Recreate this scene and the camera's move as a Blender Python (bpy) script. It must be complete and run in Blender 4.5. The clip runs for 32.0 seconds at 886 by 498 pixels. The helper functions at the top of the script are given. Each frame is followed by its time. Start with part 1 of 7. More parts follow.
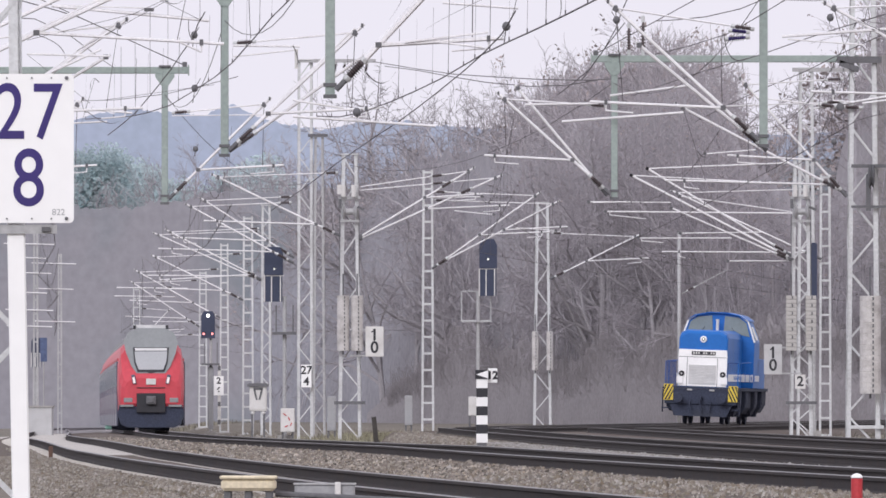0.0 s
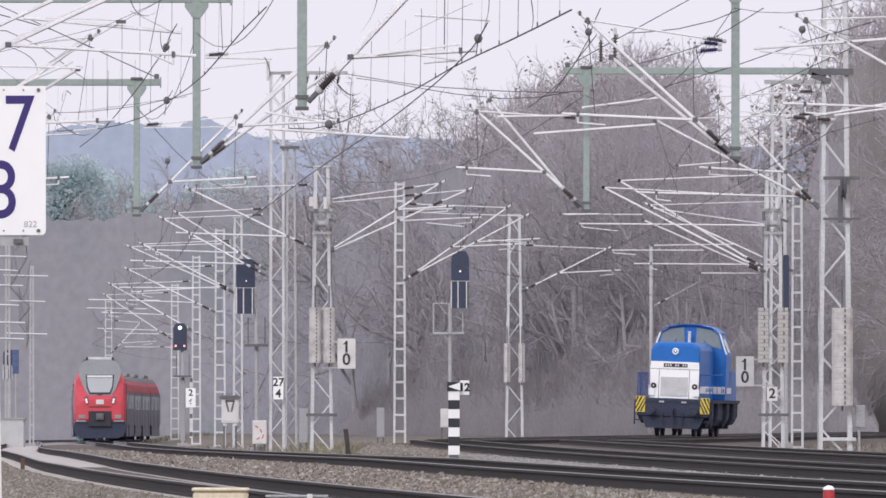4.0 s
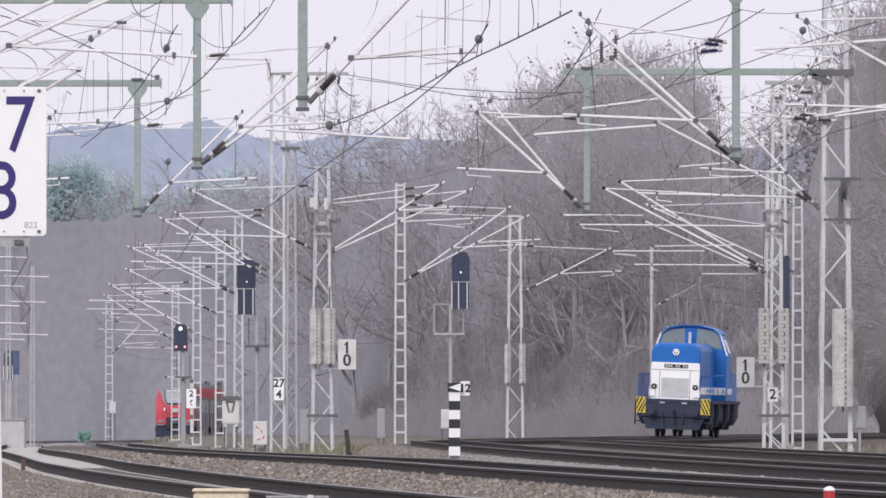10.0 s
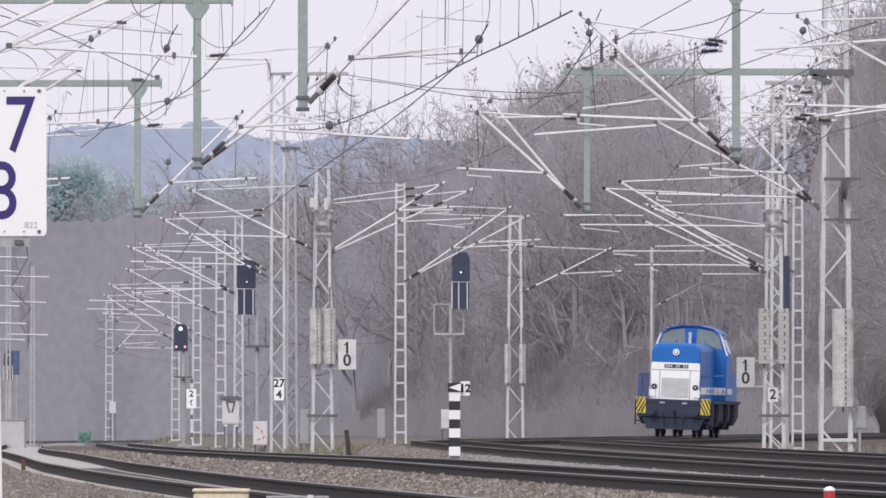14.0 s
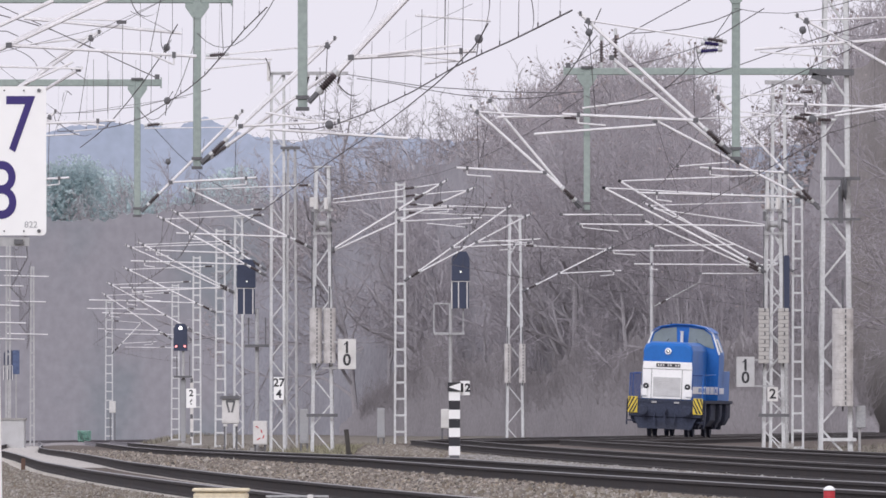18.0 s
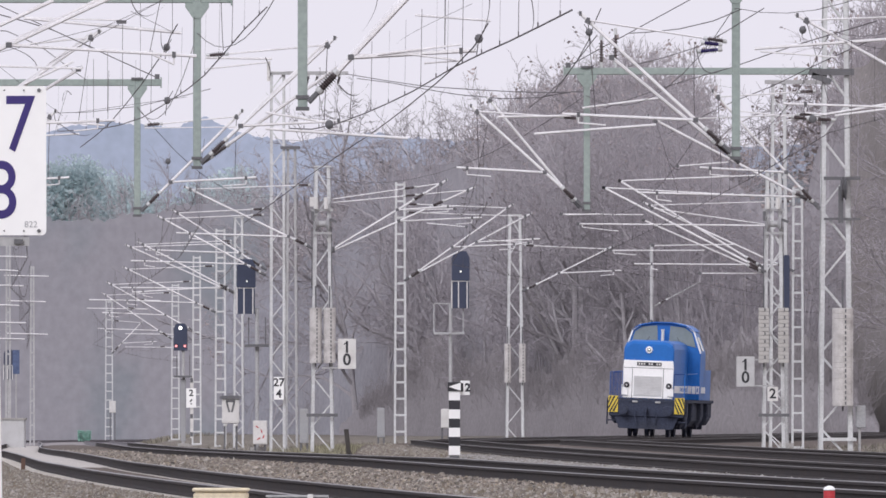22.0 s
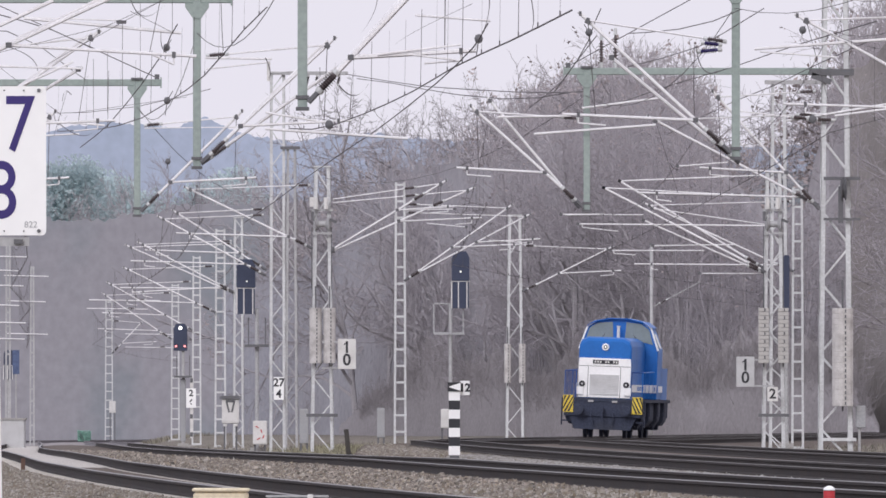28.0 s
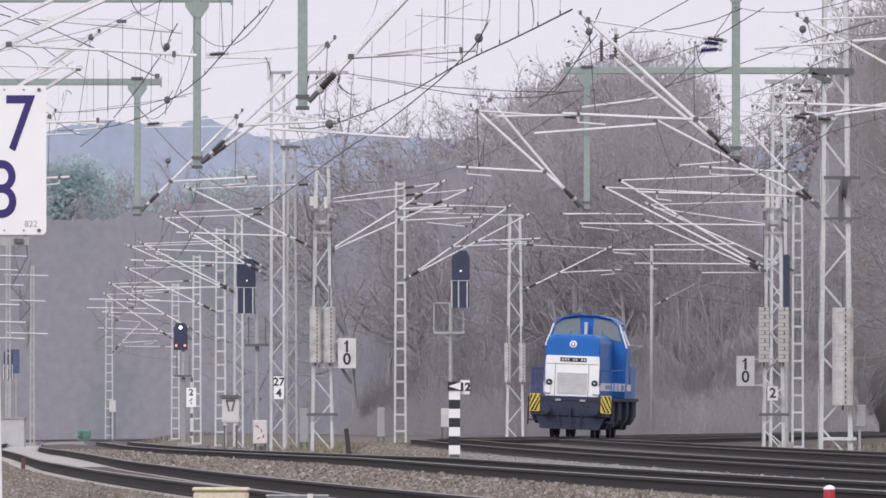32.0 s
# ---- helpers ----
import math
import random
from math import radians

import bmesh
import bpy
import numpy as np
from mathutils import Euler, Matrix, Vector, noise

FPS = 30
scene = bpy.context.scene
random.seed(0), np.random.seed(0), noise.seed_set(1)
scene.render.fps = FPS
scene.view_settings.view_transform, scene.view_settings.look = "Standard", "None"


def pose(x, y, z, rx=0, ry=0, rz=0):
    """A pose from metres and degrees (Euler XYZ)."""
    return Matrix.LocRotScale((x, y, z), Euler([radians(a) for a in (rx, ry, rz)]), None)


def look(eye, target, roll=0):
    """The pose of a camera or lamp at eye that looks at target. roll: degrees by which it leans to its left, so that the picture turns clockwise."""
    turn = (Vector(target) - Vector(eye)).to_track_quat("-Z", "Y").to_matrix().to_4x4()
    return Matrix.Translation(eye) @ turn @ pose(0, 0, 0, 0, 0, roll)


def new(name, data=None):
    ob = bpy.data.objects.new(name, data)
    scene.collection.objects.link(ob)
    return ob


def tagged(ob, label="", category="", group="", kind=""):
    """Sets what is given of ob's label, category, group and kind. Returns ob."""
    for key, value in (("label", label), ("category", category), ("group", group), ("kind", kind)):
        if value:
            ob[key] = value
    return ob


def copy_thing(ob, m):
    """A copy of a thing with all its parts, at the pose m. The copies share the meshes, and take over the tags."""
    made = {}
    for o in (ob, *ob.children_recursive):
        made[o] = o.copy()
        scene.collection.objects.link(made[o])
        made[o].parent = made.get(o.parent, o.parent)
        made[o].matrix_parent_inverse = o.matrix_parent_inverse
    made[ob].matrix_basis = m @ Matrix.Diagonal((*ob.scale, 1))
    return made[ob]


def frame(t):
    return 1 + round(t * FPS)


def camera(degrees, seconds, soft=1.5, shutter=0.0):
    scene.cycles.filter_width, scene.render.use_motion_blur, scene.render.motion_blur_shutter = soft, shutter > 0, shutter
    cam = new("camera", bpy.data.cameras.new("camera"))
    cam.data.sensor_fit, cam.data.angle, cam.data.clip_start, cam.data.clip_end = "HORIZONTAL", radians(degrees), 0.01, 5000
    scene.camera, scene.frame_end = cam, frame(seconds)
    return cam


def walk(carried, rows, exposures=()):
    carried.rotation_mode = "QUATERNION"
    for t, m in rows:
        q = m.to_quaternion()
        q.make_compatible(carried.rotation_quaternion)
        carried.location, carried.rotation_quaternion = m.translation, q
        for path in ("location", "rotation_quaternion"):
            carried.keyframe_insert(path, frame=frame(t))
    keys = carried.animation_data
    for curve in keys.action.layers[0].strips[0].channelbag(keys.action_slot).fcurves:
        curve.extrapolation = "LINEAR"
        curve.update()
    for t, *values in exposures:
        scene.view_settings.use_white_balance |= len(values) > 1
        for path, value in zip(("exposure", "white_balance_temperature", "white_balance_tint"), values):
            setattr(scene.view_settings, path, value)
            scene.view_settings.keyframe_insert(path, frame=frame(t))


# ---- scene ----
# A railway junction through a very long lens. x runs across, y away from the camera, z up; rail tops near the loco are z = 0.
YAW0, TILT0 = 0.0, 0.718
PAN = [(0.0, 49.0, -22.0), (0.5, 48.5, -22.0), (0.9, 43.5, -20.8), (1.2, 40.5, -19.5), (1.4, 38.0, -18.2), (1.6, 31.0, -16.3),
       (1.8, 23.0, -14.0), (2.0, 13.5, -11.5), (2.2, 6.0, -9.0), (2.4, 0.5, -7.0), (2.6, -1.2, -5.2), (3.0, -1.3, -3.0),
       (3.5, -1.0, -1.5), (5.5, 0.0, 0.0), (8.0, 0.2, 0.5), (13.0, 0.6, 1.0), (16.5, 0.4, 0.7), (20.0, 0.2, -0.4),
       (25.0, 0.4, 0.0), (28.0, 0.1, 0.0), (30.0, 0.3, -0.9), (32.0, 0.3, -1.3)]
STEP = 1 / 413.6  # degrees of turn for one unit of PAN
cam = camera(3.79, 32.0, soft=1.62)
walk(cam, [(t, pose(0, 0, 0.7, 90 + TILT0 + dy * STEP, 0, YAW0 + dx * STEP)) for t, dx, dy in PAN],
     [(0.0, 0.03), (10.0, 0.02), (20.0, -0.02), (32.0, -0.05)])

# ---- world, sun, exposure ----
world = bpy.data.worlds.new("overcast_sky")
scene.world = world
world.use_nodes = True
wn = world.node_tree.nodes
wl = world.node_tree.links
sky = wn.new("ShaderNodeTexSky")
sky.sky_type = "NISHITA"
sky.sun_disc = False
sky.sun_elevation = radians(32)
sky.sun_rotation = radians(150)
sky.air_density, sky.dust_density, sky.ozone_density = 1.2, 6.0, 1.0
cloud = wn.new("ShaderNodeMix")
cloud.data_type = "RGBA"
cloud.inputs[0].default_value = 0.86
cloud.inputs[7].default_value = (9.6, 9.27, 10.42, 1)
wl.new(sky.outputs[0], cloud.inputs[6])
wl.new(cloud.outputs[2], wn["Background"].inputs[0])
wn["Background"].inputs[1].default_value = 0.1
sun = new("sun", bpy.data.lights.new("sun", "SUN"))
sun.data.energy, sun.data.angle, sun.data.color = 1.53, radians(25), (0.955, 0.955, 1.0)
sun.matrix_world = look((-60, -110, 90), (0, 60, 0))
scene.view_settings.exposure = 0.0


# ---- materials ----
def mat(name, color, rough=0.7, metal=0.0, vary=0.18, size=1.5, dirt=None, dirt_amount=0.35, bump=0.15, island=False, per_object=0.0, stretch=(1, 1, 1), palette=(), leafy=0.0, across=None):
    """Base colour with broad stains and fine grain, and fine relief."""
    m = bpy.data.materials.new(name)
    m.use_nodes = True
    n, l = m.node_tree.nodes, m.node_tree.links
    b = n["Principled BSDF"]
    b.inputs["Roughness"].default_value, b.inputs["Metallic"].default_value = rough, metal
    b.inputs["Specular IOR Level"].default_value = 0.3
    tc = n.new("ShaderNodeTexCoord")
    mp = n.new("ShaderNodeMapping")
    mp.inputs["Scale"].default_value = stretch
    l.new(tc.outputs["Object"], mp.inputs[0])
    broad, fine = n.new("ShaderNodeTexNoise"), n.new("ShaderNodeTexNoise")
    for t, s in ((broad, 1 / size), (fine, 14 / size)):
        t.inputs["Scale"].default_value, t.inputs["Detail"].default_value = s, 5
        l.new(mp.outputs[0], t.inputs["Vector"])
    d = dirt or tuple(c * 0.5 for c in color)
    mix = n.new("ShaderNodeMix")
    mix.data_type = "RGBA"
    mix.inputs[6].default_value, mix.inputs[7].default_value = (*color, 1), (*d, 1)
    ramp = n.new("ShaderNodeMapRange")
    ramp.inputs[1].default_value, ramp.inputs[2].default_value = 0.45, 0.75
    ramp.inputs[3].default_value, ramp.inputs[4].default_value = 0, dirt_amount
    l.new(broad.outputs[0], ramp.inputs[0])
    l.new(ramp.outputs[0], mix.inputs[0])
    val = n.new("ShaderNodeMapRange")
    val.inputs[1].default_value, val.inputs[2].default_value = 0.3, 0.7
    val.inputs[3].default_value, val.inputs[4].default_value = 1 - vary, 1 + vary
    l.new(fine.outputs[0], val.inputs[0])
    hsv = n.new("ShaderNodeHueSaturation")
    l.new(mix.outputs[2], hsv.inputs["Color"])
    last = val.outputs[0]
    if island or per_object:
        src = n.new("ShaderNodeNewGeometry").outputs["Random Per Island"] if island else n.new("ShaderNodeObjectInfo").outputs["Random"]
        rr = n.new("ShaderNodeMapRange")
        k = per_object or 0.62
        rr.inputs[3].default_value, rr.inputs[4].default_value = 1 - k, 1 + k
        l.new(src, rr.inputs[0])
        mul = n.new("ShaderNodeMath")
        mul.operation = "MULTIPLY"
        l.new(last, mul.inputs[0])
        l.new(rr.outputs[0], mul.inputs[1])
        last = mul.outputs[0]
    l.new(last, hsv.inputs["Value"])
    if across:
        # blends along x to another colour, painting where the haze thins
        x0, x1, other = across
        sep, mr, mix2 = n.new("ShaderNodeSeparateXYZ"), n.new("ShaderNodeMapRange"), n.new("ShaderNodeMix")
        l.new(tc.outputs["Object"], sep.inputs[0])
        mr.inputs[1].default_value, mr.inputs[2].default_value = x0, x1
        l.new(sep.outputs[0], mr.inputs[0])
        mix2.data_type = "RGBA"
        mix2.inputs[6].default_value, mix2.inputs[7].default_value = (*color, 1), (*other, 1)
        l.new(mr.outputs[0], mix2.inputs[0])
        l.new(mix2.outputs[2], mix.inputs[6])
    if palette:
        cr = n.new("ShaderNodeValToRGB")
        while len(cr.color_ramp.elements) < len(palette):
            cr.color_ramp.elements.new(0.5)
        for i, c in enumerate(palette):
            cr.color_ramp.elements[i].position = i / (len(palette) - 1)
            cr.color_ramp.elements[i].color = (*c, 1)
        l.new(n.new("ShaderNodeNewGeometry").outputs["Random Per Island"], cr.inputs[0])
        l.new(cr.outputs[0], mix.inputs[6])
    l.new(hsv.outputs[0], b.inputs["Base Color"])
    if leafy:
        tr, mx = n.new("ShaderNodeBsdfTranslucent"), n.new("ShaderNodeMixShader")
        l.new(hsv.outputs[0], tr.inputs[0])
        mx.inputs[0].default_value = leafy
        l.new(b.outputs[0], mx.inputs[1])
        l.new(tr.outputs[0], mx.inputs[2])
        l.new(mx.outputs[0], n["Material Output"].inputs[0])
    if bump:
        bp = n.new("ShaderNodeBump")
        bp.inputs["Strength"].default_value, bp.inputs["Distance"].default_value = bump, 0.02 * size
        l.new(fine.outputs[0], bp.inputs["Height"])
        l.new(bp.outputs[0], b.inputs["Normal"])
    return m


def glow(name, color, strength):
    m = bpy.data.materials.new(name)
    m.use_nodes = True
    b = m.node_tree.nodes["Principled BSDF"]
    b.inputs["Emission Color"].default_value = (*color, 1)
    b.inputs["Emission Strength"].default_value = strength
    b.inputs["Base Color"].default_value = (*color, 1)
    return m


SIGN_GREY = mat("grey_sign_board", (0.49, 0.49, 0.5), 0.7, 0, 0.1, 0.4, (0.34, 0.33, 0.33), 0.4)
GALV = mat("galvanised_steel", (0.58, 0.59, 0.60), 0.5, 0.25, 0.12, 0.8, (0.34, 0.33, 0.33), 0.5)
# Serves worn fittings, and the far-side masts greyed for haze.
GALV_DULL = mat("weathered_and_hazed_steel", (0.42, 0.42, 0.43), 0.6, 0.15, 0.15, 0.8, (0.26, 0.25, 0.25), 0.5)
TUBE = mat("aluminium_tube", (0.84, 0.83, 0.85), 0.38, 0.25, 0.08, 0.6, (0.55, 0.53, 0.53), 0.45)
GREEN = mat("pale_green_paint", (0.305, 0.36, 0.34), 0.6, 0, 0.1, 1.2, (0.2, 0.24, 0.22), 0.45)
WIRE = mat("oxidised_copper_wire", (0.10, 0.09, 0.10), 0.6, 0.2, 0.1, 1, bump=0)
INSUL = mat("brown_glazed_insulator", (0.12, 0.098, 0.102), 0.25, 0, 0.2, 0.2, bump=0)
INSUL_BLUE = mat("blue_glazed_insulator", (0.06, 0.05, 0.16), 0.25, 0, 0.2, 0.2, bump=0)
RAILSIDE = mat("rusty_rail", (0.046, 0.041, 0.043), 0.95, 0, 0.25, 0.6, (0.065, 0.045, 0.036), 0.5)
RAILHEAD = mat("polished_rail_head", (0.27, 0.26, 0.265), 0.5, 0.3, 0.1, 2.0, (0.2, 0.18, 0.17), 0.5)
RAILHEAD_DULL = mat("dull_rail_head", (0.12, 0.11, 0.11), 0.5, 0.4, 0.1, 2.0, (0.10, 0.08, 0.07), 0.5)
SLEEPER = mat("old_timber_sleeper", (0.13, 0.115, 0.10), 0.85, 0, 0.3, 0.4, per_object=0.25)
SLEEPER_CONC = mat("pale_concrete_sleeper", (0.58, 0.55, 0.505), 0.9, 0, 0.15, 0.4, (0.44, 0.40, 0.36), 0.5, per_object=0.12)
BALLAST = mat("ballast_bed", (0.125, 0.105, 0.092), 0.95, 0, 0.4, 0.5, (0.13, 0.09, 0.07), 0.6, 0.8)
# Paler ballast and rail for the far stretch, haze put into the colour.
BALLAST_HAZED = mat("hazed_ballast", (0.30, 0.28, 0.285), 0.95, 0, 0.2, 0.8, (0.25, 0.235, 0.24), 0.5)
RAIL_HAZED = mat("hazed_rail", (0.26, 0.25, 0.265), 0.9, 0, 0.2, 0.8)
STONE = mat("ballast_stone", (0.27, 0.235, 0.20), 0.9, 0, 0.25, 0.12, (0.2, 0.135, 0.095), 0.35, 0.3, palette=((0.10, 0.085, 0.07), (0.30, 0.27, 0.24), (0.15, 0.125, 0.095), (0.42, 0.40, 0.37), (0.20, 0.17, 0.13), (0.34, 0.31, 0.27), (0.12, 0.11, 0.10), (0.46, 0.43, 0.40), (0.17, 0.155, 0.115), (0.22, 0.18, 0.14)))
STONE_PALE = mat("pale_ballast_stone", (0.33, 0.32, 0.31), 0.9, 0, 0.25, 0.12, (0.24, 0.21, 0.18), 0.35, 0.3, palette=((0.16, 0.15, 0.14), (0.36, 0.35, 0.34), (0.22, 0.205, 0.19), (0.44, 0.43, 0.42), (0.26, 0.235, 0.20), (0.33, 0.32, 0.31), (0.50, 0.49, 0.48), (0.2, 0.185, 0.165)))
STONE_WARM = mat("warm_ballast_stone", (0.33, 0.30, 0.27), 0.9, 0, 0.25, 0.12, (0.22, 0.16, 0.12), 0.35, 0.3, palette=((0.07, 0.06, 0.055), (0.34, 0.315, 0.285), (0.15, 0.125, 0.105), (0.42, 0.395, 0.365), (0.25, 0.215, 0.18), (0.11, 0.10, 0.09), (0.58, 0.52, 0.45), (0.08, 0.07, 0.062), (0.38, 0.32, 0.25), (0.05, 0.045, 0.04), (0.5, 0.44, 0.37)))
GROUND = mat("dead_grass_earth", (0.19, 0.172, 0.145), 1.0, 0, 0.35, 6, (0.14, 0.12, 0.10), 0.8, 0.6)
GRAVEL = mat("pale_gravel_path", (0.52, 0.495, 0.465), 0.95, 0, 0.25, 0.6, (0.38, 0.35, 0.32), 0.5, 0.6)
GRASS = mat("dry_grass_blades", (0.21, 0.192, 0.165), 0.9, 0, 0.1, 1, (0.2, 0.195, 0.14), 0.6, 0, island=True)
WEIGHT = mat("pale_weight_concrete", (0.46, 0.445, 0.43), 0.85, 0, 0.12, 0.5, (0.38, 0.36, 0.35), 0.5)
WEIGHT_OLD = mat("stained_weight_iron", (0.56, 0.54, 0.53), 0.85, 0, 0.15, 0.3, (0.25, 0.225, 0.22), 0.6)
CONC = mat("grey_concrete", (0.36, 0.35, 0.34), 0.9, 0, 0.15, 0.8, (0.22, 0.2, 0.19), 0.6)
WHITE = mat("white_enamel", (0.88, 0.88, 0.88), 0.35, 0, 0.02, 2, (0.75, 0.74, 0.74), 0.3, 0)
WHITE_OLD = mat("weathered_white_paint", (0.66, 0.65, 0.64), 0.6, 0, 0.08, 0.5, (0.4, 0.38, 0.36), 0.5)
# Black, dark grey and insulator brown are lifted slightly for haze.
BLACK = mat("black_paint", (0.035, 0.035, 0.042), 0.5, 0, 0.15, 0.5)
NAVY = mat("dark_blue_ink", (0.045, 0.03, 0.165), 0.5, 0, 0.05, 1, bump=0)
GREYINK = mat("grey_ink", (0.4, 0.4, 0.42), 0.5, 0, 0.05, 1, bump=0)
SIGNALBOX = mat("dark_blue_signal_paint", (0.047, 0.057, 0.098), 0.6, 0, 0.15, 0.6)
REDPAINT = mat("red_paint", (0.5, 0.05, 0.06), 0.5, 0, 0.1, 0.5)
BUFF = mat("buff_painted_steel", (0.68, 0.60, 0.45), 0.7, 0, 0.12, 0.5, (0.4, 0.33, 0.22), 0.5)
DARKGREY = mat("dark_grey_paint", (0.135, 0.135, 0.145), 0.6, 0, 0.15, 0.5)
CABINET = mat("light_grey_cabinet", (0.33, 0.335, 0.35), 0.6, 0, 0.1, 0.6, (0.28, 0.27, 0.26), 0.5)
# Bark, twig and undergrowth tones are lightened to lower contrast as haze does.
BARK = mat("grey_bark", (0.368, 0.348, 0.366), 0.95, 0, 0.15, 0.8, (0.32, 0.298, 0.31), 0.5, per_object=0.18)
TWIG = mat("bare_twigs", (0.343, 0.321, 0.345), 0.95, 0, 0.15, 2.0, (0.305, 0.274, 0.29), 0.5, 0, per_object=0.2)
TWIG_DARK = mat("dark_crooked_twigs", (0.35, 0.33, 0.35), 0.95, 0, 0.2, 2.0, (0.30, 0.28, 0.295), 0.5, 0, per_object=0.15)
SAPLING = mat("sapling_twigs", (0.275, 0.255, 0.266), 0.95, 0, 0.15, 2.0, bump=0)
LEAF_DRY = mat("withered_leaves", (0.36, 0.31, 0.305), 0.95, 0, 0.15, 1.0, (0.31, 0.26, 0.255), 0.5, 0, per_object=0.15)
BRUSH = mat("bare_undergrowth", (0.315, 0.292, 0.305), 1, 0, 0.1, 5, (0.26, 0.246, 0.26), 0.7, 0.5, stretch=(1, 1, 0.35))
# Needles are far paler and bluer than real ones, to carry the haze.
NEEDLE = mat("hazed_pine_needles", (0.57, 0.67, 0.69), 0.95, 0, 0.06, 3, (0.53, 0.625, 0.65), 0.5, 0, per_object=0.05, leafy=0.5)
# Both hill colours hold the blue haze of distance.
HILL = mat("haze_tinted_hill", (0.385, 0.44, 0.56), 1, 0, 0.07, 45, (0.325, 0.385, 0.48), 0.8, 0)
HILL_FAR = mat("haze_tinted_far_hill", (0.44, 0.485, 0.60), 1, 0, 0.05, 60, (0.39, 0.44, 0.55), 0.8, 0)
LOCO_BLUE = mat("bright_blue_paint", (0.014, 0.145, 0.50), 0.42, 0, 0.05, 1.5, (0.015, 0.07, 0.25), 0.35, 0.02)
LOCO_DARKBLUE = mat("dark_blue_paint", (0.022, 0.055, 0.21), 0.5, 0, 0.08, 1.5)
LOCO_WHITE = mat("white_loco_paint", (0.92, 0.92, 0.93), 0.4, 0, 0.03, 1, (0.7, 0.7, 0.7), 0.25, 0.02)
GRILLE = mat("pale_grey_grille", (0.64, 0.64, 0.65), 0.6, 0, 0.06, 0.5)
# Sooty black, lifted towards blue to hold the haze over both trains.
FRAMEBLACK = mat("sooty_hazed_black_steel", (0.042, 0.05, 0.082), 0.8, 0, 0.25, 0.8, (0.05, 0.052, 0.062), 0.5)
YELLOW = mat("warning_yellow", (0.74, 0.56, 0.07), 0.5, 0, 0.1, 0.4, (0.5, 0.37, 0.08), 0.3)
CABGLASS = mat("tinted_cab_glass", (0.22, 0.26, 0.27), 0.08, 0, 0.05, 1, bump=0)
# Train red turns pinkish and train dark is lifted, both for haze.
TRAIN_RED = mat("traffic_red_paint", (0.58, 0.075, 0.10), 0.4, 0, 0.05, 2, (0.42, 0.05, 0.055), 0.4, 0.02)
TRAIN_GREY = mat("light_grey_train_paint", (0.25, 0.265, 0.275), 0.45, 0, 0.06, 2)
TRAIN_DARK = mat("hazed_dark_band", (0.115, 0.12, 0.17), 0.3, 0, 0.1, 2, bump=0)
TRAIN_DOOR = mat("dull_train_door", (0.19, 0.13, 0.165), 0.5, 0, 0.08, 2)
SCREEN = mat("windscreen_glass", (0.42, 0.43, 0.45), 0.15, 0, 0.04, 1, (0.36, 0.38, 0.4), 0.5, 0)
ROOFGREY = mat("roof_grey", (0.28, 0.28, 0.29), 0.7, 0, 0.1, 1)
LAMP_WHITE = glow("lit_white_lamp", (1.0, 0.98, 0.95), 3.0)
LAMP_RED = glow("lit_red_lamp", (1.0, 0.33, 0.33), 1.5)
LAMP_DIM = glow("dimmed_headlight", (0.75, 0.66, 0.66), 0.35)
LAMP_WARM = glow("headlight_glass", (0.95, 0.93, 0.88), 0.9)


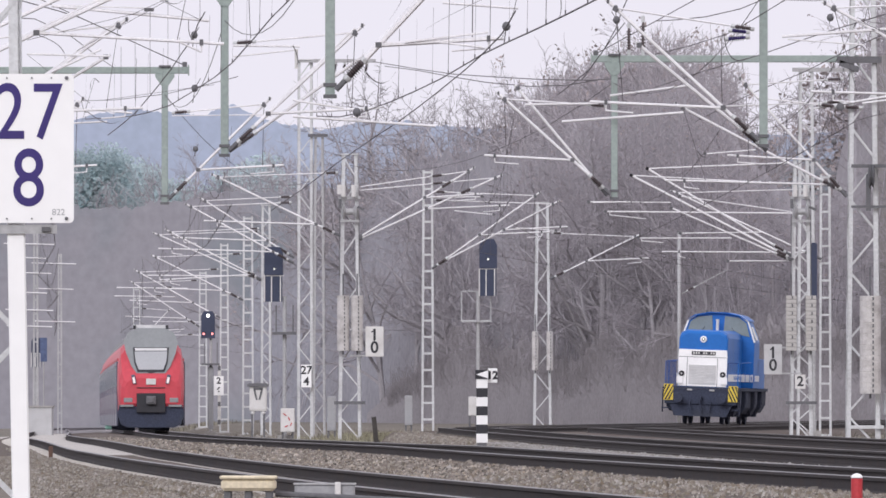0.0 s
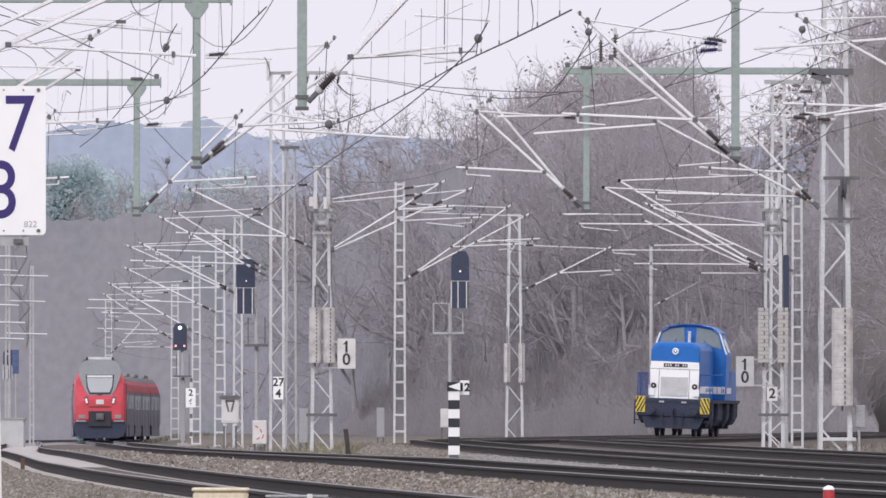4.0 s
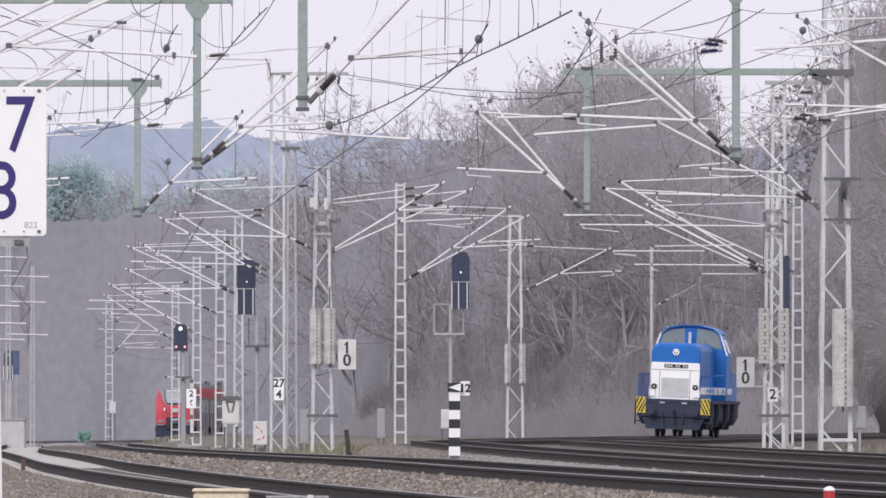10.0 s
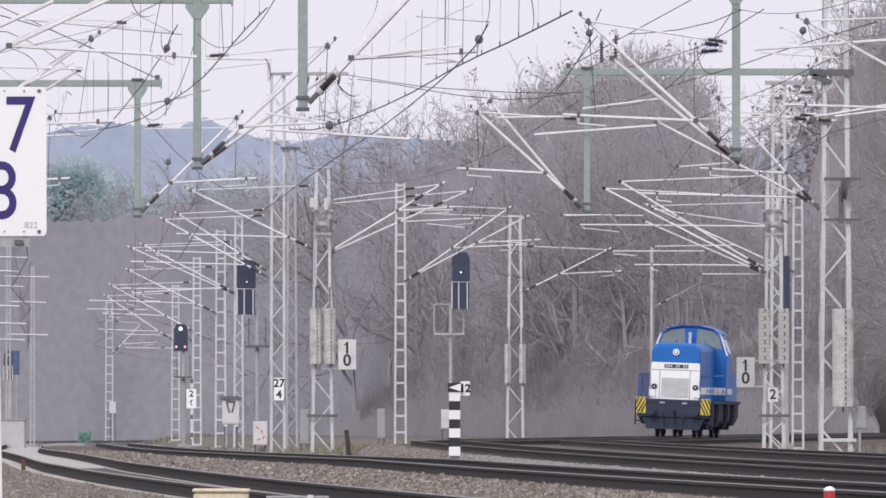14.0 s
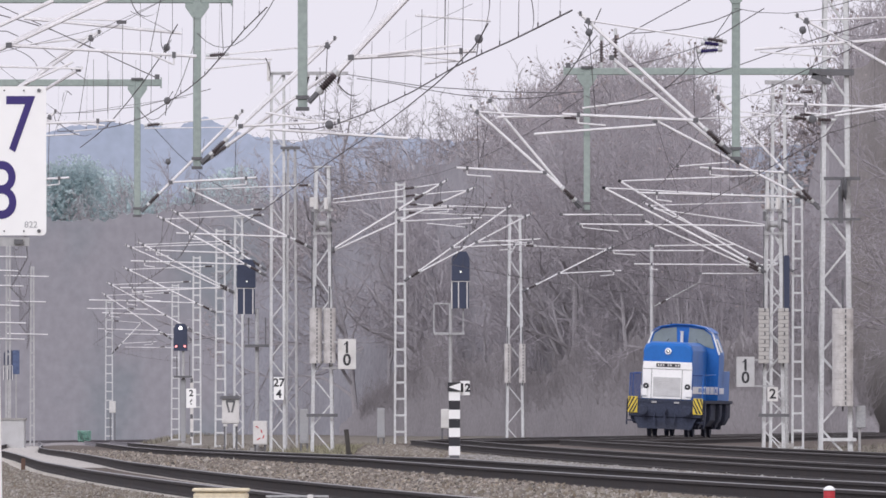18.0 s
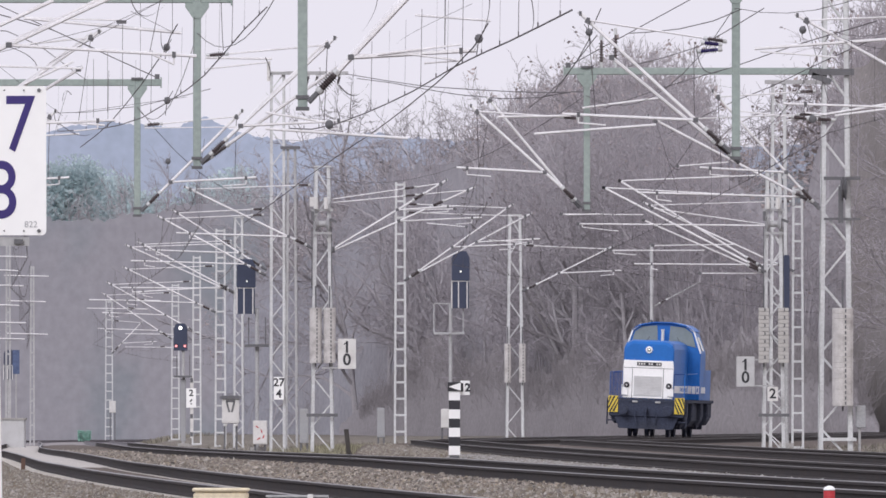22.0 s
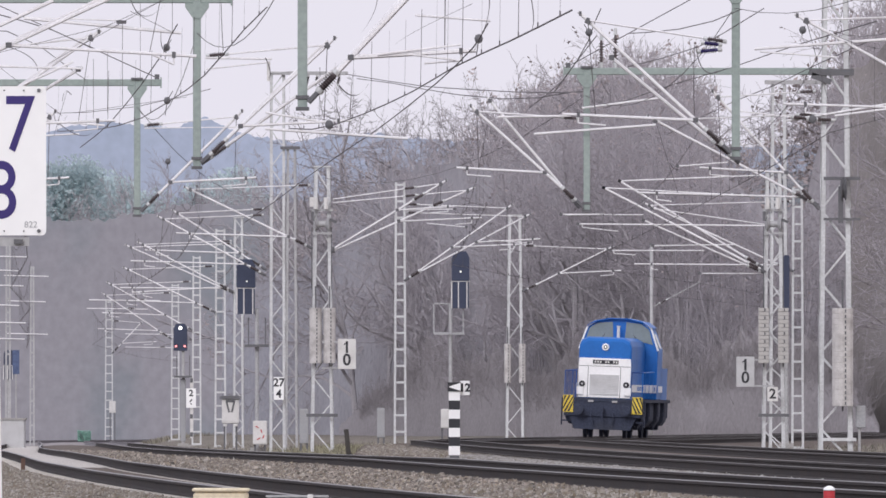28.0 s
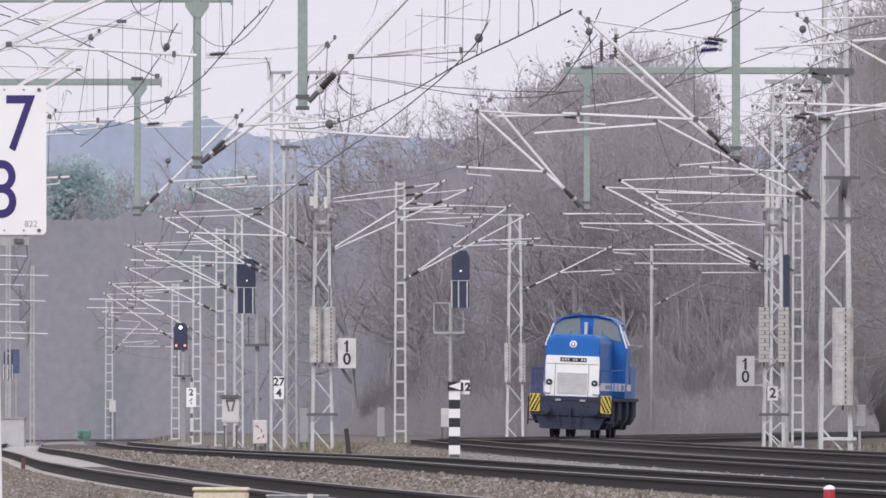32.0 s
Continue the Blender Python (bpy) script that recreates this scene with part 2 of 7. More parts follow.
# ---- mesh building ----
class Geo:
    """Collects vertices and faces for one mesh."""

    def __init__(self):
        self.v, self.f = [], []

    def add(self, v, f):
        k = len(self.v)
        self.v += [tuple(p) for p in v]
        self.f += [tuple(i + k for i in q) for q in f]
        return self

    def box(self, c, s, rot=(0, 0, 0)):
        m = Euler([radians(a) for a in rot]).to_matrix()
        v = [Vector(c) + m @ Vector((x * s[0] / 2, y * s[1] / 2, z * s[2] / 2)) for z in (-1, 1) for y in (-1, 1) for x in (-1, 1)]
        return self.add(v, [(0, 2, 3, 1), (4, 5, 7, 6), (0, 1, 5, 4), (2, 6, 7, 3), (0, 4, 6, 2), (1, 3, 7, 5)])

    def tube(self, p, q, r, n=6, r2=None, caps=True):
        p, q = Vector(p), Vector(q)
        w = (q - p).normalized()
        a = w.orthogonal().normalized() if abs(w.z) > 0.99 else w.cross(Vector((0, 0, 1))).normalized()
        b = w.cross(a)
        r2 = r if r2 is None else r2
        ang = [2 * math.pi * (i + 0.5) / n for i in range(n)]
        v = [p + (a * math.cos(t) + b * math.sin(t)) * r for t in ang] + [q + (a * math.cos(t) + b * math.sin(t)) * r2 for t in ang]
        f = [(i, (i + 1) % n, n + (i + 1) % n, n + i) for i in range(n)]
        if caps:
            f += [tuple(range(n))[::-1], tuple(range(n, 2 * n))]
        return self.add(v, f)

    def line(self, pts, r, n=5):
        for p, q in zip(pts, pts[1:]):
            self.tube(p, q, r, n)
        return self

    def lathe(self, p, q, prof, n=8):
        """prof: (share along p to q, radius)."""
        p, q = Vector(p), Vector(q)
        w = (q - p).normalized()
        a = w.orthogonal().normalized()
        b = w.cross(a)
        ang = [2 * math.pi * i / n for i in range(n)]
        return self.loft([[tuple(p.lerp(q, k) + (a * math.cos(t) + b * math.sin(t)) * r) for t in ang] for k, r in prof])

    def prism(self, outline, y0, y1, axis="y"):
        """A closed outline of (a, b) pairs, drawn out along an axis: a, b are x, z for y; y, z for x; x, y for z."""
        n = len(outline)

        def p(a, b, t):
            return {"y": (a, t, b), "x": (t, a, b), "z": (a, b, t)}[axis]

        v = [p(a, b, y0) for a, b in outline] + [p(a, b, y1) for a, b in outline]
        f = [(i, (i + 1) % n, n + (i + 1) % n, n + i) for i in range(n)] + [tuple(range(n))[::-1], tuple(range(n, 2 * n))]
        return self.add(v, f)

    def loft(self, rings, close=True):
        n = len(rings[0])
        k = []
        for r in rings:
            k += r
        f = []
        for j in range(len(rings) - 1):
            for i in range(n):
                f.append((j * n + i, j * n + (i + 1) % n, (j + 1) * n + (i + 1) % n, (j + 1) * n + i))
        if close:
            f += [tuple(range(n))[::-1], tuple(range((len(rings) - 1) * n, len(rings) * n))]
        return self.add(k, f)

    def mesh(self, name, material, smooth=False, bevel=0.0):
        me = bpy.data.meshes.new(name)
        me.from_pydata(self.v, [], self.f)
        if bevel or True:
            bm = bmesh.new()
            bm.from_mesh(me)
            if len(self.f) < 20000:
                bmesh.ops.recalc_face_normals(bm, faces=bm.faces)
            if bevel:
                bmesh.ops.bevel(bm, geom=list(bm.edges), offset=bevel, segments=1, affect="EDGES")
            bm.to_mesh(me)
            bm.free()
        if smooth:
            me.shade_smooth()
        me.materials.append(material)
        me.update()
        return me


def thing(name, x, y, z, label, category, group="", kind="", rz=0):
    ob = new(name)
    ob.matrix_basis = pose(x, y, z, 0, 0, rz)
    ob.empty_display_size = 0.2
    return tagged(ob, label, category, group, kind)


def part(name, geo, material, parent=None, label="", smooth=False, bevel=0.0):
    ob = new(name, geo.mesh(name, material, smooth, bevel))
    ob.parent = parent
    return tagged(ob, label) if label else ob


def text_part(name, words, size, material, parent, m, depth=0.004, bold=0.0, narrow=1.0):
    cu = bpy.data.curves.new(name, "FONT")
    cu.body, cu.size, cu.align_x, cu.align_y, cu.extrude, cu.offset = words, size, "CENTER", "CENTER", depth, bold
    tmp = bpy.data.objects.new(name, cu)
    me = bpy.data.meshes.new_from_object(tmp)
    bpy.data.objects.remove(tmp)
    me.materials.clear()
    me.materials.append(material)
    ob = new(name, me)
    ob.parent = parent
    ob.matrix_basis = m @ Matrix.Diagonal((narrow, 1, 1, 1))
    return ob


# ---- the plan: track centre lines x(y) and rail heights ----
B_KNOTS = ((-400, 42.0), (0, 13.2), (134, 3.75), (226, -1.12), (300, -4.2), (406, -8.4), (500, -11.4), (578, -13.8), (692, -17.5), (787, -20.3),
           (844, -21.3), (900, -20.9), (958, -19.2), (1015, -16.9), (1060, -14.0), (1150, -5.0), (2600, 150.0), (6000, 520.0))


def track_b(y):
    """The main line's second track, on which the red train leaves."""
    i = 1
    while i < len(B_KNOTS) - 3 and y > B_KNOTS[i + 1][0]:
        i += 1
    (ya, xa), (y0, x0), (y1, x1), (yb, xb) = B_KNOTS[i - 1:i + 3]
    h = y1 - y0
    s0, s1 = (x1 - xa) / (y1 - ya), (xb - x0) / (yb - y0)
    k = (y - y0) / h
    return (2 * k ** 3 - 3 * k * k + 1) * x0 + (k ** 3 - 2 * k * k + k) * h * s0 + (3 * k * k - 2 * k ** 3) * x1 + (k ** 3 - k * k) * h * s1


def track_a(y):
    return track_b(y) - 4.6 - 0.2 * math.exp(-((y - 205) / 45) ** 2) + 0.45 * min(1.0, max(0.0, (y - 350) / 300))


D_TABLE = {}


def slope_d(y):
    if y < 410:
        return -0.015 - 0.0001 * (410 - y)
    k = min(1.0, (y - 410) / 42)
    return -0.015 + 0.107 * (3 * k * k - 2 * k ** 3) + max(0, y - 560) * 0.0003


def track_d(y):
    """The curve on which the blue loco comes in."""
    if not D_TABLE:
        x = 9.28
        for i in range(537, 1300):
            D_TABLE[i] = x
            x += slope_d(i + 0.5)
        x = 9.28
        for i in range(537, -60, -1):
            D_TABLE[i] = x
            x -= slope_d(i - 0.5)
    i = math.floor(y)
    return D_TABLE[i] + (D_TABLE[i + 1] - D_TABLE[i]) * (y - i)


def track_c(y):
    """Leaves the loco's track by a turnout and runs beside it."""
    k = min(1.0, max(0.0, (y - 400) / 110))
    return track_d(y) - 4.1 * k * k * (3 - 2 * k)


def track_e(y):
    """The outer branch track."""
    return track_d(y) + 4.7


def fall(y):
    """The main line drops gently away from the camera."""
    return -0.00126 * max(0.0, y - 214)


def level(x, y):
    """Height of the rail tops at x: the main line's fall on the left, level on the right."""
    k = min(1.0, max(0.0, (x - track_b(y) - 1.5) / 5.0))
    k = k * k * (3 - 2 * k)
    d = min(1.0, max(0.0, (y - 390) / 80))
    # near the camera the second track lies a little higher than the first
    s = min(1.0, max(0.0, (track_b(y) - 0.9 - x) / 2.6))
    near = min(1.0, max(0.0, (330 - y) / 110))
    return (fall(y) + near * (0.035 - 0.1 * s * s * (3 - 2 * s))) * (1 - k) - 0.1 * d * d * (3 - 2 * d) * k


# ---- ground and tracks ----
def ground_z(x, y):
    z = level(x, y) - 0.42
    z += 0.06 * noise.noise((x * 0.15, y * 0.03, 0.3)) + 0.03 * noise.noise((x * 0.6, y * 0.12, 5))
    return z


def build_ground():
    ys = [-300, -100, 0, 50] + list(range(80, 700, 5)) + list(range(700, 1200, 20)) + [1300, 1500, 2000, 3000, 4800]
    us = [-1500, -400, -120, -60, -40, -30, -24, -18, -14, -11, -8] + [i * 1.0 - 7 for i in range(32)] + [26, 28, 31, 35, 40, 50, 70, 120, 400, 1500]
    v, f = [], []
    for y in ys:
        for u in us:
            x = track_b(y) * (1 if y < 1300 else 1300 / y) + u
            v.append((x, y, ground_z(x, y)))
    n = len(us)
    for j in range(len(ys) - 1):
        for i in range(n - 1):
            f.append((j * n + i, j * n + i + 1, (j + 1) * n + i + 1, (j + 1) * n + i))
    g = Geo()
    g.v, g.f = v, f
    ob = part("ground", g, GROUND, None, "dead grass and bare earth beside the tracks", smooth=True)
    tagged(ob, category="ground", kind="structure")


def sweep(path, profile, y0, y1, step, z_of=None, closed=True):
    """A profile of (offset across, height over the rail tops) drawn along a track."""
    g = Geo()
    rings = []
    y = y0
    while y <= y1 + 0.01:
        c = path(y)
        t = path(y + 0.5) - path(y - 0.5)
        k = math.hypot(1, t)
        z = z_of(y) if z_of else level(c, y)
        rings.append([(c + o / k, y - o * t / k, z + h) for o, h in profile])
        y += step
    return g.loft(rings, closed)


RAIL_PROFILE = [(-0.062, -0.16), (0.062, -0.16), (0.062, -0.145), (0.012, -0.128), (0.012, -0.045), (0.034, -0.035), (0.034, -0.006),
                (-0.034, -0.006), (-0.034, -0.035), (-0.012, -0.045), (-0.012, -0.128), (-0.062, -0.145)]
HEAD_PROFILE = [(-0.034, -0.006), (0.034, -0.006), (0.03, 0.0), (-0.03, 0.0)]


def build_track(path, label, y0, y1, bed, shiny=True, hazed=9999):
    """Past the given distance the bed and rails turn paler, painted in for haze."""
    t = thing("railway_track", 0, 0, 0, label, "railway track", "railway tracks", "structure")
    if hazed < y1:
        part("far_bed", sweep(path, bed, hazed, y1, 4), BALLAST_HAZED, t, "far ballast paled for haze")
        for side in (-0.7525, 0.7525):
            part("far_rail", sweep(path, [(o + side, h) for o, h in RAIL_PROFILE], hazed, y1, 4), RAIL_HAZED, t, "far rail paled for haze")
        y1 = hazed
    part("ballast_bed", sweep(path, bed, y0, y1, 4), BALLAST, t, "brown-grey crushed stone ballast")
    for side in (-0.7525, 0.7525):
        rail = part("rail", sweep(path, [(o + side, h) for o, h in RAIL_PROFILE], y0, y1, 4), RAILSIDE, t, "rust-brown steel rail")
        part("rail_head", sweep(path, [(o + side, h) for o, h in HEAD_PROFILE], y0, y1, 4), RAILHEAD if shiny else RAILHEAD_DULL, rail, "worn running surface")
    return t


build_ground()
BED = [(-2.9, -0.6), (-1.9, -0.24), (-1.35, -0.19), (-0.66, -0.185), (-0.56, -0.158), (0.56, -0.158), (0.66, -0.185), (0.9, -0.17), (1.35, -0.13), (2.3, -0.10), (2.9, -0.6)]
BED_B = [(-3.1, -0.6), (-2.8, -0.2), (-2.3, -0.12), (-1.35, -0.13), (-0.9, -0.18), (1.35, -0.19), (1.9, -0.13), (2.5, -0.12), (3.2, -0.6)]
BED_C = [(-3.0, -0.6), (-2.2, -0.14), (-1.6, -0.13), (-1.3, -0.19), (1.7, -0.22), (2.6, -0.6)]
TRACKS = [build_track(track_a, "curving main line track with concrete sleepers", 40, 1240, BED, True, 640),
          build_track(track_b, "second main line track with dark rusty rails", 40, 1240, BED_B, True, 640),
          build_track(track_d, "branch track curving away to the woods", 60, 760, BED_C, False),
          build_track(track_c, "siding leaving the branch by a turnout", 470, 760, [(o, h - 0.015) for o, h in BED_C], False),
          build_track(track_e, "outer branch track with dull rails", 60, 760, BED_C, False)]


# ---- masts ----
def lattice_mast(x, y, z, h, wb, wt, label, group="lattice masts", panels=None, material=None, rz=0, face=0.8, twist=0):
    """Four angle-iron legs, tapering, with zigzag bracing on each side."""
    material = material or GALV
    t = thing("lattice_mast", x, y, z, label, "catenary mast", group, rz=rz)
    panels = panels or max(5, round(h / ((wb + wt) * 0.62)))

    def corner(sx, sy, k):
        w = wb + (wt - wb) * k
        a = radians(twist)
        px, py = sx * w / 2, sy * w * face / 2
        return Vector((px * math.cos(a) - py * math.sin(a), px * math.sin(a) + py * math.cos(a), h * k))

    a = 0.055 + 0.07 * wb
    for sx, sy in ((-1, -1), (1, -1), (1, 1), (-1, 1)):
        g = Geo()
        p, q = corner(sx, sy, 0), corner(sx, sy, 1)
        d1, d2 = Vector((-sx * a, 0, 0)), Vector((0, -sy * a, 0))
        for d in (d1, d2):
            e = (d2 if d is d1 else d1) * 0.16
            g.add([p, p + d, p + d + e, p + e, q, q + d, q + d + e, q + e],
                  [(0, 1, 2, 3), (4, 5, 6, 7), (0, 1, 5, 4), (1, 2, 6, 5), (2, 3, 7, 6), (3, 0, 4, 7)])
        part("leg", g, material, t)
    for (s1, s2) in (((-1, -1), (1, -1)), ((1, -1), (1, 1)), ((-1, 1), (1, 1)), ((-1, -1), (-1, 1))):
        for i in range(panels):
            p, q = corner(*(s1 if i % 2 else s2), i / panels), corner(*(s2 if i % 2 else s1), (i + 1) / panels)
            g = Geo().tube(p * 0.97 + Vector((0, 0, p.z * 0.03)), q * 0.97 + Vector((0, 0, q.z * 0.03)), 0.018 + 0.012 * wb, 4)
            part("brace", g, material, t)
    part("foundation", Geo().box((0, 0, -0.19), (wb + 0.4, wb + 0.4, 0.5)), CONC, t, "concrete foundation block", bevel=0.03)
    part("mast_cap", Geo().box((0, 0, h), (wt + 0.06, wt + 0.06, 0.04)), material, t)
    return t


def ladder_mast(x, y, z, h, wb, wt, label, rungs=None, rz=0, material=None):
    """Two channel legs joined by batten plates like a ladder."""
    material = material or GALV
    t = thing("ladder_mast", x, y, z, label, "catenary mast", "ladder masts", rz=rz)
    for s in (-1, 1):
        # one channel section, its flanges turned inwards
        sec = [(0.012, -0.08), (-0.068, -0.08), (-0.068, -0.06), (-0.013, -0.06), (-0.013, 0.06), (-0.068, 0.06), (-0.068, 0.08), (0.012, 0.08)]
        part("leg", Geo().loft([[(s * (w / 2 + a), b, zz) for a, b in sec] for w, zz in ((wb, 0.0), (wt, h))]), material, t)
    rungs = rungs or round(h / 0.62)
    for i in range(rungs + 1):
        k = (i + 0.15) / (rungs + 0.3)
        w = wb + (wt - wb) * k
        part("batten", Geo().box((0, 0, h * k), (w, 0.13, 0.075)), material, t)
    part("foundation", Geo().box((0, 0, -0.19), (wb + 0.35, 0.6, 0.5)), CONC, t, "concrete foundation block", bevel=0.03)
    return t


RIBS = [(0, 0.045)] + [q for i in range(7) for q in ((0.06 + i * 0.125, 0.035), (0.10 + i * 0.125, 0.085), (0.13 + i * 0.125, 0.04))] + [(1, 0.03)]


def insulator(parent, p, q, material=None, fat=1.0, name="insulator"):
    p, q = Vector(p), Vector(q)
    a, b = p.lerp(q, 0.17), p.lerp(q, 0.83)
    ins = part(name, Geo().lathe(a, b, [(k, r * fat) for k, r in RIBS]), material or INSUL, parent, "ribbed brown insulator" if material is None else "")
    for u, w in ((p, a), (q, b)):
        part("end_cap", Geo().lathe(u, w, [(0, 0.038 * fat), (0.25, 0.05 * fat), (1, 0.055 * fat)]), GALV, ins, "pale metal end cap")
    return ins


def cantilever(parent, low, high, tip, steady, wire_x, r=0.03, double=False, at=0.0, tie_at=0.0, rise=0.12):
    """Swivelling bracket in its mast's own space: diagonal tube from low up to the tip, top tie from high to the tip,
    steady tube across at the height steady, and a short arm that holds the contact wire."""
    low, high, tip = Vector(low), Vector(high), Vector(tip)
    L = (tip - low).length
    k0, k1 = 0.22 / L + at, 0.72 / L + at
    if at:
        part("diagonal_tube", Geo().tube(low, low.lerp(tip, k0), r, 6), TUBE, parent)
        part("fitting", Geo().box(low, (0.1, 0.1, 0.14)), DARKGREY, parent)
    else:
        part("fitting", Geo().tube(low, low.lerp(tip, k0), 0.045, 6), DARKGREY, parent)
    insulator(parent, low.lerp(tip, k0), low.lerp(tip, k1), fat=max(1.0, r / 0.036))
    part("diagonal_tube", Geo().tube(low.lerp(tip, k1), tip + (tip - low) * (0.25 / L), r, 6), TUBE, parent)
    if double:
        o = Vector((0.0, 0.6, 0.1))
        part("diagonal_tube", Geo().tube(low.lerp(tip, k1) + o * 0.2, tip + o, r, 6), TUBE, parent)
    L2 = (tip - high).length
    insulator(parent, high.lerp(tip, tie_at + 0.08 / L2), high.lerp(tip, tie_at + 0.55 / L2), fat=0.8)
    if tie_at:
        part("top_tie", Geo().tube(high, high.lerp(tip, tie_at + 0.1 / L2), r * 0.62, 5), TUBE, parent)
    part("top_tie", Geo().tube(high.lerp(tip, tie_at + 0.5 / L2), tip, r * 0.62, 5), TUBE, parent)
    # clamps where the tubes and wires meet
    part("tube_clamp", Geo().box(tip + Vector((0, -0.03, -0.03)), (0.11, 0.1, 0.08), (0, 30, 0)), DARKGREY, parent)
    part("tube_cap", Geo().box(tip + (tip - low) * (0.2 / L), (0.05, 0.09, 0.09)), DARKGREY, parent)
    s = 1 if tip.x > low.x else -1
    k = min(0.9, max(0.1, (steady - low.z) / (tip.z - low.z)))
    root = low.lerp(tip, k)
    end = Vector((wire_x + s * 0.75, tip.y, steady + rise))
    part("steady_tube", Geo().tube(root, end, r * 0.8, 6), TUBE, parent)
    part("tube_clamp", Geo().box(root, (0.1, 0.1, 0.09)), DARKGREY, parent)
    part("tube_clamp", Geo().box(end.lerp(root, 0.12), (0.06, 0.08, 0.1)), DARKGREY, parent)
    hang = end.lerp(root, 0.12)
    part("steady_arm", Geo().line([hang, hang + Vector((0, 0, -0.16)), Vector((wire_x - s * 0.1, tip.y, steady - 0.1))], 0.016, 5), TUBE, parent)
    part("dropper", Geo().tube(tip, root.lerp(end, 0.75), 0.008, 4), WIRE, parent)
    part("clamp", Geo().box(tip, (0.09, 0.08, 0.11)), DARKGREY, parent, bevel=0.02)


def weights(parent, x, y, z0, z1, w=0.34, discs=False):
    """A stack of tensioning weights on a rod."""
    n = round((z1 - z0) / 0.13)
    stack = part("tension_weight_rod", Geo().tube((x, y, z0 - 0.12), (x, y, z1 + 0.7), 0.025, 6), DARKGREY, parent)
    for i in range(n):
        z = z0 + (z1 - z0) * (i + 0.5) / n
        hh = (z1 - z0) / n
        if discs:
            part("weight_disc", Geo().lathe((x, y, z - hh * 0.495), (x, y, z + hh * 0.495), [(0, w * 0.488), (0.1, w / 2), (0.9, w / 2), (1, w * 0.488)], 16), WEIGHT_OLD, stack)
        else:
            part("weight_disc", Geo().box((x, y, z), (w, w, hh - 0.008)), WEIGHT, stack, bevel=0.01)
        if discs:
            part("weight_slot", Geo().box((x + w * 0.12, y - w * 0.487, z), (0.035, 0.02, hh * 0.6)), DARKGREY, stack)
        elif i % 2:
            part("weight_slot", Geo().box((x + w * 0.1, y - w / 2 - 0.004, z), (0.045, 0.01, hh * 0.8)), DARKGREY, stack)


def plate(parent, x, y, z, w, h, words, size=None, back=WHITE, ink=BLACK, name="sign_board", gap=None, bold=0.01):
    """A flat sign, facing the camera, with its lines of writing."""
    b = part(name, Geo().box((x, y, z), (w, 0.02, h)), back, parent, "white sign board", bevel=0.006)
    n = len(words)
    for i, wd in enumerate(words):
        zz = z + ((n - 1) / 2 - i) * (gap or h / n)
        num = text_part("numeral", wd, size or h / n, ink, b, pose(x, y - 0.0125, zz, 90, 0, 0), 0.002, bold)
        if wd == "1":
            k = size or h / n
            part("numeral_stroke", Geo().box((x - 0.11 * k, y - 0.0125, zz + 0.25 * k), (0.2 * k, 0.004, 0.075 * k), (0, -38, 0)), ink, b)
    return b


def gz(x, y):
    return ground_z(x, y)


# ---- masts along the lines ----
def std_cantilever(m, mx, my, mz, tip_x, tip_z, low_z, low_dx=0.0, wire_dx=0.0, dy=-0.3, steady=6.1, high_z=None, double=False, at=0.0, tie_at=0.0):
    """A bracket given by heights over the rails, on a mast at mx, my whose base is at mz."""
    s = 1 if tip_x > mx else -1
    cantilever(m, (low_dx * s, dy, low_z - mz), (low_dx * s, dy, (high_z or tip_z + 0.15) - mz), (tip_x - mx, dy, tip_z - mz), steady - mz,
               tip_x - mx + wire_dx, double=double, at=at, tie_at=tie_at)


def boom(m, x, z, a, b, r=0.03, dy=0.0, held=0.0, name="diagonal_tube"):
    """A bracket tube between two places over the rails, on a mast at x with its base at z; held: length of the insulator at its foot."""
    a, b = Vector((a[0] - x, dy, a[1] - z)), Vector((b[0] - x, dy, b[1] - z))
    foot = a
    if held:
        k = 1 / (b - a).length
        part("fitting", Geo().tube(a, a.lerp(b, 0.2 * k), 0.042, 6), DARKGREY, m)
        foot = a.lerp(b, (0.2 + held) * k)
        insulator(m, a.lerp(b, 0.2 * k), foot)
    part(name, Geo().tube(foot, b, r, 6), TUBE, m)
    part("tube_clamp", Geo().box(b, (0.1, 0.1, 0.09), (0, 25, 0)), DARKGREY, m)


def mast_at(kind, x, y, top, wb, wt, label, **kw):
    z = gz(x, y)
    m = (lattice_mast if kind == "lattice" else ladder_mast)(x, y, z, top - z, wb, wt, label, **kw)
    return m, x, y, z


# tall tower mast beside the main line
m, x, y, z = mast_at("lattice", -5.86, 474, 12.9, 0.56, 0.52, "tall galvanised lattice mast with a kilometre plate", panels=20, face=0.35)
std_cantilever(m, x, y, z, -9.9, 7.7, 5.7, 0.4, -0.4)
std_cantilever(m, x, y, z, -9.42, 7.92, 5.9, 0.4, -0.4, dy=0.6, steady=6.5)
plate(m, 0.05, -0.45, 1.70 - z, 0.36, 0.8, ["27", "4"], 0.4, name="kilometre_plate")
part("crossarm", Geo().box((1.15, -0.2, 12.860 - z), (2.7, 0.12, 0.12)), GALV_DULL, m)
for dx in (1.1, 1.42, 2.2):
    insulator(m, (dx, -0.2, 12.8 - z), (dx - 0.08, -0.2, 12.42 - z), None, 0.9)
part("crossarm", Geo().box((0.45, -0.2, 10.220 - z), (0.7, 0.1, 0.1)), DARKGREY, m)
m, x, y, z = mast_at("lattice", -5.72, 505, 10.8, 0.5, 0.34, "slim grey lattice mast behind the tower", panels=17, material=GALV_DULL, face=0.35)

